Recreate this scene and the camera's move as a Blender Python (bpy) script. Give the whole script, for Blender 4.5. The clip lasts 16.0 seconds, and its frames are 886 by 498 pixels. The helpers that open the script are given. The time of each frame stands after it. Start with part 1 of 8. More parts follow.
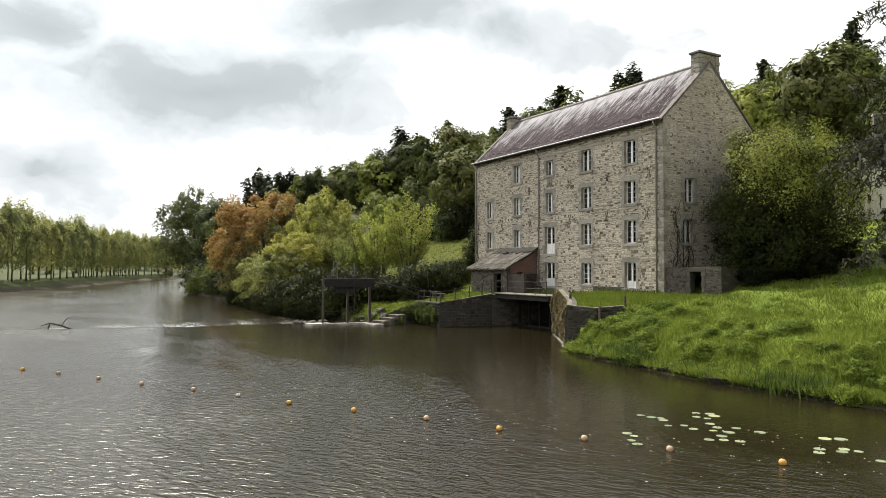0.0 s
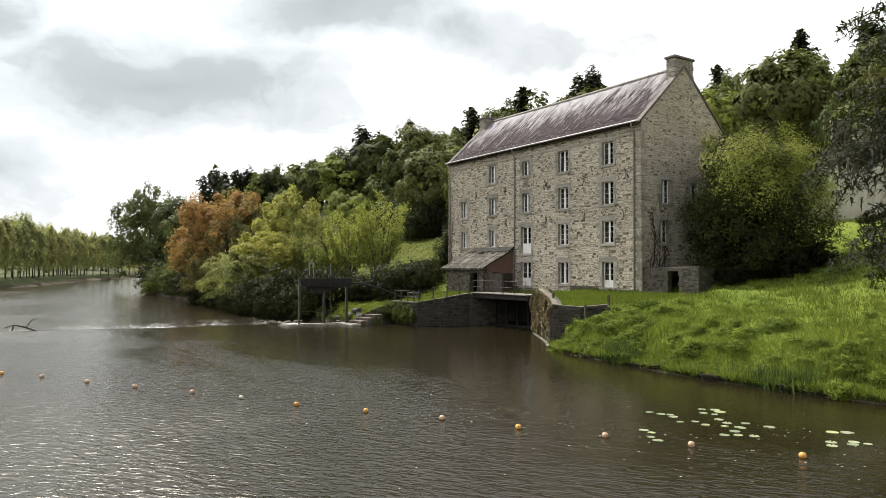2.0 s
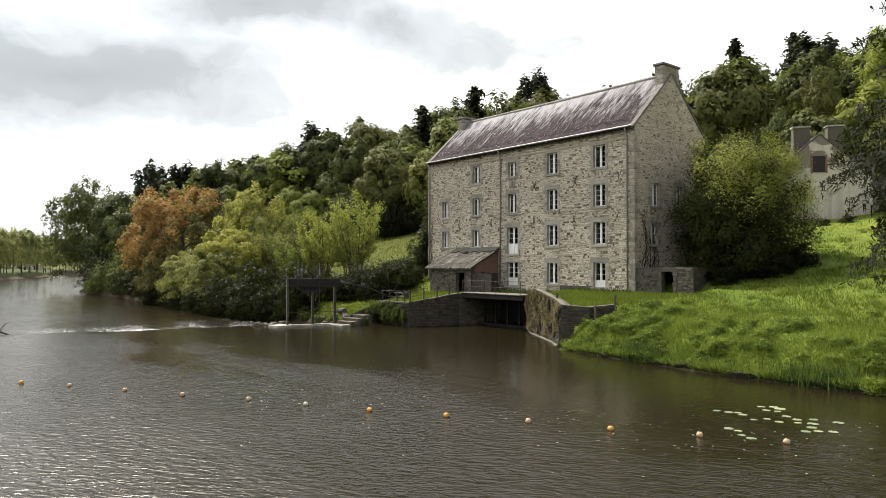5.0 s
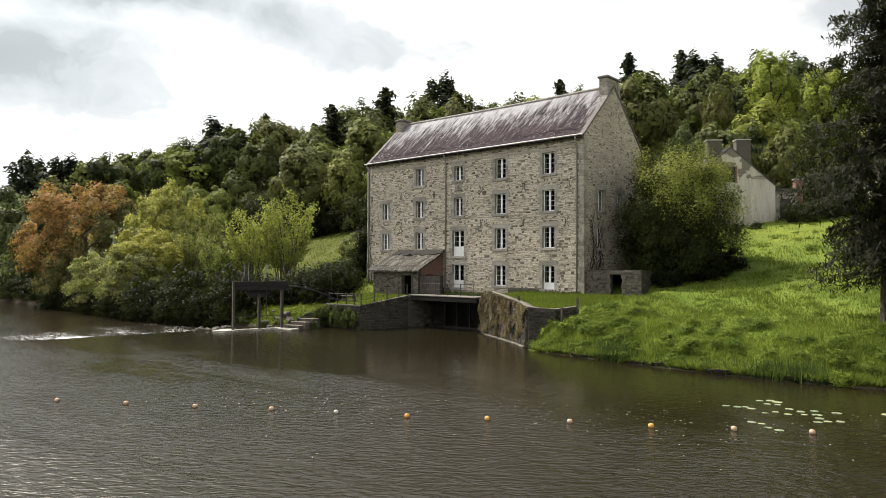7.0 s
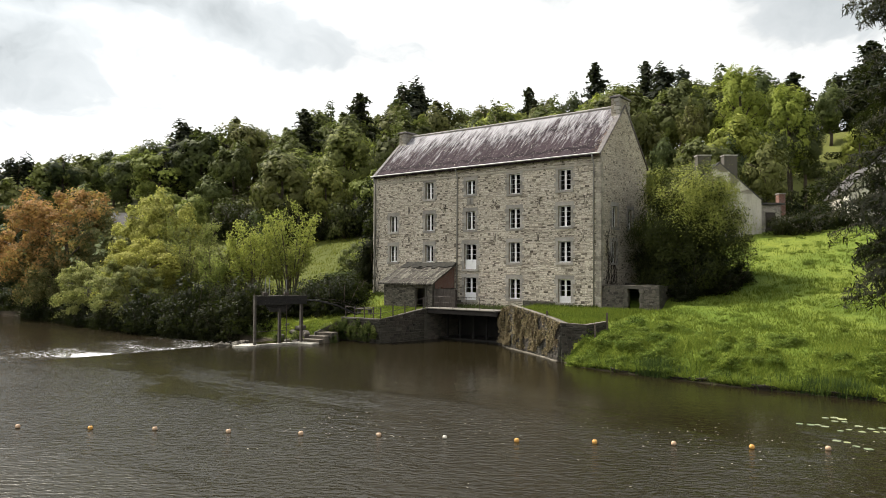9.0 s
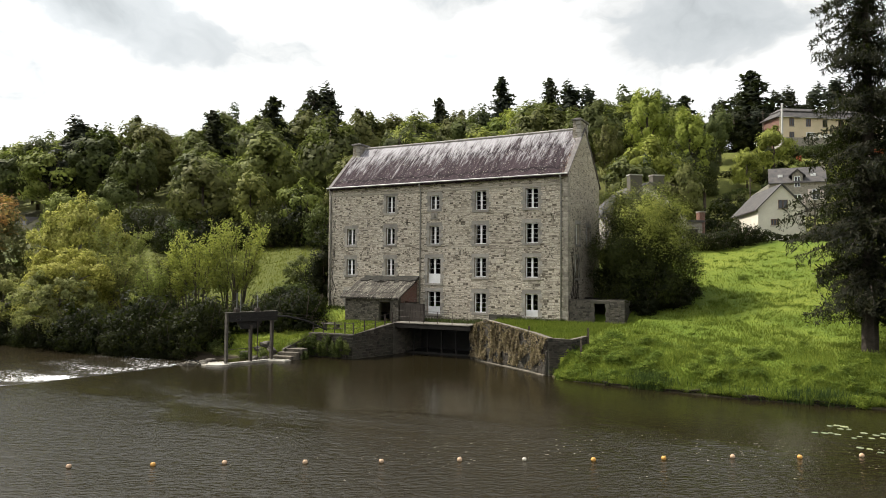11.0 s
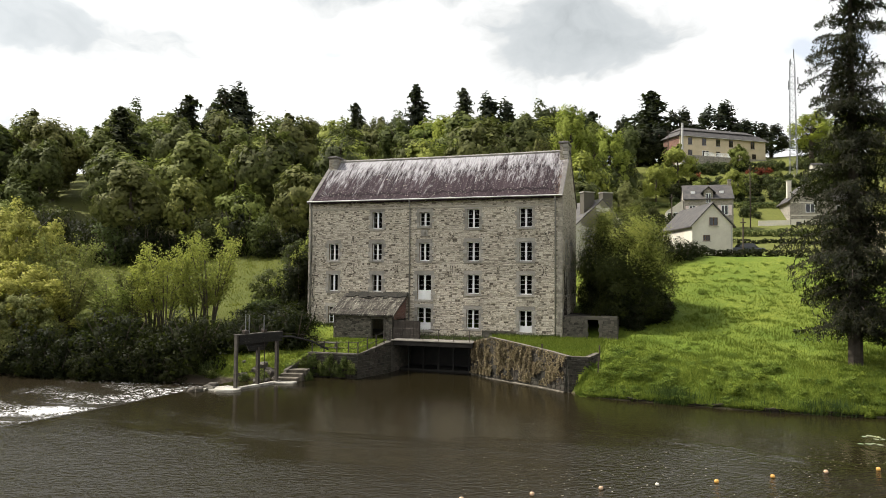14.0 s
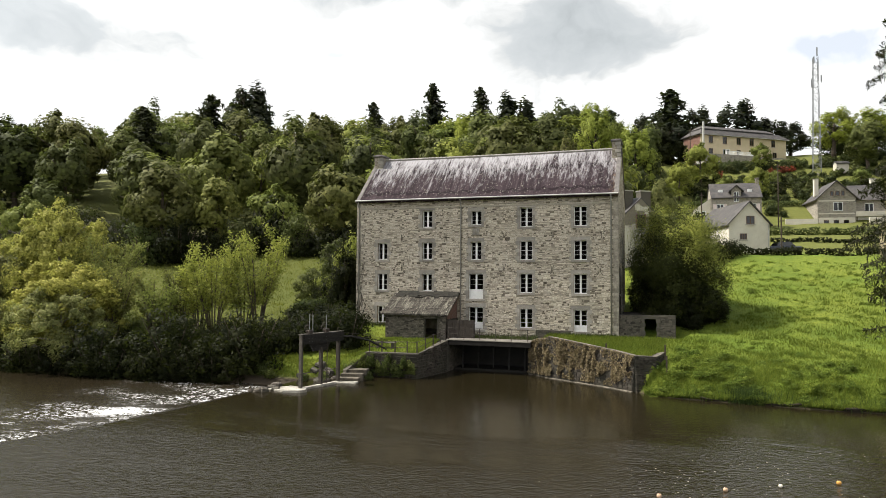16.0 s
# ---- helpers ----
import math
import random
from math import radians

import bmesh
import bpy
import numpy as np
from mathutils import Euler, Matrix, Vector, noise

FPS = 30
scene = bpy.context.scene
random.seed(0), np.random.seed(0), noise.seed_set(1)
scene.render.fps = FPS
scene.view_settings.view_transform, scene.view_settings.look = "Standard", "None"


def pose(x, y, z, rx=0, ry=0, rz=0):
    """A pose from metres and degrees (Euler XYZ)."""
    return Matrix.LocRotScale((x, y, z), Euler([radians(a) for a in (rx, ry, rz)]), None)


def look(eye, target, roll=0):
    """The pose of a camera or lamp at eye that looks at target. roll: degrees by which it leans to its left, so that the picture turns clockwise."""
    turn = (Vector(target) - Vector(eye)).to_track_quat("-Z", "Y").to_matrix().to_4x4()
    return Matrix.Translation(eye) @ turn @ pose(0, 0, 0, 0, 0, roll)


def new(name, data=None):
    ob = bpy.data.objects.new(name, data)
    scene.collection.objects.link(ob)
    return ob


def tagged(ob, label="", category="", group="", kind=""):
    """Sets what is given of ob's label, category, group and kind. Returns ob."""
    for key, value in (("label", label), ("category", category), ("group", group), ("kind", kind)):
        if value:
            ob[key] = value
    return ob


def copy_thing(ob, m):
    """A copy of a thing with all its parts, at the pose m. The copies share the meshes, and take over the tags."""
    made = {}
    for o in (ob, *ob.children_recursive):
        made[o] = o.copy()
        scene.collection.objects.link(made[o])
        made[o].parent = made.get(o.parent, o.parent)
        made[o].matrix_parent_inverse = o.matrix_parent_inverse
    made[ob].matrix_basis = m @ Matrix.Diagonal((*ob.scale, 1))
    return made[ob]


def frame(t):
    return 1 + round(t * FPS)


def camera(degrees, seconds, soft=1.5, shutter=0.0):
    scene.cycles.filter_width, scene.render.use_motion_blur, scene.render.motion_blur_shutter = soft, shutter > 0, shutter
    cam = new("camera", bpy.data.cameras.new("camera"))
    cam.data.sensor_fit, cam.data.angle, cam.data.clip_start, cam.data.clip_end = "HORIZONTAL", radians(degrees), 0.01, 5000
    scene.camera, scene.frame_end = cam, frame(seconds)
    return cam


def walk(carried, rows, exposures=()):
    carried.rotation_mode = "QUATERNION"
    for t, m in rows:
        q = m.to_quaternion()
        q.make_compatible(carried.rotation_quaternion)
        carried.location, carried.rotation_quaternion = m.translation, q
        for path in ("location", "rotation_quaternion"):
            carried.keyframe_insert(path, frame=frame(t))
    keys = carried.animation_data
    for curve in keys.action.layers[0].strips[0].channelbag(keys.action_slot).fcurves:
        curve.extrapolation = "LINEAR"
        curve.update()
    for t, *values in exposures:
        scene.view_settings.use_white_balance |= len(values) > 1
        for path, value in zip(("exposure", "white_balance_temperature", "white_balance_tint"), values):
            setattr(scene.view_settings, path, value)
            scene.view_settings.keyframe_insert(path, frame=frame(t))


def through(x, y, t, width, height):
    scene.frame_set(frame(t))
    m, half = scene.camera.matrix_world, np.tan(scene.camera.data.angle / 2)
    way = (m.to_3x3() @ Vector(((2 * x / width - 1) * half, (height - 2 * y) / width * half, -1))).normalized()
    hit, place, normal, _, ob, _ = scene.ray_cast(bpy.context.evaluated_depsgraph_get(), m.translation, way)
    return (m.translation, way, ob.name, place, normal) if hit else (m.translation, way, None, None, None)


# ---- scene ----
cam = camera(65.9, 16.0, soft=0.6)
PATH = [
    (0, (53.477, -33.711, 4.334), (51.737, -32.726, 4.391), 0.2),
    (0.5, (53.297, -34.069, 4.35), (51.575, -33.053, 4.406), 0.2),
    (1, (53.085, -34.386, 4.348), (51.38, -33.342, 4.404), 0.2),
    (1.5, (52.847, -34.774, 4.337), (51.16, -33.701, 4.393), 0.2),
    (2, (52.558, -35.201, 4.333), (50.887, -34.103, 4.389), 0.2),
    (2.5, (52.207, -35.654, 4.324), (50.552, -34.534, 4.38), 0.2),
    (3, (51.848, -36.192, 4.338), (50.206, -35.051, 4.392), 0.2),
    (5.5, (49.288, -39.664, 4.543), (47.785, -38.346, 4.591), 0.2),
    (6, (48.518, -40.509, 4.534), (47.078, -39.122, 4.582), 0.2),
    (6.5, (47.724, -41.377, 4.539), (46.346, -39.929, 4.59), 0.3),
    (7, (46.93, -42.342, 4.659), (45.602, -40.848, 4.711), 0.3),
    (7.5, (46.143, -43.353, 4.846), (44.842, -41.835, 4.898), 0.3),
    (8, (45.309, -44.321, 5.075), (44.031, -42.784, 5.128), 0.3),
    (8.5, (44.476, -45.267, 5.309), (43.221, -43.711, 5.364), 0.3),
    (9, (43.57, -46.169, 5.539), (42.352, -44.584, 5.597), 0.3),
    (11.5, (37.04, -51.063, 6.448), (36.18, -49.259, 6.526), 0.5),
    (12, (35.774, -51.806, 6.678), (34.982, -49.971, 6.758), 0.5),
    (12.5, (34.439, -52.497, 6.894), (33.716, -50.634, 6.976), 0.5),
    (13, (33.079, -53.182, 7.145), (32.427, -51.293, 7.228), 0.5),
    (13.5, (31.625, -53.791, 7.328), (31.008, -51.89, 7.411), 0.4),
    (14, (30.251, -54.311, 7.397), (29.633, -52.411, 7.48), 0.5),
    (14.5, (29.002, -54.696, 7.373), (28.382, -52.797, 7.456), 0.4),
    (15, (27.937, -54.963, 7.343), (27.315, -53.064, 7.425), 0.4),
    (15.5, (27.02, -55.127, 7.323), (26.396, -53.228, 7.405), 0.4),
    (16, (26.24, -55.214, 7.323), (25.614, -53.316, 7.405), 0.4),
]
walk(cam, [(t, look(eye, target, roll)) for t, eye, target, roll in PATH], [(0, 0.72), (9, 0.70), (11.5, 0.62), (16, 0.62)])

# ---- world, sun, exposure ----
SUN_AZ, SUN_EL = radians(185.0), radians(53.0)      # azimuth counted from +x towards +y
sun_way = Vector((math.cos(SUN_AZ) * math.cos(SUN_EL), math.sin(SUN_AZ) * math.cos(SUN_EL), math.sin(SUN_EL)))
sun_data = bpy.data.lights.new("sun", "SUN")
sun_data.energy, sun_data.angle, sun_data.color = 5.0, radians(0.6), (1.0, 0.94, 0.84)
sun = new("sun", sun_data)
sun.matrix_world = look(sun_way * 300, (0, 0, 0))


def node(tree, kind, **given):
    """A node with its inputs set by name (underscores for blanks) or linked to sockets."""
    made = tree.nodes.new(kind)
    for key, value in given.items():
        key = key.replace("_", " ")
        spot = made.inputs[int(key[1:])] if key[0] == "i" and key[1:].isdigit() else made.inputs[key]
        if isinstance(value, bpy.types.NodeSocket):
            tree.links.new(value, spot)
        else:
            spot.default_value = value
    return made


def maths(tree, what, a, b=0.0, c=0.0, clamp=False):
    made = node(tree, "ShaderNodeMath", i0=a, i1=b, i2=c)
    made.operation, made.use_clamp = what, clamp
    return made.outputs[0]


def ramp(tree, fac, *stops):
    made = node(tree, "ShaderNodeValToRGB", Fac=fac)
    band = made.color_ramp
    while len(band.elements) < len(stops):
        band.elements.new(0.5)
    for spot, (at, colour) in zip(band.elements, stops):
        spot.position = at
        spot.color = (*colour, 1) if isinstance(colour, tuple) else (colour, colour, colour, 1)
    return made.outputs["Color"]


def mix(tree, fac, a, b, how="MIX"):
    made = tree.nodes.new("ShaderNodeMix")
    made.data_type, made.blend_type = "RGBA", how
    for spot, value in ((0, fac), (6, a), (7, b)):
        if isinstance(value, bpy.types.NodeSocket):
            tree.links.new(value, made.inputs[spot])
        else:
            made.inputs[spot].default_value = (*value, 1) if isinstance(value, tuple) else value
    return made.outputs[2]


def noise_of(tree, vector, scale, detail=4.0, rough=0.55, warp=0.0):
    made = node(tree, "ShaderNodeTexNoise", Vector=vector, Scale=scale, Detail=detail, Roughness=rough, Distortion=warp)
    return made.outputs["Fac"]


def stretched(tree, vector, x, y, z, shift=(0, 0, 0), turn=(0, 0, 0)):
    return node(tree, "ShaderNodeMapping", Vector=vector, Location=shift, Rotation=turn, Scale=(x, y, z)).outputs[0]


def bumped(tree, height, strength, distance=0.02):
    return node(tree, "ShaderNodeBump", Height=height, Strength=strength, Distance=distance).outputs[0]


world = bpy.data.worlds.new("cloudy_sky")
scene.world = world
world.use_nodes = True
wt = world.node_tree
wt.nodes.clear()
sky = wt.nodes.new("ShaderNodeTexSky")
sky.sky_type, sky.sun_disc = "NISHITA", False
sky.sun_elevation, sky.sun_rotation = SUN_EL, math.pi / 2 - SUN_AZ
ways = wt.nodes.new("ShaderNodeTexCoord").outputs["Generated"]
axes = node(wt, "ShaderNodeSeparateXYZ", Vector=ways).outputs
lift = maths(wt, "ADD", maths(wt, "MAXIMUM", axes[2], 0.0), 0.16)
flat = node(wt, "ShaderNodeCombineXYZ", X=maths(wt, "DIVIDE", axes[0], lift), Y=maths(wt, "DIVIDE", axes[1], lift), Z=0.0).outputs[0]
billow = noise_of(wt, flat, 1.05, 7.0, 0.52, 0.35)
wisps = noise_of(wt, stretched(wt, flat, 1, 1, 1, (7, 3, 0)), 2.6, 6.0, 0.6, 0.2)


shaken = node(wt, "ShaderNodeTexNoise", Vector=stretched(wt, ways, 1, 1, 1.6), Scale=5.0, Detail=4.0, Roughness=0.55).outputs["Color"]
bent_ways = mix(wt, 1.0, ways, mix(wt, 1.0, shaken, (0.5, 0.5, 0.5), "SUBTRACT"), "ADD")
bent_ways = mix(wt, 0.16, ways, bent_ways)


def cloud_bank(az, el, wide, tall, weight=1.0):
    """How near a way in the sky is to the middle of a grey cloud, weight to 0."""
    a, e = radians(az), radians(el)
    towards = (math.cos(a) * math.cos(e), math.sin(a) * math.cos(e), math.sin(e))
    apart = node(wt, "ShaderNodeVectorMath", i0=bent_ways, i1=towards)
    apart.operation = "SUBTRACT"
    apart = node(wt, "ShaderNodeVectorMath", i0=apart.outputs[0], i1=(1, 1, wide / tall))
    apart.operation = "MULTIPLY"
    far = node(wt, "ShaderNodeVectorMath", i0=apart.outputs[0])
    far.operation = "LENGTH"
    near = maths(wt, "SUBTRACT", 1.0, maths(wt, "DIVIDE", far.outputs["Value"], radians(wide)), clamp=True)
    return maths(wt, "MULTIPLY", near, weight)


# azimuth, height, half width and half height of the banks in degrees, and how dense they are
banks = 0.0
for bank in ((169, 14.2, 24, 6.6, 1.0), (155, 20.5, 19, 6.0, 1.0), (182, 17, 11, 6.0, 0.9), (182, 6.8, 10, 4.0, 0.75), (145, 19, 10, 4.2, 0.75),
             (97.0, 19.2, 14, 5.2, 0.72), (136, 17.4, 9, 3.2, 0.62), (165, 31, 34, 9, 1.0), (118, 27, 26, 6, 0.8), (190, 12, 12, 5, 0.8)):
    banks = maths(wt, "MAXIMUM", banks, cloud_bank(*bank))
heaps = noise_of(wt, stretched(wt, bent_ways, 1, 1, 1.7), 8.5, 7.0, 0.55, 0.5)
tufts = noise_of(wt, stretched(wt, bent_ways, 1, 1, 1.4), 21.0, 5.0, 0.6, 0.3)
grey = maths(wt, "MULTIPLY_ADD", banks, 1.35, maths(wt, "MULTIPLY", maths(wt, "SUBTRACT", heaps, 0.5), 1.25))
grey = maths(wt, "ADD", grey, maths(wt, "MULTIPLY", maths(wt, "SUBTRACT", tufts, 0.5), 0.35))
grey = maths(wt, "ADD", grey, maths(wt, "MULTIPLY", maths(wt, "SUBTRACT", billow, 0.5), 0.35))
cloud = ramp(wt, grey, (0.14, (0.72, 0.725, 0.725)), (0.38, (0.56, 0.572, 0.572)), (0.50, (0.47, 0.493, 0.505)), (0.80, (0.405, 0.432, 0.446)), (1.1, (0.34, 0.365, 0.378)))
toward = node(wt, "ShaderNodeVectorMath", i0=ways, i1=tuple(sun_way))
toward.operation = "DOT_PRODUCT"
aureole = maths(wt, "POWER", maths(wt, "MAXIMUM", toward.outputs["Value"], 0.0), 5.5)
# broken cloud: a bright bank all round the horizon, opening to blue overhead
open_up = node(wt, "ShaderNodeMapRange", Value=axes[2], i1=0.66, i2=0.88, i3=0.0, i4=0.40).outputs[0]
open_up = maths(wt, "MULTIPLY", open_up, maths(wt, "SUBTRACT", 1.0, aureole))
blue = ramp(wt, maths(wt, "SUBTRACT", wisps, open_up), (0.22, 1.0), (0.28, 0.0))
gaps = maths(wt, "MAXIMUM", cloud_bank(77.3, 16.0, 6.0, 2.2), cloud_bank(116.5, 17.6, 3.0, 1.0, 0.6))
gaps = ramp(wt, maths(wt, "ADD", gaps, maths(wt, "MULTIPLY", maths(wt, "SUBTRACT", heaps, 0.5), 1.4)), (0.34, 0.0), (0.62, 0.40))
blue = maths(wt, "MAXIMUM", blue, gaps)
clear = node(wt, "ShaderNodeBackground", Color=sky.outputs[0], Strength=0.12)
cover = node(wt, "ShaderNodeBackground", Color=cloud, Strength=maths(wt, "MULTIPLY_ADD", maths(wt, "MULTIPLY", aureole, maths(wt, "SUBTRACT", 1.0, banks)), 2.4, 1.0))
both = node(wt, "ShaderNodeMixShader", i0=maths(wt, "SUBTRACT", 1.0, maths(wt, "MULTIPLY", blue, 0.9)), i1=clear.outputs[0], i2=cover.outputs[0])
node(wt, "ShaderNodeOutputWorld", Surface=both.outputs[0])


# ---- materials ----
def material(name, build, rough=0.8, metal=0.0, spec=0.3):
    """A node material; build(tree, place) returns its colour, height for the relief or None, and the relief's strength."""
    made = bpy.data.materials.new(name)
    made.use_nodes = True
    tree = made.node_tree
    tree.nodes.clear()
    place = tree.nodes.new("ShaderNodeTexCoord").outputs["Object"]
    colour, height, strength = build(tree, place)
    face = node(tree, "ShaderNodeBsdfPrincipled", Roughness=rough, Metallic=metal)
    face.inputs["Specular IOR Level"].default_value = spec
    if isinstance(colour, bpy.types.NodeSocket):
        tree.links.new(colour, face.inputs["Base Color"])
    else:
        face.inputs["Base Color"].default_value = (*colour, 1)
    if height is not None:
        tree.links.new(bumped(tree, height, strength), face.inputs["Normal"])
    node(tree, "ShaderNodeOutputMaterial", Surface=face.outputs[0])
    return made


def rubble(tones, joint, size=(2.3, 2.3, 7.0), wear=0.5, stain=(0.12, 0.11, 0.09)):
    """Coursed rubble: stones of many tones with sunk joints, and weather stains."""
    def build(tree, place):
        bent = mix(tree, 0.06, place, node(tree, "ShaderNodeTexNoise", Vector=place, Scale=2.5, Detail=2.0).outputs["Color"], "ADD")
        cell = stretched(tree, bent, *size)
        tone = node(tree, "ShaderNodeTexVoronoi", Vector=cell, Scale=1.0, Randomness=0.75)
        edge = node(tree, "ShaderNodeTexVoronoi", Vector=cell, Scale=1.0, Randomness=0.75)
        edge.feature = "DISTANCE_TO_EDGE"
        pick = node(tree, "ShaderNodeSeparateColor", Color=tone.outputs["Color"]).outputs[0]
        step = [(n / max(1, len(tones) - 1), t) for n, t in enumerate(tones)]
        stone = ramp(tree, pick, *step)
        grain = noise_of(tree, place, 26.0, 4.0, 0.7)
        stone = mix(tree, 0.55, stone, ramp(tree, grain, (0.25, 0.35), (0.75, 1.0)), "MULTIPLY")
        gap = ramp(tree, edge.outputs["Distance"], (0.012, 1.0), (0.065, 0.0))
        body = mix(tree, gap, stone, joint)
        dirt = ramp(tree, noise_of(tree, place, 0.35, 6.0, 0.6), (0.38, 0.0), (0.72, 1.0))
        streak = ramp(tree, noise_of(tree, stretched(tree, place, 1.4, 1.4, 0.12), 1.0, 4.0, 0.6), (0.5, 0.0), (0.75, 1.0))
        body = mix(tree, maths(tree, "MULTIPLY", dirt, wear), body, mix(tree, 0.6, body, stain))
        body = mix(tree, maths(tree, "MULTIPLY", streak, wear * 0.7), body, mix(tree, 0.5, body, stain))
        rise = maths(tree, "ADD", ramp(tree, edge.outputs["Distance"], (0.0, 0.0), (0.16, 1.0)), maths(tree, "MULTIPLY", pick, 0.7))
        rise = maths(tree, "ADD", rise, maths(tree, "MULTIPLY", grain, 0.5))
        return body, rise, 1.0
    return build


def mottled(a, b, scale=3.0, fine=30.0, relief=0.4, dark=0.6, per_object=0.0):
    """Two tones in patches, with grain."""
    def build(tree, place):
        big = ramp(tree, noise_of(tree, place, scale, 5.0, 0.6), (0.35, 0.0), (0.65, 1.0))
        small = noise_of(tree, place, fine, 3.0, 0.7)
        body = mix(tree, big, a, b)
        body = mix(tree, 0.7, body, ramp(tree, small, (0.3, dark), (0.7, 1.0)), "MULTIPLY")
        if per_object:
            own = tree.nodes.new("ShaderNodeObjectInfo").outputs["Random"]
            body = mix(tree, per_object, body, ramp(tree, own, (0.0, 0.45), (1.0, 1.25)), "MULTIPLY")
        return body, maths(tree, "ADD", small, big), relief
    return build


def leafy(name, *tones, through=0.45, mixed=False, older=(), speck=0.55):
    """Foliage: each leaf takes its own tone, each plant a shade of its own; light passes through the leaf."""
    made = bpy.data.materials.new(name)
    made.use_nodes = True
    tree = made.node_tree
    tree.nodes.clear()
    leaf = tree.nodes.new("ShaderNodeNewGeometry").outputs["Random Per Island"]
    plant = tree.nodes.new("ShaderNodeObjectInfo").outputs["Random"]
    place = tree.nodes.new("ShaderNodeTexCoord").outputs["Object"]
    patch = noise_of(tree, place, 0.45, 2.0)
    pick = maths(tree, "ADD", maths(tree, "MULTIPLY", leaf, speck), maths(tree, "MULTIPLY_ADD", patch, 0.45, 0.275 - 0.5 * speck))
    body = ramp(tree, pick, *[(0.2 + 0.6 * n / max(1, len(tones) - 1), t) for n, t in enumerate(tones)])
    if older:    # olive leaves inside and below, coloured young ones on the outer boughs above the water
        spot = node(tree, "ShaderNodeSeparateXYZ", Vector=place).outputs
        young = maths(tree, "MULTIPLY_ADD", spot[2], 0.085, maths(tree, "MULTIPLY_ADD", spot[1], -0.075, maths(tree, "MULTIPLY", spot[0], -0.035)))
        young = maths(tree, "ADD", young, maths(tree, "MULTIPLY_ADD", noise_of(tree, place, 0.5, 4.0), 1.5, -1.25))
        young = maths(tree, "ADD", young, maths(tree, "MULTIPLY_ADD", leaf, 0.5, -0.25))
        body = mix(tree, ramp(tree, young, (0.0, 0.0), (0.35, 1.0)), ramp(tree, pick, *[(0.2 + 0.6 * n / 2, t) for n, t in enumerate(older)]), body)
    if mixed:
        body = mix(tree, 1.0, body, ramp(tree, plant, (0.0, (0.45, 0.50, 0.48)), (0.3, (0.72, 0.74, 0.66)), (0.55, (0.98, 0.88, 0.74)), (0.75, (0.90, 0.98, 0.78)), (1.0, (1.32, 1.26, 0.85))), "MULTIPLY")
    else:
        body = mix(tree, 0.8, body, ramp(tree, plant, (0.0, (0.62, 0.70, 0.66)), (0.5, (0.95, 0.95, 0.92)), (1.0, (1.28, 1.22, 0.9))), "MULTIPLY")
    face = node(tree, "ShaderNodeBsdfPrincipled", Base_Color=body, Roughness=0.65)
    face.inputs["Specular IOR Level"].default_value = 0.06
    glow = node(tree, "ShaderNodeBsdfTranslucent", Color=mix(tree, 0.4, body, (0.15, 0.20, 0.03)))
    both_ways = node(tree, "ShaderNodeMixShader", i0=through, i1=face.outputs[0], i2=glow.outputs[0])
    node(tree, "ShaderNodeOutputMaterial", Surface=both_ways.outputs[0])
    return made


def plain(*colour):
    return lambda tree, place: (tuple(colour), None, 0)


def slated(a, b, lichen, climb=0.0, rise_from=0.0):
    """Slate courses laid along x, bleached towards lichen in streaks that run down the slope."""
    def build(tree, place):
        rows = node(tree, "ShaderNodeTexBrick", Vector=stretched(tree, place, 1, 1, 1, (0, 0, 0), (radians(45), 0, 0)), Scale=1.0)
        rows.inputs["Color1"].default_value, rows.inputs["Color2"].default_value = (0.2, 0.2, 0.2, 1), (1, 1, 1, 1)
        rows.inputs["Mortar"].default_value = (0, 0, 0, 1)
        rows.inputs["Brick Width"].default_value, rows.inputs["Row Height"].default_value = 0.20, 0.13
        rows.inputs["Mortar Size"].default_value = 0.009
        own = node(tree, "ShaderNodeSeparateColor", Color=rows.outputs["Color"]).outputs[0]
        run = noise_of(tree, stretched(tree, place, 2.6, 0.35, 0.35), 1.0, 6.0, 0.65)
        scratch = noise_of(tree, stretched(tree, place, 9.0, 1.3, 1.3), 1.0, 5.0, 0.75)
        patch = noise_of(tree, place, 0.3, 4.0, 0.6)
        spots = noise_of(tree, place, 5.0, 5.0, 0.75)
        body = mix(tree, own, a, b)
        upward = node(tree, "ShaderNodeSeparateXYZ", Vector=place).outputs[2]
        pale = maths(tree, "ADD", maths(tree, "MULTIPLY", run, 0.75), maths(tree, "MULTIPLY", patch, 0.35))
        pale = maths(tree, "ADD", pale, maths(tree, "MULTIPLY_ADD", upward, climb, -rise_from * climb))
        pale = maths(tree, "ADD", pale, maths(tree, "MULTIPLY", maths(tree, "SUBTRACT", scratch, 0.5), 0.9))
        body = mix(tree, ramp(tree, pale, (0.54, 0.0), (0.82, 0.95)), body, lichen)
        body = mix(tree, ramp(tree, noise_of(tree, place, 7.0, 4.0, 0.8), (0.61, 0.0), (0.66, 0.8)), body, (0.46, 0.44, 0.37))
        side = maths(tree, "MULTIPLY_ADD", node(tree, "ShaderNodeSeparateXYZ", Vector=place).outputs[0], 0.45, maths(tree, "MULTIPLY_ADD", spots, 1.6, -5.6))
        body = mix(tree, ramp(tree, side, (0.0, 0.0), (0.6, 0.75)), body, (0.20, 0.135, 0.085))
        return body, maths(tree, "ADD", own, maths(tree, "MULTIPLY", spots, 0.6)), 0.7
    return build


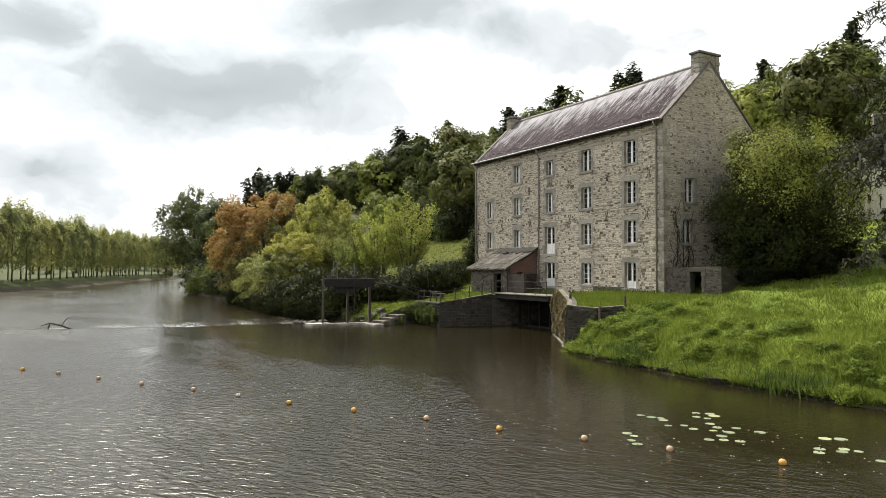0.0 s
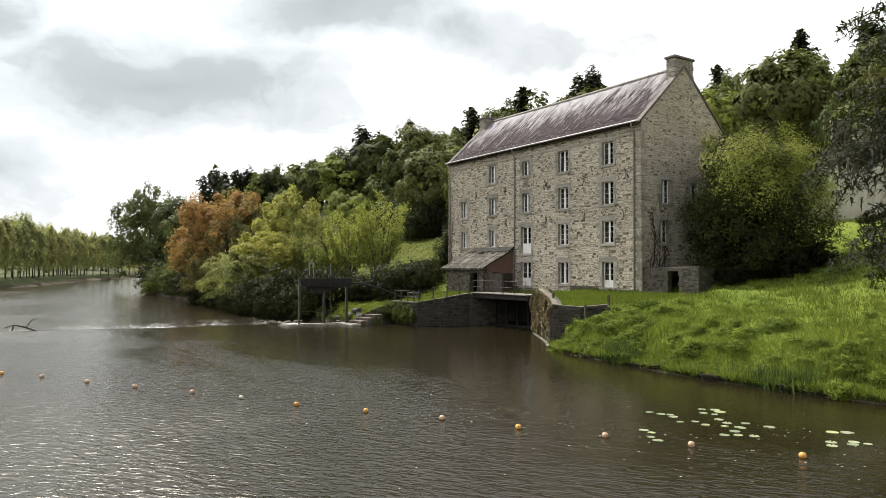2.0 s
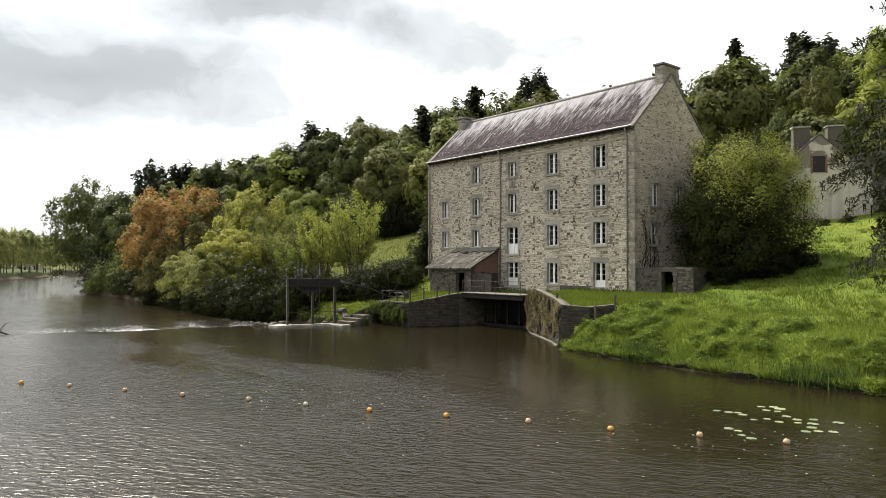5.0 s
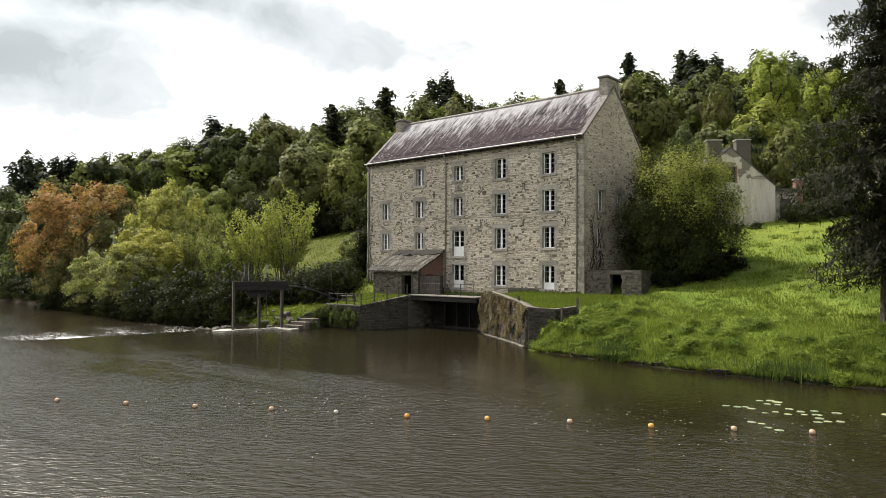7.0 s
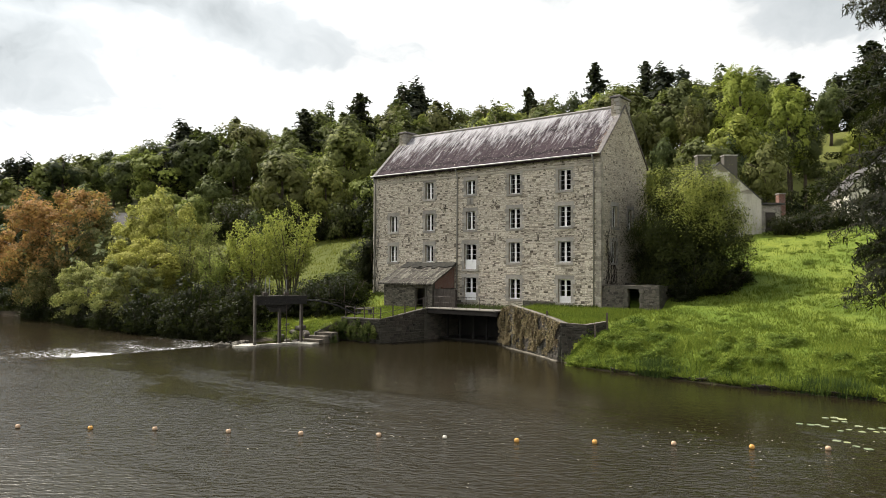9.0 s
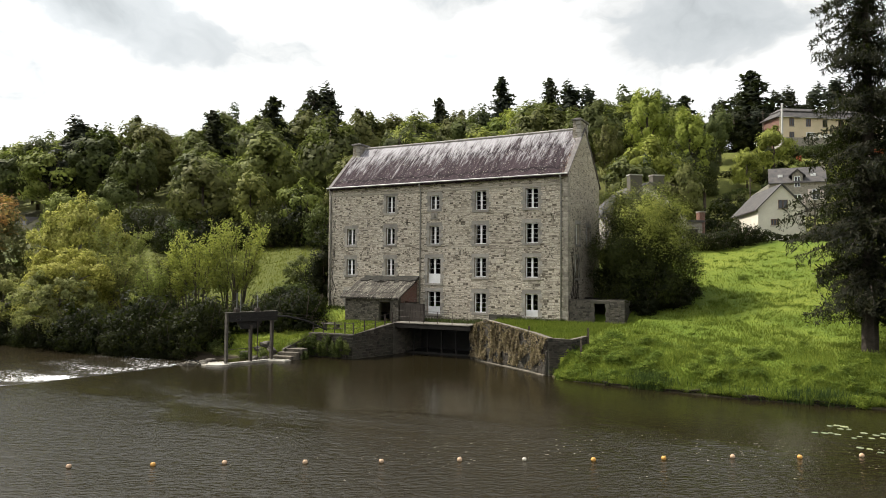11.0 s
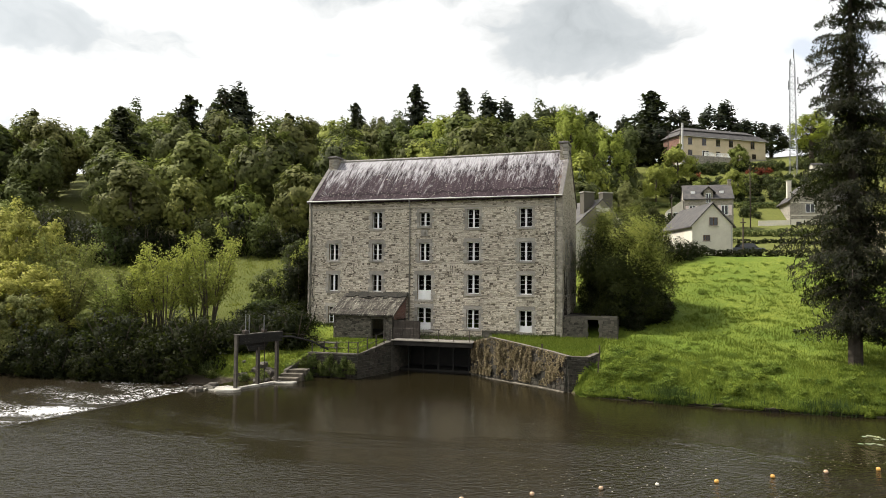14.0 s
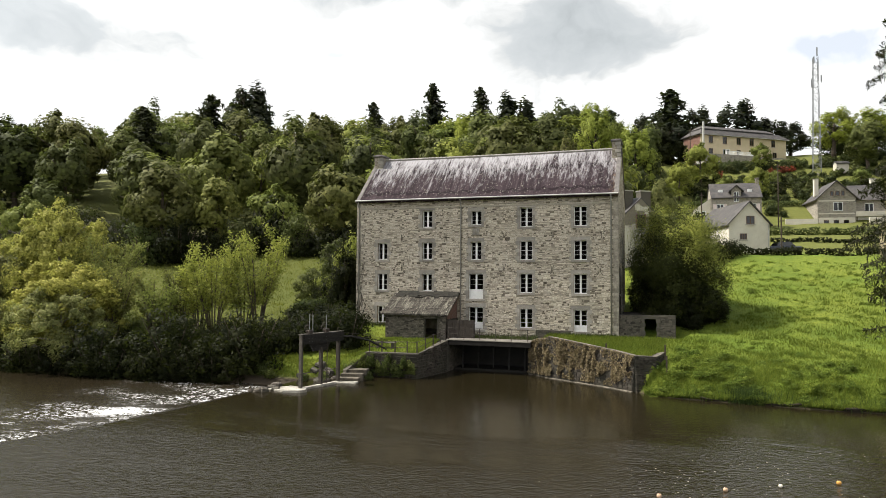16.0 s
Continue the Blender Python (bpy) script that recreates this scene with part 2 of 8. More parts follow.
def bedded(tones, stain, wear, dark=0.085):
    """Single stones: each one of its own tone, with grain and weather stains that run on from stone to stone."""
    def build(tree, place):
        seen = tree.nodes.new("ShaderNodeNewGeometry").outputs
        place = seen["Position"]
        pick = maths(tree, "FRACT", maths(tree, "ADD", seen["Random Per Island"], tree.nodes.new("ShaderNodeObjectInfo").outputs["Random"]))
        mixed_tone = tuple(0.6 * a + 0.4 * b for a, b in zip(tones[0], tones[1]))
        body = ramp(tree, pick, (0.0, tones[0]), (dark, mixed_tone), *[(dark + 0.02 + (0.98 - dark) * n / (len(tones) - 2), t) for n, t in enumerate(tones[1:])])
        grain = noise_of(tree, place, 22.0, 4.0, 0.7)
        body = mix(tree, 0.6, body, ramp(tree, grain, (0.25, 0.4), (0.75, 1.05)), "MULTIPLY")
        dirt = ramp(tree, noise_of(tree, place, 0.35, 6.0, 0.6), (0.38, 0.0), (0.72, 1.0))
        streak = ramp(tree, noise_of(tree, stretched(tree, place, 1.4, 1.4, 0.12), 1.0, 4.0, 0.6), (0.5, 0.0), (0.75, 1.0))
        body = mix(tree, maths(tree, "MULTIPLY", maths(tree, "MAXIMUM", dirt, streak), wear), body, mix(tree, 0.6, body, stain))
        return body, grain, 0.7
    return build


BEIGE = [(0.095, 0.078, 0.058), (0.44, 0.385, 0.30), (0.60, 0.535, 0.425), (0.66, 0.592, 0.475), (0.55, 0.495, 0.405), (0.68, 0.612, 0.493), (0.61, 0.54, 0.42), (0.72, 0.655, 0.535)]
GREYED = [(0.12, 0.102, 0.078), (0.45, 0.392, 0.305), (0.56, 0.49, 0.385), (0.62, 0.545, 0.43), (0.51, 0.45, 0.365), (0.66, 0.583, 0.463)]
STONE = material("lime_mortar", mottled((0.25, 0.218, 0.17), (0.44, 0.388, 0.31), 3.0, 20, 0.6, 0.6), 0.95)
FRONT_PIECE = material("beige_rubble_stone", bedded(BEIGE, (0.14, 0.125, 0.10), 0.25, 0.17), 0.9)
GABLE_PIECE = material("grey_rubble_stone", bedded(GREYED, (0.09, 0.09, 0.065), 0.5, 0.12), 0.92)
# outhouse stone, darkened in colour for the shadow of bush and mill
OUT_PIECE = material("shaded_outhouse_stone", bedded([(0.030, 0.026, 0.021), (0.060, 0.053, 0.043), (0.095, 0.084, 0.068), (0.135, 0.119, 0.097)], (0.06, 0.06, 0.045), 0.6, 0.15), 0.93)
SHED_PIECE = material("dull_rubble_stone", bedded([(0.03, 0.026, 0.021), (0.085, 0.075, 0.061), (0.13, 0.115, 0.094), (0.185, 0.164, 0.132)], (0.06, 0.06, 0.045), 0.5, 0.14), 0.92)
QUAY_PIECE = material("dark_quay_stone", bedded([(0.016, 0.013, 0.010), (0.034, 0.027, 0.021), (0.050, 0.040, 0.031), (0.070, 0.057, 0.044)], (0.04, 0.045, 0.03), 0.8), 0.9)
GABLE_STONE = material("gable_stone", rubble([(0.20, 0.17, 0.13), (0.32, 0.285, 0.22), (0.39, 0.345, 0.27), (0.27, 0.245, 0.195)], (0.13, 0.115, 0.09), (3.4, 3.4, 10), 0.5), 0.92)
QUAY_STONE = material("quay_stone", rubble([(0.055, 0.045, 0.036), (0.10, 0.085, 0.068), (0.14, 0.12, 0.095)], (0.06, 0.053, 0.045), (2.2, 2.2, 5.5), 0.8, (0.04, 0.045, 0.03)), 0.9)
GRANITE = material("dressed_granite", mottled((0.30, 0.28, 0.24), (0.40, 0.37, 0.32), 1.5, 40, 0.5, 0.6, 0.6), 0.85)
BAND = material("band_stone", mottled((0.34, 0.31, 0.25), (0.42, 0.38, 0.31), 1.5, 18, 0.5, 0.6), 0.88)
SLATE = material("weathered_slate", slated((0.018, 0.0125, 0.0145), (0.046, 0.033, 0.037), (0.31, 0.30, 0.31), 0.10, 13.7), 0.9, 0.0, 0.06)
SHED_SLATE = material("mossy_slate", slated((0.014, 0.012, 0.010), (0.058, 0.051, 0.042), (0.20, 0.19, 0.155)), 0.85, 0.0, 0.1)
RIDGE = material("ridge_mortar", mottled((0.22, 0.21, 0.19), (0.33, 0.31, 0.27), 2, 25, 0.5), 0.9)
ZINC = material("pale_gutter", mottled((0.38, 0.37, 0.35), (0.48, 0.47, 0.45), 2, 20, 0.1, 0.85), 0.5)
PIPE = material("grey_pipe", mottled((0.20, 0.19, 0.17), (0.28, 0.27, 0.24), 2, 20, 0.1, 0.8), 0.6)
WHITE = material("white_paint", mottled((0.74, 0.74, 0.72), (0.82, 0.82, 0.80), 3, 30, 0.1, 0.85), 0.55)
DARK_WOOD = material("dark_wood", mottled((0.035, 0.028, 0.022), (0.06, 0.05, 0.04), 4, 30, 0.5), 0.85)
GREY_WOOD = material("weathered_and_skylit_wood", mottled((0.045, 0.040, 0.032), (0.095, 0.084, 0.068), 4, 30, 0.5), 0.9)
ANCHOR = material("rusty_anchor", mottled((0.030, 0.023, 0.019), (0.060, 0.045, 0.035), 6, 40, 0.3), 0.8)
EARTH = material("bare_earth", mottled((0.07, 0.06, 0.04), (0.12, 0.10, 0.07), 3, 30, 0.8), 0.95)
DECK = material("grey_deck", mottled((0.11, 0.10, 0.085), (0.18, 0.165, 0.14), 1.2, 20, 0.5, 0.65), 0.9)
# one near-black tone for everything inside the race mouth
RACE_STONE = material("race_black_stone", mottled((0.007, 0.006, 0.005), (0.016, 0.014, 0.011), 2, 14, 0.5), 0.6)
WORN_CAP = material("worn_coping_stone", mottled((0.075, 0.066, 0.050), (0.21, 0.185, 0.145), 2.5, 18, 0.7, 0.5), 0.92)
WET_EARTH = material("wet_bank_earth", mottled((0.016, 0.012, 0.008), (0.042, 0.033, 0.021), 3, 25, 0.8), 0.8)
IRON = material("rusty_iron", mottled((0.035, 0.030, 0.027), (0.07, 0.05, 0.038), 6, 40, 0.3), 0.7)
STEEL = material("galvanised_steel", mottled((0.20, 0.205, 0.205), (0.28, 0.285, 0.285), 6, 40, 0.1, 0.85), 0.45, 0.6)
CONCRETE = material("pale_concrete", mottled((0.20, 0.185, 0.155), (0.50, 0.47, 0.40), 1.6, 16, 0.6, 0.5), 0.9)
BRICK = material("red_brick", rubble([(0.17, 0.075, 0.05), (0.24, 0.11, 0.075), (0.20, 0.10, 0.08)], (0.22, 0.19, 0.16), (4.5, 4.5, 13), 0.6), 0.9)
# the shade of unlit rooms and recesses is put into this near-black tone
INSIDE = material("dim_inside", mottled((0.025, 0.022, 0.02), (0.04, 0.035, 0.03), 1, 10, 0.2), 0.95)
BARK = material("bark", mottled((0.055, 0.042, 0.030), (0.10, 0.08, 0.06), 3, 24, 0.8), 0.95)
PALE_BARK = material("pale_bark", mottled((0.13, 0.12, 0.095), (0.22, 0.20, 0.16), 3, 24, 0.8), 0.95)

LEAF_WOOD = leafy("oak_leaves", (0.055, 0.062, 0.028), (0.115, 0.124, 0.050), (0.225, 0.23, 0.090), through=0.27, mixed=True, speck=0.3)
LEAF_BRIGHT = leafy("spring_leaves", (0.075, 0.090, 0.024), (0.165, 0.188, 0.050), (0.31, 0.335, 0.095), through=0.34, speck=0.35)
LEAF_FRESH = leafy("fresh_yellow_green_leaves", (0.15, 0.18, 0.034), (0.26, 0.30, 0.058), (0.40, 0.43, 0.095), through=0.4, speck=0.35)
LEAF_DEEP = leafy("deep_green_leaves", (0.034, 0.042, 0.022), (0.066, 0.078, 0.036), (0.13, 0.145, 0.062), through=0.26, mixed=True, speck=0.3)
LEAF_GREY = leafy("grey_green_leaves", (0.040, 0.048, 0.026), (0.082, 0.094, 0.048), (0.145, 0.16, 0.082), through=0.25, speck=0.3)
LEAF_WILLOW = leafy("willow_leaves", (0.15, 0.155, 0.042), (0.29, 0.285, 0.078), (0.46, 0.44, 0.14), through=0.5)
LEAF_COPPER = leafy("copper_leaves", (0.17, 0.105, 0.045), (0.33, 0.178, 0.072), (0.46, 0.232, 0.088), (0.34, 0.215, 0.082), older=((0.07, 0.072, 0.036), (0.15, 0.145, 0.068), (0.25, 0.235, 0.115)))
LEAF_POPLAR = leafy("young_poplar_leaves", (0.21, 0.21, 0.098), (0.29, 0.285, 0.135), (0.37, 0.355, 0.18), through=0.6, speck=0.3)
LEAF_ALDER = leafy("alder_leaves", (0.15, 0.175, 0.042), (0.25, 0.275, 0.068), (0.36, 0.38, 0.11), through=0.5)
LEAF_FIELD = leafy("field_grass", (0.062, 0.075, 0.015), (0.110, 0.123, 0.024), (0.165, 0.170, 0.038), through=0.4)
# near-black tones: the shade inside dense growth is put into the leaf colour
LEAF_SHADED = leafy("shaded_shrub_leaves", (0.006, 0.0075, 0.003), (0.011, 0.013, 0.005), (0.020, 0.023, 0.009), through=0.15, speck=0.35)
# needles of the far conifers, greyed and lightened in colour for distance haze
FAR_NEEDLE = leafy("hazy_pine_needles", (0.012, 0.015, 0.011), (0.022, 0.026, 0.017), (0.042, 0.046, 0.028), through=0.12)
NEEDLE = leafy("spruce_needles", (0.006, 0.007, 0.005), (0.011, 0.012, 0.008), (0.023, 0.022, 0.014), through=0.12)
DRY = leafy("dry_creeper", (0.055, 0.040, 0.028), (0.14, 0.110, 0.078), (0.31, 0.262, 0.195), through=0.2)
BANK_BLADE = leafy("bank_grass", (0.062, 0.098, 0.018), (0.132, 0.176, 0.030), (0.22, 0.26, 0.052), through=0.45)
SPRUCE_BARK = material("spruce_bark", mottled((0.028, 0.022, 0.017), (0.055, 0.044, 0.034), 3, 24, 0.8), 0.95)
BLADE = leafy("grass_blades", (0.062, 0.092, 0.014), (0.117, 0.150, 0.021), (0.186, 0.208, 0.035), through=0.45)


def ground_paint(tree, place):
    patches = noise_of(tree, place, 0.16, 5.0, 0.6)
    tufts = noise_of(tree, place, 2.2, 4.0, 0.7)
    fine = noise_of(tree, place, 14.0, 3.0, 0.7)
    body = mix(tree, ramp(tree, patches, (0.35, 0.0), (0.65, 1.0)), (0.094, 0.136, 0.017), (0.164, 0.188, 0.027))
    body = mix(tree, ramp(tree, tufts, (0.35, 0.75), (0.6, 0.0)), body, (0.062, 0.095, 0.015))
    body = mix(tree, 0.5, body, ramp(tree, fine, (0.3, 0.45), (0.7, 1.2)), "MULTIPLY")
    spot = node(tree, "ShaderNodeSeparateXYZ", Vector=place).outputs
    high = spot[2]
    west = maths(tree, "MULTIPLY", maths(tree, "SUBTRACT", -1.0, spot[0]), 0.4)
    west = maths(tree, "MINIMUM", west, maths(tree, "MULTIPLY_ADD", spot[0], 0.1, 8.0))
    body = mix(tree, ramp(tree, west, (0.0, 0.0), (1.0, 0.9)), body, mix(tree, patches, (0.046, 0.054, 0.013), (0.080, 0.085, 0.020)))
    # dull far-bank grass, darkened as well for the shade behind the poplar trunks
    towpath = maths(tree, "MULTIPLY", maths(tree, "SUBTRACT", -70.0, spot[0]), 0.08)
    body = mix(tree, ramp(tree, towpath, (0.0, 0.0), (1.0, 0.95)), body, mix(tree, patches, (0.040, 0.050, 0.020), (0.072, 0.082, 0.036)))
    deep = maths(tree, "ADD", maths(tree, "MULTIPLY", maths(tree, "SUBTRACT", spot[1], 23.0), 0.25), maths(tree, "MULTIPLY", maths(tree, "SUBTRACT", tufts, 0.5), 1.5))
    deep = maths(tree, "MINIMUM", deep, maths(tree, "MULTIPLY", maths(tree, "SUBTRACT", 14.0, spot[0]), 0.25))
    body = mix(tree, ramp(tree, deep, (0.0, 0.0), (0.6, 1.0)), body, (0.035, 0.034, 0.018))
    upper = maths(tree, "MULTIPLY", maths(tree, "SUBTRACT", spot[1], 37.0), 0.2)
    body = mix(tree, ramp(tree, upper, (0.0, 0.0), (1.0, 0.9)), body, mix(tree, tufts, (0.050, 0.056, 0.017), (0.145, 0.148, 0.040)))
    wet = ramp(tree, high, (0.0, 1.0), (0.35, 0.0))
    body = mix(tree, wet, body, (0.05, 0.04, 0.028))
    return body, maths(tree, "ADD", tufts, fine), 1.0


GROUND = material("meadow", ground_paint, 0.95, 0.0, 0.1)


def water_material(name, tone, rough, calm, swell, foam=0.0):
    made = bpy.data.materials.new(name)
    made.use_nodes = True
    tree = made.node_tree
    tree.nodes.clear()
    place = tree.nodes.new("ShaderNodeTexCoord").outputs["Object"]
    long = noise_of(tree, stretched(tree, place, 0.7, 1.0, 1, (0, 0, 0), (0, 0, radians(35))), 0.9, 3.0, 0.5, 0.4)
    # wavelets run in lines across the wind
    lines = stretched(tree, stretched(tree, place, 1, 1, 1, (0, 0, 0), (0, 0, radians(-36))), 0.45, 1.15, 1)
    short = noise_of(tree, lines, 5.4, 2.0, 0.5, 0.7)
    where = node(tree, "ShaderNodeSeparateXYZ", Vector=place).outputs
    # the mill and the meadow's bank keep the wind off the water before them
    aside = maths(tree, "MAXIMUM", maths(tree, "SUBTRACT", where[0], 12.0), 0.0)
    lee = maths(tree, "MULTIPLY_ADD", where[1], 0.060, maths(tree, "MULTIPLY_ADD", aside, -0.011, 1.73))
    wind = maths(tree, "SUBTRACT", noise_of(tree, stretched(tree, place, 0.6, 1.2, 1), 0.085, 5.0, 0.6, 0.6), maths(tree, "MULTIPLY", lee, 0.45))
    gust = ramp(tree, wind, (0.40, calm), (0.51, 0.65), (0.68, 1.45))
    rise = maths(tree, "MULTIPLY", maths(tree, "ADD", maths(tree, "MULTIPLY", long, 0.5), maths(tree, "MULTIPLY", short, 1.0)), gust)
    face = node(tree, "ShaderNodeBsdfPrincipled", Roughness=ramp(tree, wind, (0.38, rough), (0.75, rough + 0.14)), IOR=1.30)
    face.inputs["Base Color"].default_value = (*tone, 1)
    face.inputs["Specular Tint"].default_value = (1.0, 0.96, 0.82, 1)
    tree.links.new(node(tree, "ShaderNodeBump", Height=rise, Strength=swell, Distance=0.25).outputs[0], face.inputs["Normal"])
    if foam:
        # broken flecks of foam, thickest where the water drops over the crest
        froth = ramp(tree, noise_of(tree, stretched(tree, place, 0.8, 1.3, 1), 4.0, 6.0, 0.7, 0.8), (1.0 - foam - 0.04, 0.0), (1.0 - foam + 0.03, 1.0))
        side = node(tree, "ShaderNodeSeparateXYZ", Vector=place).outputs[0]
        near = ramp(tree, maths(tree, "MULTIPLY_ADD", side, 0.085, 1.02), (0.0, 0.0), (0.75, 1.0))
        churn = node(tree, "ShaderNodeVectorMath", i0=stretched(tree, place, 1.0, 0.55, 0.0), i1=(-3.4, -13.2, 0.0))
        churn.operation = "DISTANCE"
        boil = maths(tree, "ADD", maths(tree, "MULTIPLY", churn.outputs["Value"], 0.085), maths(tree, "MULTIPLY", noise_of(tree, stretched(tree, place, 0.8, 1.3, 1.0), 3.6, 6.0, 0.75, 0.8), 1.0))
        froth = maths(tree, "MAXIMUM", maths(tree, "MULTIPLY", froth, 0.9), ramp(tree, boil, (0.53, 1.0), (0.62, 0.0)))
        white = node(tree, "ShaderNodeBsdfDiffuse", Color=(0.8, 0.8, 0.78, 1))
        both_sorts = node(tree, "ShaderNodeMixShader", i0=maths(tree, "MULTIPLY", maths(tree, "MULTIPLY", froth, near), ramp(tree, noise_of(tree, stretched(tree, place, 0.6, 1, 1), 0.35, 3.0), (0.46, 0.05), (0.60, 1.0))), i1=face.outputs[0], i2=white.outputs[0])
        node(tree, "ShaderNodeOutputMaterial", Surface=both_sorts.outputs[0])
    else:
        node(tree, "ShaderNodeOutputMaterial", Surface=face.outputs[0])
    return made


WATER = water_material("brown_pond_water", (0.0122, 0.0097, 0.0044), 0.14, 0.12, 0.29)
RAPIDS = water_material("broken_water", (0.018, 0.014, 0.008), 0.08, 0.5, 0.32, 0.43)


def glass_material():
    made = bpy.data.materials.new("window_glass")
    made.use_nodes = True
    tree = made.node_tree
    tree.nodes.clear()
    gloss = node(tree, "ShaderNodeBsdfGlossy", Roughness=0.03)
    clear_part = node(tree, "ShaderNodeBsdfTransparent", Color=(0.75, 0.78, 0.78, 1))
    edge = node(tree, "ShaderNodeFresnel", IOR=1.18).outputs[0]
    node(tree, "ShaderNodeOutputMaterial", Surface=node(tree, "ShaderNodeMixShader", i0=edge, i1=clear_part.outputs[0], i2=gloss.outputs[0]).outputs[0])
    return made


GLASS = glass_material()


# ---- building helpers ----
class Shape:
    """Vertices and faces of one mesh, gathered in world places."""

    def __init__(self):
        self.v, self.f = [], []

    def add(self, points, faces):
        n = len(self.v)
        self.v += [tuple(p) for p in points]
        self.f += [tuple(n + k for k in face) for face in faces]
        return self

    def box(self, x0, y0, z0, x1, y1, z1, m=None, soft=0.0):
        """A box; soft cuts its edges."""
        if soft:
            pts, s = [], soft
            for z in (z0, z1):
                zi = z + s if z == z0 else z - s
                for inset, zz in (((s, z), (0, zi)) if z == z0 else ((0, zi), (s, z))):
                    a, b, c, d = x0 + inset, y0 + inset, x1 - inset, y1 - inset
                    pts += [(a, b, zz), (c, b, zz), (c, d, zz), (a, d, zz)]
            faces = [(3, 2, 1, 0), (12, 13, 14, 15)]
            for ring in range(3):
                for k in range(4):
                    p, q = ring * 4 + k, ring * 4 + (k + 1) % 4
                    faces.append((p, q, q + 4, p + 4))
        else:
            pts = [(x, y, z) for z in (z0, z1) for x, y in ((x0, y0), (x1, y0), (x1, y1), (x0, y1))]
            faces = [(3, 2, 1, 0), (4, 5, 6, 7), (0, 1, 5, 4), (1, 2, 6, 5), (2, 3, 7, 6), (3, 0, 4, 7)]
        if m is not None:
            pts = [m @ Vector(p) for p in pts]
        return self.add(pts, faces)

    def prism(self, outline, z0, z1):
        """An upright prism over an outline; z0 and z1 may be lists."""
        n = len(outline)
        low = z0 if isinstance(z0, (list, tuple)) else [z0] * n
        top = z1 if isinstance(z1, (list, tuple)) else [z1] * n
        pts = [(x, y, z) for (x, y), z in zip(outline, low)] + [(x, y, z) for (x, y), z in zip(outline, top)]
        faces = [tuple(reversed(range(n))), tuple(range(n, 2 * n))]
        faces += [(k, (k + 1) % n, n + (k + 1) % n, n + k) for k in range(n)]
        return self.add(pts, faces)

    def tube(self, path, radii, sides=6):
        """A tapered tube along a path."""
        path = [Vector(p) for p in path]
        radii = radii if isinstance(radii, (list, tuple)) else [radii] * len(path)
        pts, faces = [], []
        for k, p in enumerate(path):
            along = (path[min(k + 1, len(path) - 1)] - path[max(k - 1, 0)]).normalized()
            side = along.cross(Vector((0.31, 0.17, 0.93)) if abs(along.z) < 0.9 else Vector((1, 0, 0))).normalized()
            up = along.cross(side)
            for n in range(sides):
                a = 2 * math.pi * n / sides
                pts.append(p + (side * math.cos(a) + up * math.sin(a)) * radii[k])
        for k in range(len(path) - 1):
            for n in range(sides):
                a, b = k * sides + n, k * sides + (n + 1) % sides
                faces.append((a, b, b + sides, a + sides))
        faces += [tuple(reversed(range(sides))), tuple(range(len(pts) - sides, len(pts)))]
        return self.add(pts, faces)

    def mesh(self, name, base=Vector()):
        data = bpy.data.meshes.new(name)
        data.from_pydata([(x - base.x, y - base.y, z - base.z) for x, y, z in self.v], [], self.f)
        return data


def thing(name, base, label, category, group="", kind=""):
    """An empty at the thing's base, to which its parts belong."""
    ob = new(name)
    ob.location = base
    ob.empty_display_size = 0.2
    return tagged(ob, label, category, group, kind)


def place_of(ob):
    return Vector(ob.location) + (place_of(ob.parent) if ob.parent else Vector())


def part(name, shape, mat, parent, label="", smooth=False):
    """One mesh under a thing or part; the shape holds world places."""
    data = shape.mesh(name, place_of(parent)) if isinstance(shape, Shape) else shape
    if not data.materials:
        data.materials.append(mat)
    if smooth:
        data.polygons.foreach_set("use_smooth", [True] * len(data.polygons))
    ob = new(name, data)
    ob.parent = parent
    if label:
        ob["label"] = label
    return ob


def lone(name, shape, mat, label, category, kind="", smooth=False, group=""):
    """A thing of one mesh, with its origin in the world's."""
    data = shape.mesh(name) if isinstance(shape, Shape) else shape
    data.materials.append(mat)
    if smooth:
        data.polygons.foreach_set("use_smooth", [True] * len(data.polygons))
    return tagged(new(name, data), label, category, group, kind)


def cards(points, ways_out, size, rng, long=1.6, jitter=0.7, droop=0.0, rounded=0.75, rough=0.45):
    """Leaves: a pointed three-cornered blade at each point, turned roughly outwards."""
    n = len(points)
    normal = ways_out + rng.normal(0, jitter, (n, 3))
    normal /= np.linalg.norm(normal, axis=1, keepdims=True) + 1e-9
    spin = rng.normal(0, 1, (n, 3))
    spin[:, 2] -= droop
    u = spin - normal * (spin * normal).sum(1, keepdims=True)
    u /= np.linalg.norm(u, axis=1, keepdims=True) + 1e-9
    w = np.cross(normal, u)
    s = size * rng.uniform(0.6, 1.35, (n, 1))
    corner = np.stack([points - u * s * long / 2 + w * s / 2, points - u * s * long / 2 - w * s / 2, points + u * s * long / 2], 1)
    facing = ways_out / (np.linalg.norm(ways_out, axis=1, keepdims=True) + 1e-9) * rounded + normal * rough
    facing /= np.linalg.norm(facing, axis=1, keepdims=True) + 1e-9
    return np.concatenate([corner, np.repeat(facing[:, None, :], 3, 1)], 2).reshape(-1, 6)


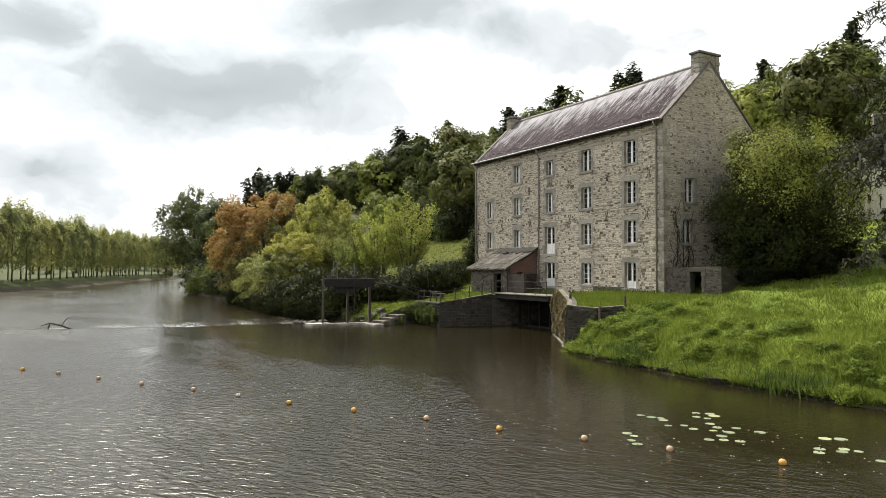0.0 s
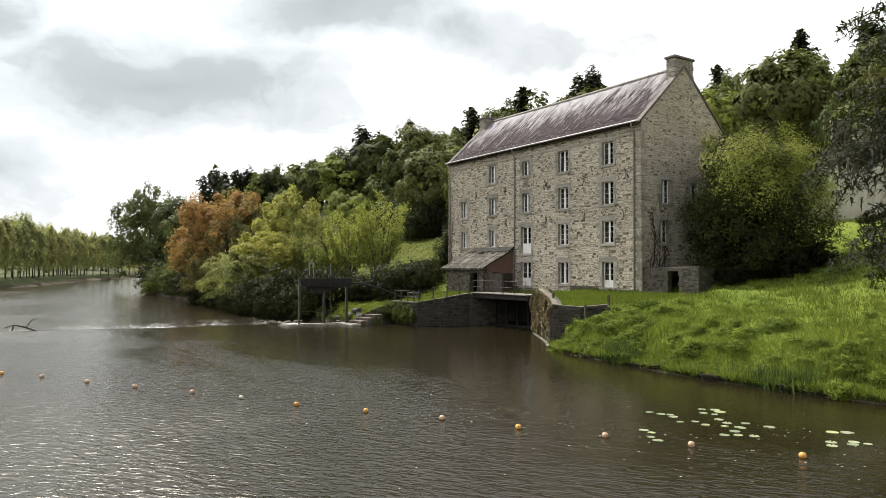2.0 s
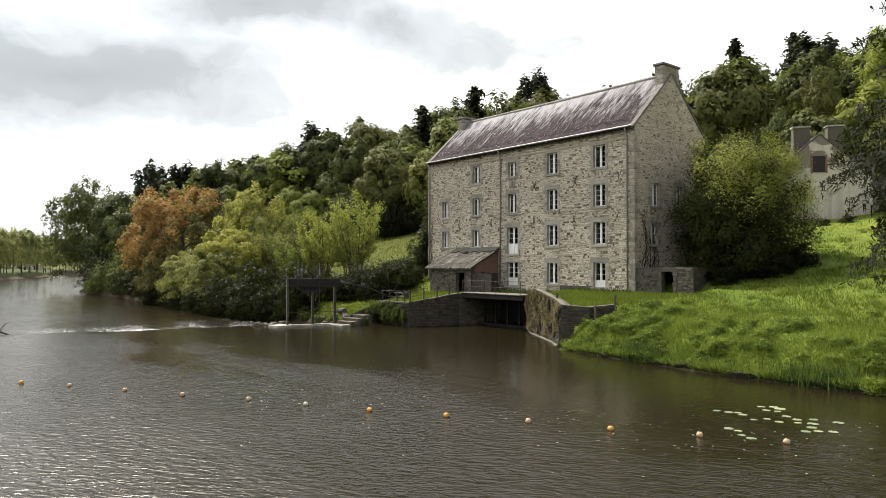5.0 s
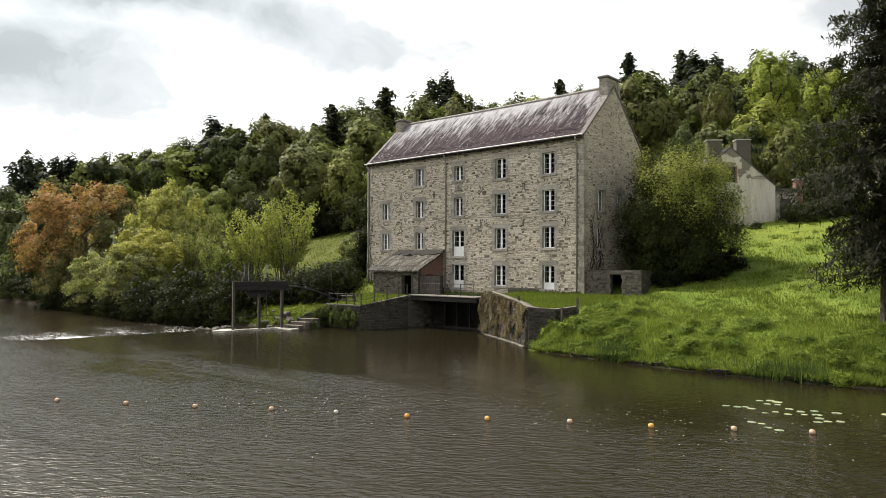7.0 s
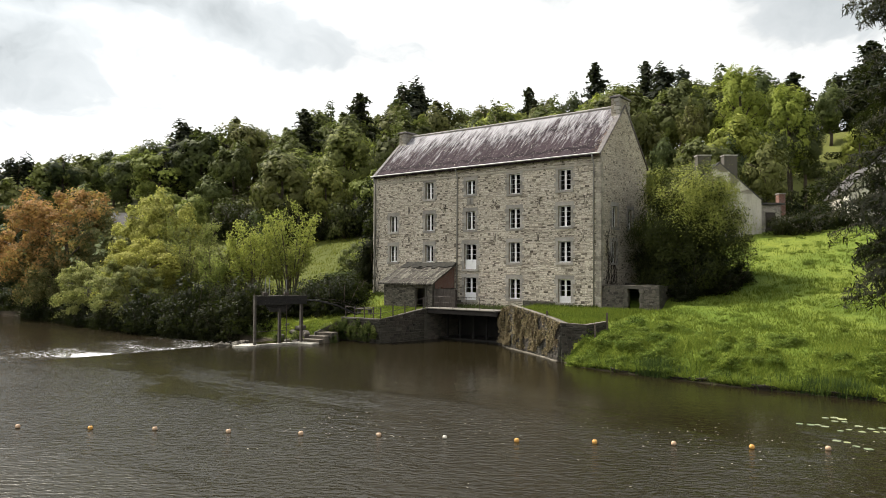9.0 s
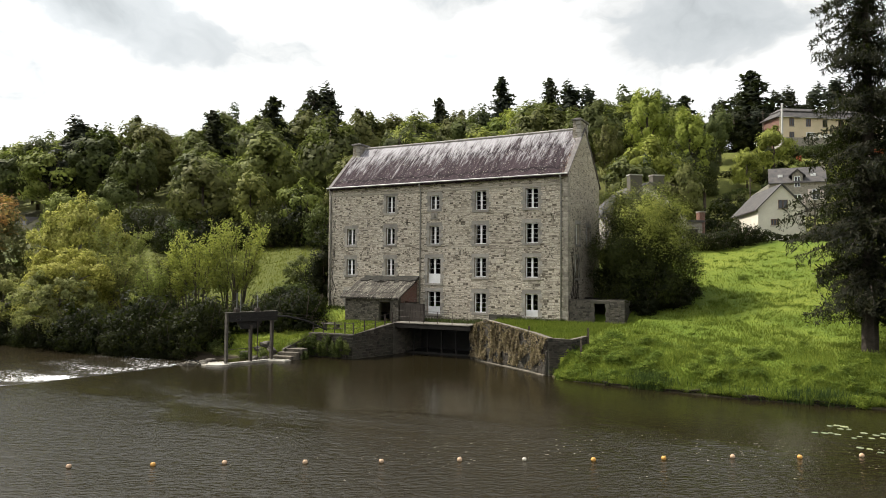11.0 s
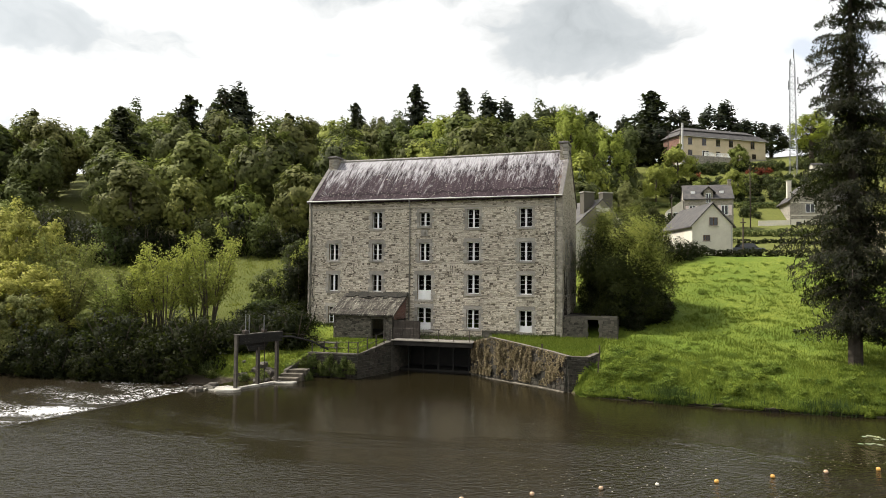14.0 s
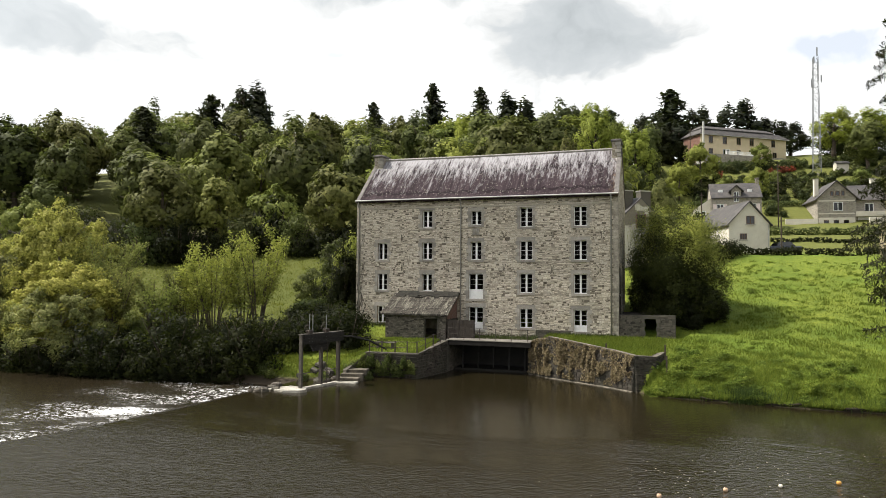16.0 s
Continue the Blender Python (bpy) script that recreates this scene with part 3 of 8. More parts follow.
def blades_mesh(name, corners):
    """A mesh of separate three-cornered leaves; six columns give each corner's place and the way it faces."""
    facing = corners[:, 3:] if corners.shape[1] == 6 else None
    corners = corners[:, :3]
    n = len(corners) // 3
    data = bpy.data.meshes.new(name)
    data.vertices.add(3 * n)
    data.vertices.foreach_set("co", np.ascontiguousarray(corners, np.float32).ravel())
    data.loops.add(3 * n)
    data.loops.foreach_set("vertex_index", np.arange(3 * n, dtype=np.int32))
    data.polygons.add(n)
    data.polygons.foreach_set("loop_start", np.arange(0, 3 * n, 3, dtype=np.int32))
    data.update(calc_edges=True)
    data.validate()
    if facing is not None and len(data.vertices) == 3 * n:
        data.polygons.foreach_set("use_smooth", np.ones(n, bool))
        data.normals_split_custom_set_from_vertices(facing.tolist())
    return data


# ---- ground ----
NORTH_X = [-700, -400, -250, -150, -85, -45, -25, -12, -3, 1.5, 3.2, 5.0, 8.7, 9.3, 16.7, 16.9, 17.8, 20.2, 22.7, 24.1, 24.9, 25.7, 27.5, 31, 35.5, 40, 45, 60, 120, 700]
NORTH_Y = [420, 130, 42, 8, -12, -11.5, -13, -13, -12, -12.2, -10.8, -8.45, -8.45, 1.5, 1.5, -3.8, -4.35, -5.9, -7.6, -8.9, -9.9, -10.5, -10.85, -11.3, -11.9, -11.7, -10.5, -9, -8, 0]
SOUTH_X = [-700, -353, -250, -136, -96, 0, 60, 200, 700]
SOUTH_Y = [330, 62, 2, -28, -43, -73, -84, -90, -90]


def smooth(t):
    t = np.clip(t, 0, 1)
    return t * t * (3 - 2 * t)


def height(x, y):
    """The ground's height: a river bed between two banks, with a wooded hillside to the north."""
    x, y = np.asarray(x, float), np.asarray(y, float)
    north, south = np.interp(x, NORTH_X, NORTH_Y), np.interp(x, SOUTH_X, SOUTH_Y)
    left = np.interp(y, [-14, -11, -5, 8, 25, 60, 95, 130, 200, 600], [0.5, 1.0, 1.9, 5.2, 10.2, 20.5, 30, 37, 44, 60])
    left = left + 5.0 * smooth((-45 - x) / 40) * smooth((y - 15) / 20)
    right = np.interp(y, [-12, -10.5, -8.5, -3.4, 0, 33, 42, 50, 82, 100, 118, 150, 250, 600], [0.5, 1.1, 1.75, 2.4, 3.05, 10.0, 10.9, 12.6, 17.4, 26, 34.6, 41, 50, 60])
    land = left + (right - left) * smooth((x - 6) / 16)
    rise = 0.05 + (land - 0.05) * smooth((y - north) / 2.2 + 0.12)
    bed = -1.5 * smooth(np.minimum(north - y, y - south) / 1.5)
    far = 1.4 * smooth((south - y) / 5.0) + 9.0 * smooth((south - y - 60) / 200)
    bumps = 0.10 * np.sin(x * 0.9 + 1.3 * np.sin(y * 0.6)) * np.sin(y * 0.8 + 0.7 * np.sin(x * 0.5)) + 0.05 * np.sin(x * 2.3 + y * 1.7)
    z = np.where(y > north, rise + bumps * smooth((y - north) / 3), np.where(y < south, far, bed))
    # the yard in front of the mill's right half is level up to the quay; the terrace beside the shed too
    yard = smooth((x - 16.6) / 0.5) * smooth((25.45 + 0.28 * (y + 8.3) - x) / 0.5) * (y > north) * smooth((1.6 - y) / 1.4)
    yard = yard * smooth((y - np.interp(x, [22.7, 24.15, 25.45, 25.95], [-8.6, -9.35, -8.55, -6.7])) / 0.3)
    z = z - 0.55 * np.exp(-((x - 26.3) / 1.3) ** 2 - ((y + 8.9) / 1.3) ** 2) * (y > north)
    z = z + (np.interp(y, [-9.5, -5, 0], [2.15, 2.42, 2.72]) - z) * yard
    terrace = smooth((x - 3.6) / 1.6) * smooth((10.6 - x) / 0.6) * (y > north) * smooth((4 - y) / 2)
    z = z + (np.interp(y, [-8.5, -5, 0], [1.68, 2.3, 2.42]) - z) * terrace
    return z


def spread(*runs):
    return np.unique(np.concatenate([np.arange(a, b, step) for a, b, step in runs]).round(3))


gx = spread((-900, -200, 35), (-200, -60, 6), (-60, -8, 1.5), (-8, 46, 0.55), (46, 90, 2), (90, 300, 15), (300, 901, 60))
gy = spread((-500, -120, 30), (-120, -20, 4), (-20, -14, 1.0), (-14, 3, 0.3), (3, 50, 1.2), (50, 160, 4), (160, 300, 14), (300, 901, 60))
mesh_x, mesh_y = np.meshgrid(gx, gy)
mesh_z = height(mesh_x, mesh_y)
land = Shape()
land.v = np.stack([mesh_x, mesh_y, mesh_z], -1).reshape(-1, 3).tolist()
wide = len(gx)
land.f = [(j * wide + i, j * wide + i + 1, (j + 1) * wide + i + 1, (j + 1) * wide + i) for j in range(len(gy) - 1) for i in range(wide - 1)]
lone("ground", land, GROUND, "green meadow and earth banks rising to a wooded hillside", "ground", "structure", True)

WEIR = [(-9, -72), (-4.5, -45), (-2.3, -37), (-0.5, -30), (0.4, -26), (1.0, -19.5), (1.4, -16.4)]
pond = Shape()
pond.add([(x, y, 0) for x, y in WEIR] + [(1.4, -8, 0), (9, 0, 0), (24, 0, 0), (60, -5, 0), (400, 10, 0), (400, -95, 0), (-9, -95, 0)], [tuple(range(len(WEIR) + 7))[::-1]])
lone("water", pond, WATER, "calm brown mill pond water with fine ripples", "water", "structure")
tail = Shape()
tail.add([(x - 1.3, y, -0.42) for x, y in WEIR] + [(0.1, -8, -0.42), (-60, -5, -0.42), (-420, 90, -0.42), (-420, 0, -0.42), (-150, -45, -0.42), (-9, -95, -0.42)], [tuple(range(len(WEIR) + 6))])
lone("water_below_weir", tail, RAPIDS, "broken foaming brown water below the weir", "water", "structure")

weir = thing("weir", (-0.5, -30, -1), "low stone weir with a thin sheet of falling water", "weir", kind="structure")
sill, sheet = Shape(), Shape()
for (xa, ya), (xb, yb) in zip(WEIR, WEIR[1:]):
    sill.prism([(xa - 1.6, ya), (xa - 0.02, ya), (xb - 0.02, yb), (xb - 1.6, yb)], -1.2, [-0.5, -0.06, -0.06, -0.5])
    cut = 10
    for k in range(cut):
        p, q = k / cut, (k + 1) / cut
        ax, ay, bx, by = xa + (xb - xa) * p, ya + (yb - ya) * p, xa + (xb - xa) * q, ya + (yb - ya) * q
        sheet.add([(ax + 0.05, ay, 0.006), (bx + 0.05, by, 0.006), (bx - 0.35, by, -0.03), (ax - 0.35, ay, -0.03), (bx - 1.5, by, -0.40), (ax - 1.5, ay, -0.40)], [(0, 3, 2, 1), (3, 5, 4, 2)])
part("weir_sill", sill, QUAY_STONE, weir)
part("falling_water", sheet, water_material("weir_sheet", (0.02, 0.016, 0.010), 0.10, 0.8, 0.6, 0.32), weir)


# ---- the mill ----
L, D, BASE, EAVE, RIDGE_Y, RIDGE_Z = 22.5, 8.9, 2.2, 14.02, 4.45, 18.2
mill = thing("mill_building", (L / 2, 0, BASE), "four-storey rubble stone water mill with slate roof and white windows", "building")
T = 0.62


def walled(shape, u0, u1, z0, z1, holes, put):
    """A wall sheet with openings and their reveals; put(u, depth, z) gives the place."""
    us = sorted({u0, u1, *(h[0] for h in holes), *(h[1] for h in holes)})
    zs = sorted({z0, z1, *(h[2] for h in holes), *(h[3] for h in holes)})
    for ua, ub in zip(us, us[1:]):
        for za, zb in zip(zs, zs[1:]):
            if any(h[0] <= ua and ub <= h[1] and h[2] <= za and zb <= h[3] for h in holes):
                continue
            shape.add([put(ua, 0, za), put(ub, 0, za), put(ub, 0, zb), put(ua, 0, zb)], [(0, 1, 2, 3)])
            shape.add([put(ua, T, za), put(ub, T, za), put(ub, T, zb), put(ua, T, zb)], [(3, 2, 1, 0)])
    for a, b, c, d in holes:
        ring = [(a, c), (b, c), (b, d), (a, d)]
        for (p, q), (r, s) in zip(ring, ring[1:] + ring[:1]):
            shape.add([put(p, 0, q), put(p, T, q), put(r, T, s), put(r, 0, s)], [(0, 1, 2, 3)])
    return shape


# column, row -> half width, bottom, top
COLS = [2.45, 6.59, 10.94, 15.19, 19.58]
OPEN = []
for col, rows in ((0, (2, 3, 4)), (1, (1, 2, 3)), (2, (1, 2, 3, 4)), (3, (1, 2, 3, 4)), (4, (1, 2, 3, 4))):
    for row in rows:
        mid = {1: 12.29, 2: 9.54, 3: 6.86, 4: 4.0}[row]
        half, tall = (0.45, 0.73) if col < 2 else (0.52, 0.79)
        low, top, panel = mid - tall, mid + tall, 0.0
        if col == 2:
            half = 0.46
            low, top, panel = {1: (11.70, 12.88, 0), 2: (8.78, 10.30, 0), 3: (5.52, 7.62, 0.80), 4: (2.98, 4.85, 0.62)}[row]
            half = 0.62 if row > 2 else half
        if col == 4 and row == 4:
            low, top, panel = 3.05, 4.79, 0.50
        if col == 0 and row == 4:
            low, top = 3.35, 4.78
        OPEN.append((COLS[col] - half, COLS[col] + half, low, top, panel))

front = Shape()
walled(front, 0, L, BASE, EAVE, [o[:4] for o in OPEN], lambda u, d, z: (u, d, z))
front_wall = part("front_wall", front, STONE, mill, "coursed rubble front in beige and grey stone")

GABLE_OPEN = [(1.98, 2.92, 8.72, 10.32, 0.0), (1.78, 2.70, 6.05, 7.62, 0.0), (4.95, 5.85, 8.70, 10.25, 0.0)]


def gable(x, holes, sign):
    shape = Shape()
    put = lambda u, d, z: (x - sign * d, u, z)
    walled(shape, 0 if sign < 0 else T + 0.001, D, BASE, EAVE, [h[:4] for h in holes], put)
    shape.add([put(0, 0, EAVE), put(D, 0, EAVE), put(RIDGE_Y, 0, RIDGE_Z)], [(0, 1, 2)])
    shape.add([put(0, T, EAVE), put(D, T, EAVE), put(RIDGE_Y, T, RIDGE_Z)], [(2, 1, 0)])
    shape.add([put(0, 0, BASE), put(T, 0, BASE), put(T, 0, EAVE), put(0, 0, EAVE)], [(0, 1, 2, 3)])
    return shape


right_gable = part("gable_wall", gable(L, GABLE_OPEN, 1), STONE, mill, "grey rubble gable under two chimney flues")
left_gable = part("gable_wall", gable(0, [], -1), GABLE_STONE, mill)
back = Shape()
walled(back, 0, L, BASE, EAVE, [], lambda u, d, z: (u, D - d, z))
part("back_wall", back, STONE, mill)
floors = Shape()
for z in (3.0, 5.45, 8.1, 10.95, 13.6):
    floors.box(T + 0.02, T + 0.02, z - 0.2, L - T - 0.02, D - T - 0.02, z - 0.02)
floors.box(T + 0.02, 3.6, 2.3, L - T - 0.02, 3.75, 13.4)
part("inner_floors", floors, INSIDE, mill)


def slope_z(y):
    return EAVE + (RIDGE_Z - EAVE) * (y / RIDGE_Y if y < RIDGE_Y else (D - y) / (D - RIDGE_Y))


# roof: two slabs in gentle uneven courses
roof = Shape()
rng = np.random.default_rng(4)
NX, NY = 60, 26
for side in (0, 1):
    pts = []
    for j in range(NY + 1):
        for i in range(NX + 1):
            x = -0.04 + (L + 0.08) * i / NX
            t = j / NY
            y = (-0.32 + (RIDGE_Y + 0.32) * t) if side == 0 else (D + 0.32 - (D - RIDGE_Y + 0.32) * t)
            sag = -0.05 * math.sin(math.pi * i / NX) * t + 0.012 * math.sin(i * 1.7 + j * 0.4) + rng.uniform(-0.008, 0.008)
            kick = 0.05 * (1 - t) ** 4
            pts.append((x, y, slope_z(y) + 0.14 + sag + kick))
    low = [(x, y, z - 0.13) for x, y, z in pts]
    n = len(pts)
    faces = []
    for j in range(NY):
        for i in range(NX):
            a = j * (NX + 1) + i
            quad = (a, a + 1, a + NX + 2, a + NX + 1)
            faces.append(quad if side == 0 else quad[::-1])
            faces.append(tuple(n + k for k in (quad[::-1] if side == 0 else quad)))
    rim = [i for i in range(NX + 1)] + [(NX + 1) * (j + 1) - 1 for j in range(1, NY + 1)] + [(NX + 1) * NY + i for i in range(NX - 1, -1, -1)] + [(NX + 1) * j for j in range(NY - 1, 0, -1)]
    for a, b in zip(rim, rim[1:] + rim[:1]):
        faces.append((a, n + a, n + b, b))
    roof.add(pts + low, faces)
roof_part = part("roof", roof, SLATE, mill, "long slate roof, purple-grey with pale lichen streaks", True)
caps = Shape()
for k in range(56):
    x = 0.1 + k * (L - 0.2) / 56
    dip = -0.05 * math.sin(math.pi * x / L)
    caps.tube([(x, RIDGE_Y, RIDGE_Z + 0.13 + dip), (x + 0.40, RIDGE_Y, RIDGE_Z + 0.15 + dip)], [0.13, 0.145], 7)
part("ridge_tiles", caps, RIDGE, roof_part, "grey ridge tiles bedded in mortar")
VERGE = material("verge_slates", mottled((0.10, 0.09, 0.085), (0.18, 0.163, 0.15), 3, 25, 0.6), 0.85)
for x0, x1 in ((-0.07, 0.28), (L - 0.28, L + 0.07)):
    for (ya, yb) in ((-0.30, RIDGE_Y), (D + 0.30, RIDGE_Y)):
        verge = Shape()
        pts = [(x, y, slope_z(y) + h) for h in (0.10, 0.205) for x, y in ((x0, ya), (x1, ya), (x1, yb), (x0, yb))]
        verge.add(pts, [(3, 2, 1, 0), (4, 5, 6, 7), (0, 1, 5, 4), (1, 2, 6, 5), (2, 3, 7, 6), (3, 0, 4, 7)])
        part("verge", verge, VERGE, roof_part)

QUOIN = material("corner_stone", mottled((0.26, 0.23, 0.185), (0.47, 0.425, 0.345), 3.5, 40, 0.9, 0.6, 0.5), 0.88)
course = Shape()
course.box(0.66, -0.045, 13.45, L - 0.66, 0.0, 13.52, None, 0.012)
part("string_course", course, QUOIN, front_wall)
gutter = Shape()
gutter.box(-0.05, -0.36, EAVE - 0.03, L + 0.05, -0.30, EAVE + 0.02)
gutter.tube([(-0.05, -0.40, EAVE - 0.03), (L + 0.05, -0.40, EAVE - 0.03)], 0.06, 8)
part("gutter", gutter, ZINC, mill, "pale metal gutter along the eaves")
under = Shape()
under.box(-0.03, -0.30, EAVE - 0.12, L + 0.03, -0.001, EAVE - 0.02)
part("eaves_board", under, DARK_WOOD, mill)
for x in (0.22, 9.63, 21.98):
    pipe = Shape()
    pipe.tube([(x, -0.36, EAVE - 0.10), (x, -0.30, EAVE - 0.35), (x, -0.09, EAVE - 0.75), (x, -0.09, 2.5)], 0.055, 8)
    for z in (12.6, 10.8, 8.9, 7.0, 5.1, 3.4):
        pipe.box(x - 0.085, -0.10, z, x + 0.085, 0.0, z + 0.05)
    part("downpipe", pipe, PIPE, mill, "", True)

for xa, xb in ((0.45, 9.5), (9.76, 21.85)):
    part("string_course", Shape().box(xa, -0.05, 13.22, xb, 0.0, 13.36, None, 0.015), BAND, mill, "plain projecting stone band")
for xa, xb, z in ((0.0, 10.2, 2.95), (16.0, 19.0, 3.12)):
    part("plinth", Shape().box(xa, -0.07, BASE, xb, 0.0, z, None, 0.02), QUAY_STONE, front_wall)


def chimney(x0, x1, top):
    shape = Shape()
    shape.box(x0, 3.46, 16.2, x1, 5.44, top - 0.22, None, 0.03)
    ob = part("chimney", shape, GABLE_STONE, mill, "broad rubble stone chimney stack")
    cap = Shape()
    cap.box(x0 - 0.10, 3.36, top - 0.22, x1 + 0.10, 5.54, top - 0.06, None, 0.03)
    cap.box(x0 + 0.06, 3.58, top - 0.06, x1 - 0.06, 5.32, top + 0.02, None, 0.02)
    part("cap_stone", cap, VERGE, ob)
    for z in np.arange(16.9, top - 0.45, 0.32):
        for y0, y1 in ((3.425, 3.85), (5.05, 5.475)):
            q = Shape()
            w = 0.42 if int(round(z * 3.1)) % 2 else 0.28
            q.box(x1 - w, y0, z, x1 + 0.035, y1 - (0.12 if int(round(z * 3.1)) % 2 else 0), z + 0.28, None, 0.02)
            part("quoin", q, GRANITE, ob)


chimney(21.80, 22.47, 19.05)
chimney(0.05, 0.85, 18.75)

# quoins up the corners
for corner_x, inward in ((0.0, 1), (L, -1)):
    z, k = 2.45, 0
    while z < 13.5:
        tall = 0.30 + 0.08 * ((k * 7) % 3)
        along, round_side = ((0.62, 0.32), (0.36, 0.56))[k % 2]
        q = Shape()
        xa, xb = (corner_x - 0.035, corner_x + along) if inward > 0 else (corner_x - along, corner_x + 0.035)
        q.box(xa, -0.035, z, xb, round_side, z + tall - 0.02, None, 0.02)
        part("quoin", q, QUOIN, front_wall)
        z, k = z + tall, k + 1


def casement(hole, put, wall, k):
    """A two-leaf white window in a dressed stone surround. put(u, depth, z) gives places, with depth into the wall."""
    a, b, c, d, panel = hole
    mid = (a + b) / 2

    def slab(shape, u0, u1, z0, z1, d0, d1):
        pts = [put(u, dd, z) for z in (z0, z1) for u, dd in ((u0, d0), (u1, d0), (u1, d1), (u0, d1))]
        shape.add(pts, [(3, 2, 1, 0), (4, 5, 6, 7), (0, 1, 5, 4), (1, 2, 6, 5), (2, 3, 7, 6), (3, 0, 4, 7)])
        return shape

    frame_shape = Shape()
    f0, f1 = 0.20, 0.27
    for u0, u1, z0, z1 in ((a, a + 0.055, c, d), (b - 0.055, b, c, d), (a + 0.055, b - 0.055, c, c + 0.07), (a + 0.055, b - 0.055, d - 0.06, d)):
        slab(frame_shape, u0, u1, z0, z1, f0, f1)
    slab(frame_shape, mid - 0.075, mid + 0.075, c + 0.07, d - 0.06, f0 - 0.02, f1 - 0.01)
    win = part("window", frame_shape, WHITE, wall.parent, "two-leaf white wooden window in a granite surround")
    low = c + 0.07
    if panel:
        board = Shape()
        slab(board, a + 0.055, b - 0.055, low, c + panel, f0 + 0.005, f1 - 0.02)
        slab(board, a + 0.12, mid - 0.12, low + 0.09, c + panel - 0.09, f0 - 0.012, f0 + 0.004)
        slab(board, mid + 0.12, b - 0.12, low + 0.09, c + panel - 0.09, f0 - 0.012, f0 + 0.004)
        part("door_panel", board, WHITE, win)
        low = c + panel
    for u0, u1 in ((a + 0.055, mid - 0.075), (mid + 0.075, b - 0.055)):
        pane = Shape()
        pane.add([put(u0, f1 - 0.03, low), put(u1, f1 - 0.03, low), put(u1, f1 - 0.03, d - 0.06), put(u0, f1 - 0.03, d - 0.06)], [(0, 1, 2, 3)])
        part("pane", pane, GLASS, win).visible_shadow = False
        rows = 3 if d - low < 1.45 else 4
        for r in range(1, rows):
            z = low + (d - 0.06 - low) * r / rows
            part("glazing_bar", slab(Shape(), u0, u1, z - 0.010, z + 0.010, f0 + 0.012, f1 - 0.034), WHITE, win)
    sill_shape, head = Shape(), Shape()
    slab(sill_shape, a - 0.22, b + 0.22, c - 0.17, c - 0.003, -0.09, 0.19)
    part("sill", sill_shape, GRANITE, win)
    slab(head, a - 0.26, b + 0.26, d + 0.003, d + 0.30, -0.035, 0.19)
    part("lintel", head, GRANITE, win)
    z, n = c, 0
    count = max(3, round((d - c) / 0.33))
    step = (d - c) / count
    while n < count:
        for s in (-1, 1):
            reach = 0.36 if (n + k) % 2 else 0.20
            q = Shape()
            u0, u1 = (a - reach, a - 0.003) if s < 0 else (b + 0.003, b + reach)
            slab(q, u0, u1, c + n * step + 0.006, c + (n + 1) * step - 0.006, -0.03, 0.19)
            part("jamb_stone", q, GRANITE, win)
        n += 1


for k, hole in enumerate(OPEN):
    casement(hole, lambda u, d, z: (u, d, z), front_wall, k)
for k, hole in enumerate(GABLE_OPEN):
    casement(hole, lambda u, d, z: (L - d, u, z), right_gable, k)

# iron wall anchors, curved crosses above and bars with forked ends below
for x, z, cross in ((13.35, 10.72, 1), (17.4, 10.70, 1), (21.3, 10.70, 1), (4.3, 10.71, 0), (8.28, 10.67, 0), (13.36, 8.06, 0), (17.33, 8.02, 0),
                    (21.1, 7.96, 1), (4.33, 8.09, 0), (8.45, 8.09, 0), (0.62, 10.75, 0), (0.62, 8.16, 0)):
    iron = Shape()
    reach = 0.15 if cross else 0.08
    for s in (-1, 1):
        arc = [(x + s * (0.05 + reach * (abs(t) / 0.36) ** 2), -0.04, z + t) for t in np.linspace(-0.36, 0.36, 9)]
        iron.tube(arc, 0.019, 5)
    part("wall_anchor", iron, ANCHOR, mill, "rusty iron tie anchor")
niche = Shape()
niche.box(10.60, -0.10, 10.86, 11.28, 0.0, 10.98, None, 0.02)
niche.box(10.66, -0.07, 10.98, 11.22, 0.0, 11.42, None, 0.05)
niche.tube([(10.94, -0.08, 10.98), (10.94, -0.10, 11.2), (10.94, -0.08, 11.38)], [0.10, 0.12, 0.06], 8)
part("niche", niche, GRANITE, mill, "small carved stone niche on a corbel")

# bare ivy stems on the gable and up the far corner of the front
rng = np.random.default_rng(63)
IVY_STEM = material("ivy_stem", mottled((0.030, 0.025, 0.019), (0.065, 0.055, 0.042), 5, 30, 0.4), 0.95)
for k in range(9):
    u, z, stem = rng.uniform(0.7, 2.6), 2.6, Shape()
    line_up = [(L + 0.035, u, z)]
    while z < 5.5 + 4.0 * rng.random():
        z += rng.uniform(0.35, 0.6)
        u += rng.normal(0.02, 0.14)
        line_up.append((L + 0.04, max(0.3, u), z))
        if rng.random() < 0.6:
            side = rng.choice((-1, 1))
            stem.tube([line_up[-1], (L + 0.045, max(0.25, u + side * 0.35), z + 0.4), (L + 0.045, max(0.22, u + side * 0.5), z + 0.85)], [0.016, 0.012, 0.006], 4)
    stem.tube(line_up, [0.035 - 0.024 * n / len(line_up) for n in range(len(line_up))], 5)
    part("ivy_stem", stem, IVY_STEM, right_gable)
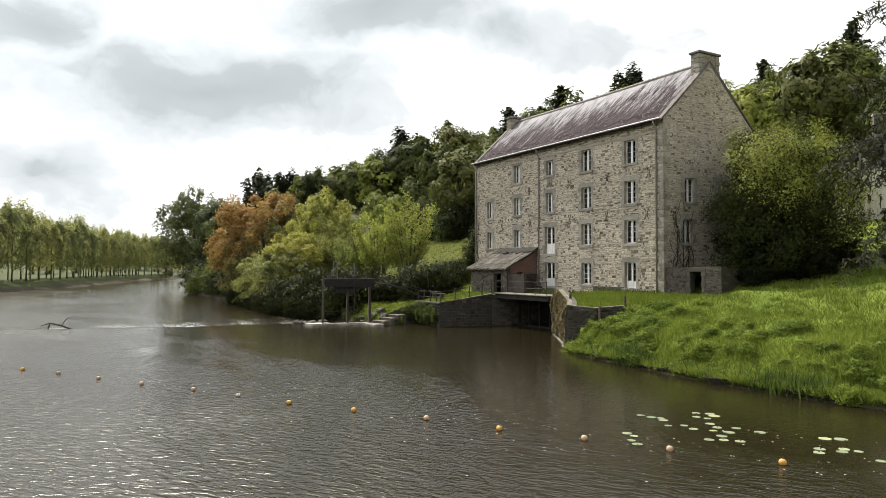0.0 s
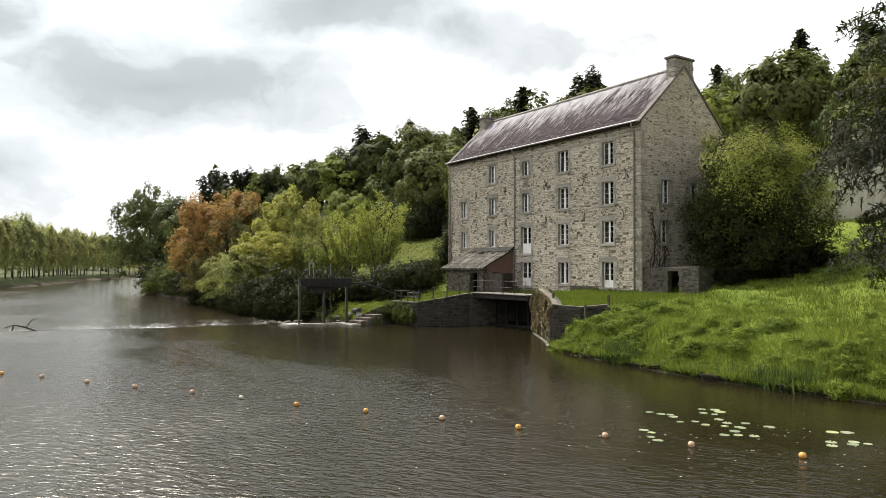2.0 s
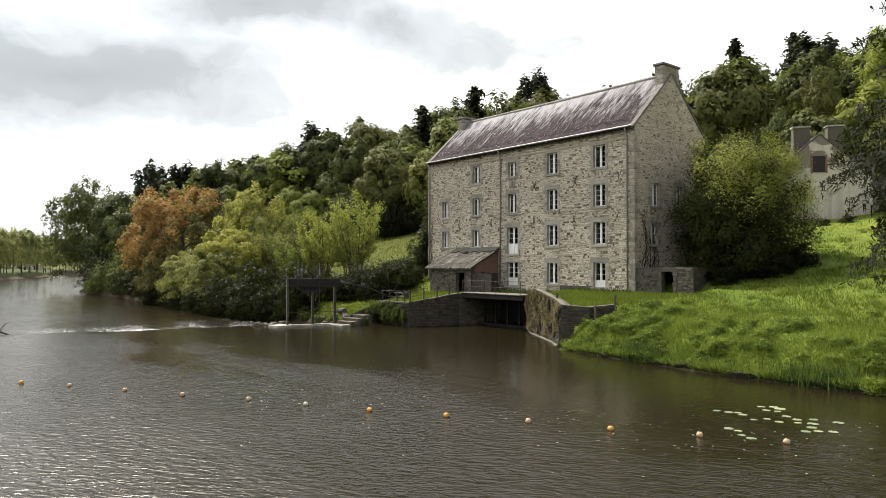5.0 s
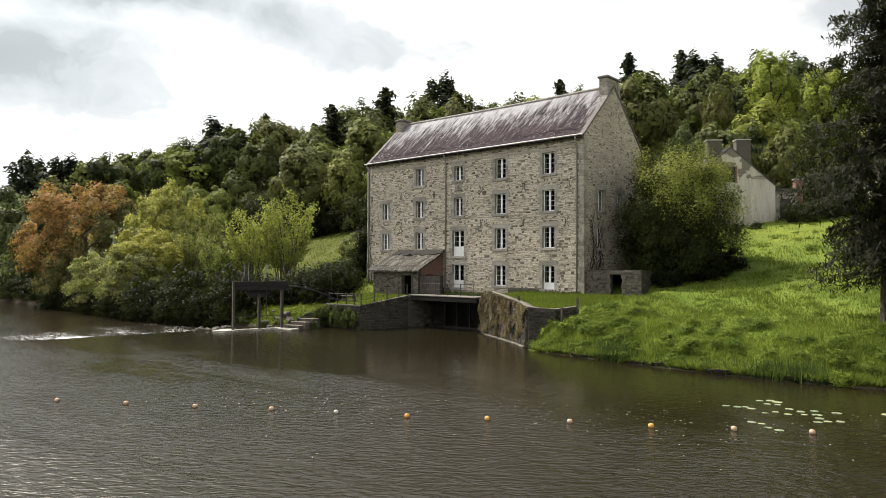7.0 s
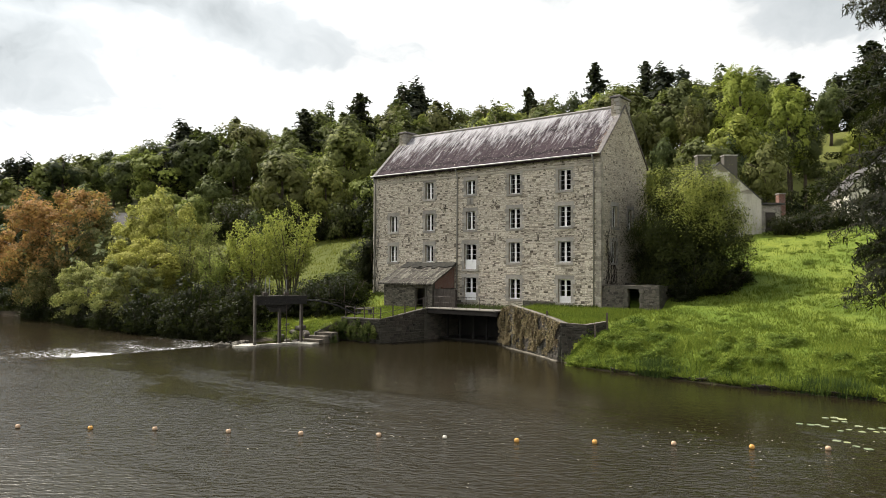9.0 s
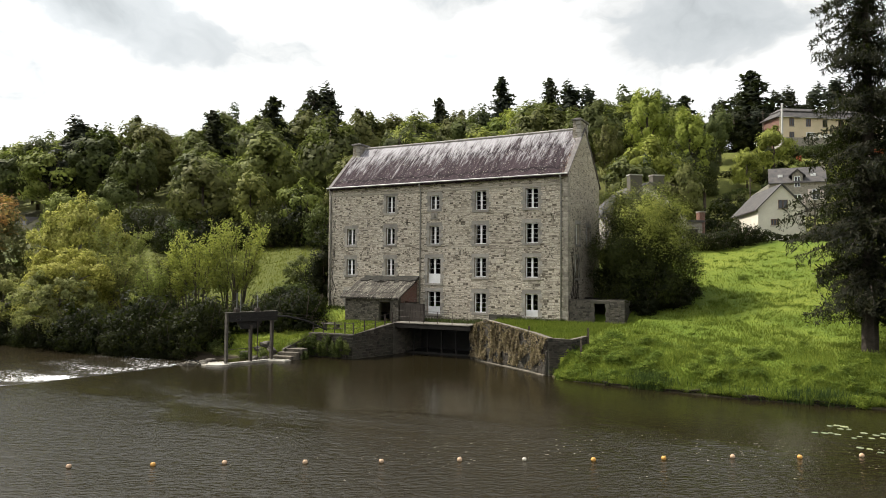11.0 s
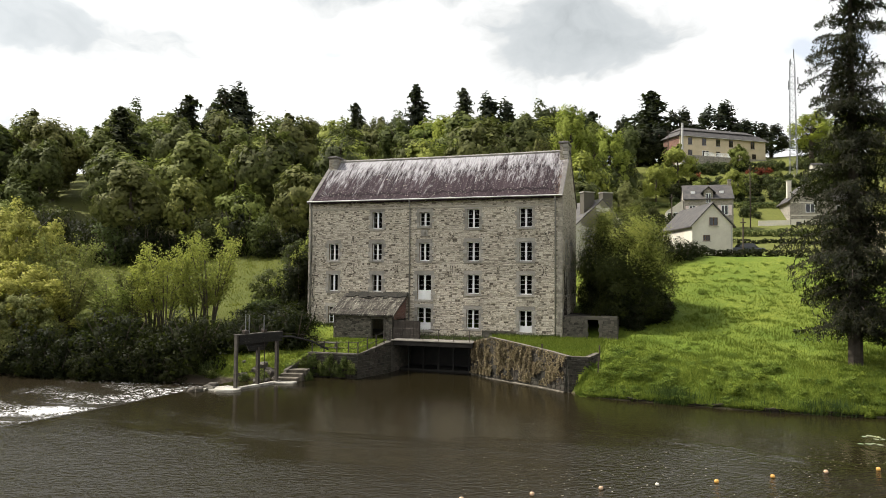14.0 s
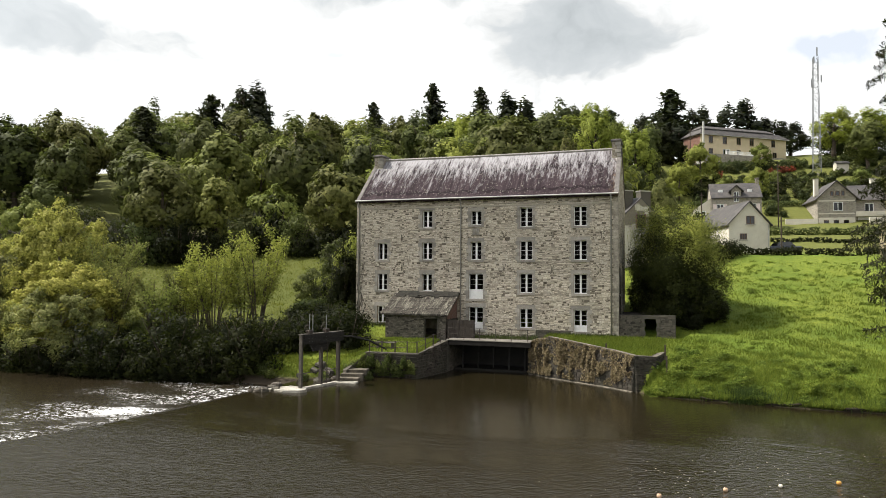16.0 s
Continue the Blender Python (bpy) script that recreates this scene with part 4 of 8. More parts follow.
for k in range(5):
    u, z, stem = rng.uniform(0.1, 0.9), 2.4, Shape()
    line_up = [(u, -0.05, z)]
    while z < 6.0 + 5.0 * rng.random():
        z += rng.uniform(0.4, 0.7)
        u = max(0.05, u + rng.normal(0, 0.10))
        line_up.append((u, -0.055, z))
    stem.tube(line_up, [0.032 - 0.022 * n / len(line_up) for n in range(len(line_up))], 5)
    part("ivy_stem", stem, IVY_STEM, front_wall)

# ---- lean-to shed ----
shed = thing("shed", (6.5, -1.5, 2.3), "small stone lean-to with a mossy slate roof and open doorway", "shed")
SX0, SX1, SY = 4.05, 9.30, -2.95


def shed_z(y):
    return 5.86 + (5.86 - 4.30) / 3.15 * y


wall = Shape()
door_x0, door_x1 = 7.45, 8.55
for xa, xb, za in ((SX0, door_x0, 2.0), (door_x1, SX1, 2.0)):
    wall.box(xa, SY, za, xb, SY + 0.35, shed_z(SY) - 0.02)
wall.box(door_x0, SY, 3.95, door_x1, SY + 0.35, shed_z(SY) - 0.02)
shed_front = part("front_wall", wall, QUAY_STONE, shed)
for x, mat_side in ((SX0, STONE), (SX1 - 0.3, BRICK)):
    side_wall = Shape()
    holes = x > 5
    ys = [SY + 0.352, -2.0, -1.45, -0.003] if holes else [SY + 0.352, -0.003]
    for ya, yb in zip(ys, ys[1:]):
        gap = holes and ya == -2.0
        for lo, hi in (((2.0, 2.0), (3.55, 3.55)), ((4.05, 4.05), (shed_z(ya) - 0.02, shed_z(yb) - 0.02))) if gap else (((2.0, 2.0), (shed_z(ya) - 0.02, shed_z(yb) - 0.02)),):
            side_wall.prism([(x, ya), (x + 0.3, ya), (x + 0.3, yb), (x, yb)], [lo[0], lo[0], lo[1], lo[1]], [hi[0], hi[0], hi[1], hi[1]])
    part("side_wall", side_wall, mat_side, shed, "red brick side wall" if holes else "")
shed_roof = Shape()
pts, faces = [], []
for j in range(13):
    y = -3.3 + 3.29 * j / 12
    for i in range(19):
        x = 3.72 + (9.55 - 3.72) * i / 18
        pts.append((x, y, shed_z(y) + 0.12 + 0.018 * math.sin(i * 1.3 + j * 0.9) + (0.03 if j % 2 else 0.0)))
n = len(pts)
pts += [(x, y, z - 0.13) for x, y, z in pts]
for j in range(12):
    for i in range(18):
        a = j * 19 + i
        faces += [(a, a + 1, a + 20, a + 19), tuple(n + q for q in (a + 19, a + 20, a + 1, a))]
rim = list(range(19)) + [19 * (j + 1) + 18 for j in range(12)] + [12 * 19 + i for i in range(17, -1, -1)] + [19 * j for j in range(11, 0, -1)]
faces += [(a, n + a, n + b, b) for a, b in zip(rim, rim[1:] + rim[:1])]
shed_roof.add(pts, faces)
shed_roof_part = part("roof", shed_roof, SHED_SLATE, shed, "sagging grey slates with moss")
flash = Shape()
for k in range(14):
    x, low_y = 4.05 + 0.39 * k, -0.72 - 0.13 * math.sin(k * 2.3) - 0.08 * math.sin(k * 5.1)
    flash.prism([(x, low_y), (x + 0.40, low_y), (x + 0.40, -0.004), (x, -0.004)], [shed_z(low_y) + 0.08] * 2 + [5.95] * 2, [shed_z(low_y) + 0.19 + 0.01 * (k % 3)] * 2 + [6.12] * 2)
flash.box(5.9, -0.95, shed_z(-0.95) + 0.10, 6.6, -0.75, shed_z(-0.85) + 0.21)
part("flashing", flash, material("black_moss", mottled((0.008, 0.008, 0.006), (0.030, 0.027, 0.020), 3, 22, 0.7), 0.95), shed_roof_part, "dark mossy courses under the wall")
door_post = Shape()
door_post.box(door_x1 - 0.02, SY - 0.04, 2.1, door_x1 + 0.14, SY - 0.002, 4.0)
part("door_post", door_post, GREY_WOOD, shed)
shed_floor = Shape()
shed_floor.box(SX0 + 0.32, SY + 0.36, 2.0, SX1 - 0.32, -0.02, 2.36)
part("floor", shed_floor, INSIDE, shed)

screen = thing("screen_panel", (10.1, -1.6, 2.5), "dark board screen standing beside the lean-to", "screen")
for k in range(11):
    part("board", Shape().box(9.40, -2.9 + k * 0.25, 2.5, 9.46, -2.67 + k * 0.25, 3.95 - 0.02 * (k % 3), None, 0.006), DARK_WOOD, screen)
for k in range(9):
    part("board", Shape().box(9.5 + k * 0.235, -2.96, 2.5, 9.72 + k * 0.235, -2.90, 3.93 - 0.025 * (k % 2), None, 0.006), DARK_WOOD, screen)
for x in (9.48, 10.55, 11.6):
    post = Shape()
    post.box(x - 0.05, -2.88, 2.5, x + 0.05, -2.78, 3.9, None, 0.006)
    part("post", post, DARK_WOOD, screen)

# ---- quays ----
left_quay = thing("left_quay", (7, -8.4, 0), "dark stone quay wall carrying a small grassy terrace", "quay wall", kind="structure")
q = Shape()
q.prism([(5.0, -8.75), (9.05, -8.85), (9.0, -8.45), (5.0, -8.40)], -1.3, [1.66, 1.70, 1.70, 1.66])
q.prism([(9.06, -8.85), (9.95, -4.75), (10.02, -0.02), (9.35, -0.02), (9.4, -4.75), (8.95, -8.30)], -1.3, [1.70, 2.34, 2.36, 2.36, 2.34, 1.70])
q.prism([(4.6, -11.2), (5.02, -8.75), (5.0, -8.2), (4.2, -10.9)], -1.3, [0.7, 1.62, 1.62, 0.7])
left_quay_wall = part("wall", q, QUAY_STONE, left_quay)
cope = Shape()
cope.prism([(4.95, -8.85), (9.12, -8.95), (8.98, -8.45), (5.0, -8.38)], [1.665, 1.705, 1.705, 1.665], [1.77, 1.80, 1.80, 1.77])
cope.prism([(9.14, -8.95), (10.05, -4.78), (9.55, -4.70), (8.99, -8.44)], [1.705, 2.345, 2.345, 1.705], [1.80, 2.44, 2.44, 1.80])
part("coping", cope, QUAY_STONE, left_quay)

right_quay = thing("right_quay", (20, -6.5, 0), "curved rubble quay wall overgrown with dry creeper", "quay wall", kind="structure")
RQ = [(16.2, -0.02), (16.3, -3.6), (17.8, -4.75), (20.2, -6.3), (22.7, -8.0), (24.15, -9.2), (25.45, -8.4), (25.95, -6.6)]
RZ = [2.48, 2.52, 2.98, 2.74, 2.48, 2.30, 2.20, 2.32]
q, cope = Shape(), Shape()
for k in range(len(RQ) - 1):
    (xa, ya), (xb, yb) = RQ[k], RQ[k + 1]
    way = Vector((xb - xa, yb - ya, 0)).normalized()
    out = Vector((way.y, -way.x, 0))
    lean = 0.32
    pts = [(xa + out.x * lean, ya + out.y * lean, -1.3), (xb + out.x * lean, yb + out.y * lean, -1.3), (xb - out.x * 0.5, yb - out.y * 0.5, -1.3), (xa - out.x * 0.5, ya - out.y * 0.5, -1.3),
           (xa, ya, RZ[k]), (xb, yb, RZ[k + 1]), (xb - out.x * 0.5, yb - out.y * 0.5, RZ[k + 1]), (xa - out.x * 0.5, ya - out.y * 0.5, RZ[k])]
    q.add(pts, [(3, 2, 1, 0), (4, 5, 6, 7), (0, 1, 5, 4), (1, 2, 6, 5), (2, 3, 7, 6), (3, 0, 4, 7)])
    pts = [(xa + out.x * 0.05, ya + out.y * 0.05), (xb + out.x * 0.05, yb + out.y * 0.05), (xb - out.x * 0.24, yb - out.y * 0.24), (xa - out.x * 0.24, ya - out.y * 0.24)]
    if k >= 2:
        cope.prism(pts, [RZ[k] + 0.004, RZ[k + 1] + 0.004, RZ[k + 1] + 0.004, RZ[k] + 0.004], [RZ[k] + 0.05, RZ[k + 1] + 0.05, RZ[k + 1] + 0.05, RZ[k] + 0.05])
quay_wall = part("wall", q, QUAY_STONE, right_quay)
ledge = Shape()
for (xa, ya), (xb, yb) in zip(RQ[2:5], RQ[3:6]):
    way = Vector((xb - xa, yb - ya, 0)).normalized()
    ledge.prism([(xa + way.y * 0.36, ya - way.x * 0.36), (xb + way.y * 0.36, yb - way.x * 0.36), (xb + way.y * 0.1, yb - way.x * 0.1), (xa + way.y * 0.1, ya - way.x * 0.1)], -0.6, [0.05, 0.045, 0.08, 0.08])
part("footing_ledge", ledge, WORN_CAP, right_quay, "pale worn footing at the waterline")
part("coping", cope, WORN_CAP, right_quay)

race = thing("mill_race", (13, -2.2, 0), "dark stone mill race mouth under the footbridge", "mill race", kind="structure")
q = Shape()
q.box(9.9, -0.4, -1.4, 16.4, -0.08, 2.28)
q.box(9.9, -2.85, -1.4, 16.4, -0.41, 0.14, None, 0.03)
part("back_wall", q, RACE_STONE, race)
for k in range(5):
    g = Shape()
    g.box(10.6 + k * 1.25, -2.75, 0.15, 10.72 + k * 1.25, -2.62, 2.29, None, 0.01)
    part("grating_post", g, RACE_STONE, race)

bridge = thing("footbridge", (13, -3.3, 2.3), "concrete footbridge over the race with iron rails", "footbridge")
q = Shape()
q.box(9.8, -4.55, 2.42, 16.4, -2.75, 2.50, None, 0.02)
part("deck", q, DECK, bridge)
q = Shape()
q.box(9.8, -2.74, 2.25, 16.4, -0.08, 2.44, None, 0.02)
part("earth_strip", q, EARTH, bridge, "strip of bare earth and weeds behind the deck")
q = Shape()
q.box(9.8, -4.42, 2.08, 16.4, -4.24, 2.418, None, 0.01)
q.box(9.8, -2.60, 2.02, 16.4, -2.40, 2.298, None, 0.01)
# the shade beneath the deck is in the beams' near-black tone
part("beam", q, INSIDE, bridge)
for k in range(6):
    q = Shape()
    x = 10.0 + k * 1.24
    q.tube([(x, -4.45, 2.50), (x, -4.45, 3.42)], 0.025, 6)
    part("rail_post", q, IRON, bridge)
for z in (2.95, 3.40):
    q = Shape()
    q.tube([(9.95, -4.45, z), (16.3, -4.45, z)], 0.018, 6)
    part("rail", q, IRON, bridge)


def fence(path, tops, label):
    ob = thing("fence", (path[0][0], path[0][1], tops[0] - 0.9), label, "fence")
    for (x, y), z in zip(path, tops):
        s = Shape()
        s.box(x - 0.035, y - 0.035, z - 1.0, x + 0.035, y + 0.035, z, None, 0.008)
        part("post", s, IRON, ob)
    for drop in (0.06, 0.48):
        s = Shape()
        s.tube([(x, y, z - drop) for (x, y), z in zip(path, tops)], 0.017, 5)
        part("rail", s, IRON, ob)
    return ob


fence([(5.2, -8.6), (6.2, -8.62), (7.25, -8.64), (8.2, -8.66), (8.98, -8.70), (9.22, -7.6), (9.45, -6.5), (9.68, -5.5), (9.85, -4.75)],
      [2.62, 2.63, 2.64, 2.65, 2.66, 2.84, 3.02, 3.18, 3.30], "thin dark iron fence along the quay terrace")


# ---- trees ----
def crown_points(rng, count, radius, tall, clumps, spread_out=0.62, top_heavy=0.0, full=0.0, fine=0.8, whole=1.1, blur=0.0):
    """Leaf places and outward ways on a crown of uneven lobes; the crown stands on z = 0. full: how wide it stays towards its foot."""
    centre = rng.normal(0, 1, (clumps, 3))
    centre /= np.linalg.norm(centre, axis=1, keepdims=True)
    centre *= rng.uniform(spread_out * 0.7, 1.0 - 0.25 * fine, (clumps, 1))
    size = rng.uniform(0.18, 0.38, clumps) * (34 / clumps) ** 0.2 * fine
    pick = rng.integers(0, clumps, count)
    way = rng.normal(0, 1, (count, 3))
    way /= np.linalg.norm(way, axis=1, keepdims=True)
    way[:, 2] = np.where(rng.random(count) < 0.35, np.abs(way[:, 2]), way[:, 2])
    p = centre[pick] + way * size[pick][:, None] * rng.uniform(0.55, 1.08, (count, 1))
    p += rng.normal(0, 1, (count, 3)) * blur
    loose = rng.random(count) < 0.10
    p[loose] *= rng.uniform(1.0, 1.10, (int(loose.sum()), 1))
    low = np.clip(-p[:, 2:3], 0, 0.95)
    p[:, :2] *= 1.0 + full * (1.0 / np.sqrt(1.0 - low * low) - 1.0)
    p[:, :2] *= 1.0 - top_heavy * np.clip(p[:, 2:3], -1, 1)
    p[:, 2] /= max(0.8, float(np.quantile(p[:, 2], 0.998)))
    place = p * np.array([radius, radius, tall / 2]) + np.array([0, 0, tall / 2])
    return place, way + whole * p


def limbs(rng, trunk_top, radius, tall, crown_low, count=7, girth=0.25, lean=0.0):
    """Trunk and limbs as one mesh."""
    s = Shape()
    path = [(0, 0, -0.4)]
    for k in range(1, 6):
        t = k / 5
        path.append((lean * t + rng.normal(0, 0.10), rng.normal(0, 0.10), trunk_top * t))
    s.tube(path, [girth * (1.25 - 0.8 * k / 5) for k in range(6)], 7)
    for k in range(count):
        a = 2 * math.pi * k / count + rng.uniform(-0.4, 0.4)
        z = crown_low + (trunk_top - crown_low) * rng.uniform(0.0, 0.85)
        reach = radius * rng.uniform(0.5, 0.85)
        up = tall * rng.uniform(0.12, 0.28)
        start = Vector((lean * z / max(trunk_top, 0.1), 0, z))
        p1 = start + Vector((math.cos(a) * reach * 0.45, math.sin(a) * reach * 0.45, up * 0.55))
        p2 = start + Vector((math.cos(a) * reach, math.sin(a) * reach, up))
        g = girth * 0.42
        s.tube([start, p1, p2], [g, g * 0.6, g * 0.2], 5)
        for _ in range(2):
            b = a + rng.uniform(-0.8, 0.8)
            s.tube([p1, p1 + Vector((math.cos(b) * reach * 0.4, math.sin(b) * reach * 0.4, up * rng.uniform(0.2, 0.7)))], [g * 0.4, g * 0.12], 4)
    return s


def broadleaf(name, seed, tall, radius, leaves, leaf, mat, label, crown_low=0.22, clumps=64, bark=BARK, top_heavy=0.1, girth=None, long=1.5, droop=0.0, lean=0.0, category="tree", jitter=0.65, fine=0.8, whole=1.1, rough=0.45):
    rng = np.random.default_rng(seed)
    ob = thing(name, (0, 0, 0), label, category)
    trunk = limbs(rng, tall * 0.72, radius, tall, tall * crown_low, 8 if leaves > 7000 else 5, girth or 0.018 * tall + 0.05, lean)
    part("trunk", trunk, bark, ob, smooth=True)
    low = tall * crown_low * 0.7
    place, way = crown_points(rng, leaves, radius, tall - low, clumps, top_heavy=top_heavy, full=0.8 if crown_low < 0.13 else 0.2, fine=fine, whole=whole)
    place[:, 2] += low
    place[:, 0] += lean * place[:, 2] / tall
    part("crown", blades_mesh("crown", cards(place, way, leaf, rng, long, jitter, droop, rough=rough)), mat, ob)
    return ob


def conifer(name, seed, tall, radius, mat, label, leaf=0.55, layers=26, bare=0.12, per=9, fans=9, ragged=0.25, bark=BARK, taper=0.75, curtain=0.0):
    """A spire: layers of drooping boughs hung with fans of needles."""
    rng = np.random.default_rng(seed)
    ob = thing(name, (0, 0, 0), label, "conifer")
    wood = Shape()
    wood.tube([(0, 0, -0.4), (rng.normal(0, 0.1), rng.normal(0, 0.1), tall * 0.5), (0, 0, tall)], [0.013 * tall + 0.05, 0.009 * tall, 0.02], 7)
    place, way = [], []
    for k in range(layers):
        t = k / (layers - 1)
        z = tall * (bare + (1 - bare) * t)
        reach = radius * (1 - t) ** taper * (1 - 0.35 * max(0, 0.18 - t) / 0.18) + 0.25
        for n in range(max(4, int(per * (1 - 0.45 * t)))):
            a = rng.uniform(0, 2 * math.pi)
            r = reach * rng.uniform(1 - ragged * 1.3, 1 + ragged * 0.5)
            tip = z - r * rng.uniform(0.10, 0.42) + 0.25 * r * (t > 0.75)
            steps = max(3, int(fans * r / radius) + 2)
            if r > 0.8:
                wood.tube([(0, 0, z), (math.cos(a) * r * 0.5, math.sin(a) * r * 0.5, (z + tip) / 2 + r * 0.05), (math.cos(a) * r, math.sin(a) * r, tip)], [0.05, 0.035, 0.01], 4)
            for m in range(steps):
                q = (m + rng.random()) / steps
                side = rng.normal(0, 0.16 + 0.05 * (curtain > 0)) * r * (1.15 - q)
                base_z = z + (tip - z) * q + math.sin(q * math.pi) * r * 0.05
                for _ in range(3):
                    place.append((math.cos(a) * r * q - math.sin(a) * side, math.sin(a) * r * q + math.cos(a) * side, base_z - rng.random() * leaf * 0.7 - curtain * rng.random() ** 2 * (0.4 + 0.6 * (1 - t))))
                    way.append((math.cos(a) * 0.5 + rng.normal(0, 0.4), math.sin(a) * 0.5 + rng.normal(0, 0.4), 0.7))
    part("trunk", wood, bark, ob)
    part("crown", blades_mesh("crown", cards(np.array(place), np.array(way), leaf, rng, 5.5 if curtain else 3.0, 0.5, 1.6 if curtain else 1.2)), mat, ob)
    return ob


def stand(ob, x, y, turn, scale, top=None, tall=None, sink=0.1):
    """Puts a plant on the ground; top gives the height of its tip above the datum."""
    z = float(height(x, y)) - sink
    s = Vector(scale) if isinstance(scale, (tuple, list)) else Vector((scale, scale, scale))
    if top is not None:
        s.z = (top - z) / tall
    return Matrix.LocRotScale((x, y, z), Euler((0, 0, turn)), s)


def planted(model, x, y, turn, scale, top=None, tall=None):
    m = stand(model, x, y, turn, scale, top, tall)
    ob = copy_thing(model, m)
    ob.matrix_basis = m
    return ob


rnd = random.Random(11)
# woods on the hillside: six models, copied
DOME = dict(jitter=0.5, whole=2.0, rough=0.2)
WOODS = [
    (broadleaf("tree", 21, 12, 5.4, 4500, 0.41, LEAF_WOOD, "broad oak in fresh dark green leaf on the hillside", clumps=40, **DOME), 12),
    (broadleaf("tree", 22, 13, 4.9, 4400, 0.40, LEAF_WOOD, "tall oak in mid-green leaf among the hillside woods", top_heavy=0.08, clumps=38, **DOME), 13),
    (broadleaf("tree", 23, 11, 5.8, 4700, 0.40, LEAF_BRIGHT, "rounded tree in bright spring green on the hillside", clumps=42, **DOME), 11),
    (broadleaf("tree", 24, 14, 4.6, 4200, 0.40, LEAF_DEEP, "slender deep green tree among the hillside woods", top_heavy=0.12, clumps=40, **DOME), 14),
    (broadleaf("tree", 25, 10, 5.0, 4700, 0.355, LEAF_BRIGHT, "pale green tree at the wood's edge", crown_low=0.10, clumps=40, **DOME), 10),
    (broadleaf("tree", 26, 9, 4.4, 4200, 0.365, LEAF_DEEP, "dark low tree at the wood's edge", crown_low=0.08, clumps=40, **DOME), 9),
]
for model, tall in WOODS:
    model["group"] = "hillside woods"
PINE = conifer("conifer", 31, 20, 4.6, FAR_NEEDLE, "dark conifer standing above the woods", 0.36, 30, 0.25, 12, 9, 0.6, taper=0.62)
PINE["group"] = "dark conifers on the hill"
ROUND_PINE = broadleaf("pine", 33, 18, 5.0, 3600, 0.45, FAR_NEEDLE, "dark spreading pine on the hilltop", 0.03, 40, top_heavy=0.35, category="conifer", long=2.0)
ROUND_PINE["group"] = "dark conifers on the hill"

TALL = [broadleaf("tree", 27, 22, 5.6, 8000, 0.325, LEAF_FRESH, "tall round-headed tree in bright spring green behind the mill", crown_low=0.3, clumps=90, fine=0.65, **DOME),
        broadleaf("tree", 28, 22, 5.4, 7200, 0.325, LEAF_BRIGHT, "tall mid-green tree on the slope behind the mill", crown_low=0.3, clumps=90, fine=0.65, **DOME)]
TALL.append(broadleaf("tree", 29, 22, 5.6, 7200, 0.335, LEAF_WOOD, "tall dull green oak on the slope behind the mill", crown_low=0.3, clumps=90, fine=0.65, **DOME))
for model in TALL:
    model["group"] = "hillside woods"

spots = []


def clear_of(x, y, gap):
    return all((x - a) ** 2 + (y - b) ** 2 > gap * gap for a, b in spots)


HOUSES = [(36, 43, 9), (37.5, 75, 12), (55, 84, 12), (44, 124, 16), (24, 29, 9), (56, 110, 5)]
tries = 0
used_first = set()
while len(spots) < 150 and tries < 20000:
    tries += 1
    y = 21 + 125 * rnd.random() ** 1.4
    x = rnd.uniform(-200, 26)
    if y < 44 + 0.5 * max(0, x + 4) and x > -6:
        continue
    if x > 12 and y > 60:
        continue
    if -104 < x < -78 and y < 32:
        continue
    if y < 23 + 2.0 * math.sin(x * 0.2) or (x < -120 and y > 95):
        continue
    if not clear_of(x, y, 7.2 + 0.035 * (y - 21)):
        continue
    spots.append((x, y))
    edge = y < 31
    k = rnd.choice([5, 0, 0, 3, 5, 4] if edge else [0, 0, 1, 2, 1, 3, 2, 0])
    model, tall = WOODS[k]
    grow = rnd.uniform(1.0, 1.42) if not edge else rnd.uniform(0.85, 1.2)
    if k not in used_first:
        used_first.add(k)
        model.matrix_basis = stand(model, x, y, 0.0, grow)
        continue
    planted(model, x, y, rnd.uniform(0, 6.28), (grow * rnd.uniform(0.9, 1.15), grow * rnd.uniform(0.9, 1.15), grow))

# conifers whose tips stand above the skyline: x, y, tip, kind, width
TIPS = [(-61.9, 60.9, 42.4, 0, 1.0), (-75, 94.4, 55, 1, 1.3), (-94, 40, 37, 1, 1.2), (-164, 22, 34.5, 1, 1.2), (-153, 27, 33.5, 1, 1.2),
        (-37.5, 128, 61, 0, 1.0), (-24, 130, 59.5, 0, 0.9), (-8.6, 105, 50.5, 1, 1.1), (27, 132, 56.5, 0, 1.9), (34, 138, 53, 1, 1.4), (44, 141, 55, 1, 1.7), (52, 142, 50, 1, 1.3), (24, 122, 46, 1, 1.2), (29, 126, 47, 1, 1.1),
        (-74.3, 55.8, 39.7, 0, 0.9), (20, 134, 51, 1, 1.0), (12, 128, 50, 0, 0.9), (5, 120, 49.5, 1, 1.0), (26, 128, 49.5, 1, 1.0), (-48, 110, 52, 0, 0.8), (58, 150, 50, 1, 1.2), (70, 150, 49, 1, 1.2)]
for n, (x, y, tip, kind, width) in enumerate(TIPS):
    model, tall = ((PINE, 20), (ROUND_PINE, 18))[kind]
    width, tip = (width * 1.5, tip + 1.2) if y < 131 and x < 15 else (width, tip)
    if n in (0, 1):
        model.matrix_basis = stand(model, x, y, 0.0, width, tip, tall)
    else:
        planted(model, x, y, rnd.uniform(0, 6.28), width, tip, tall)

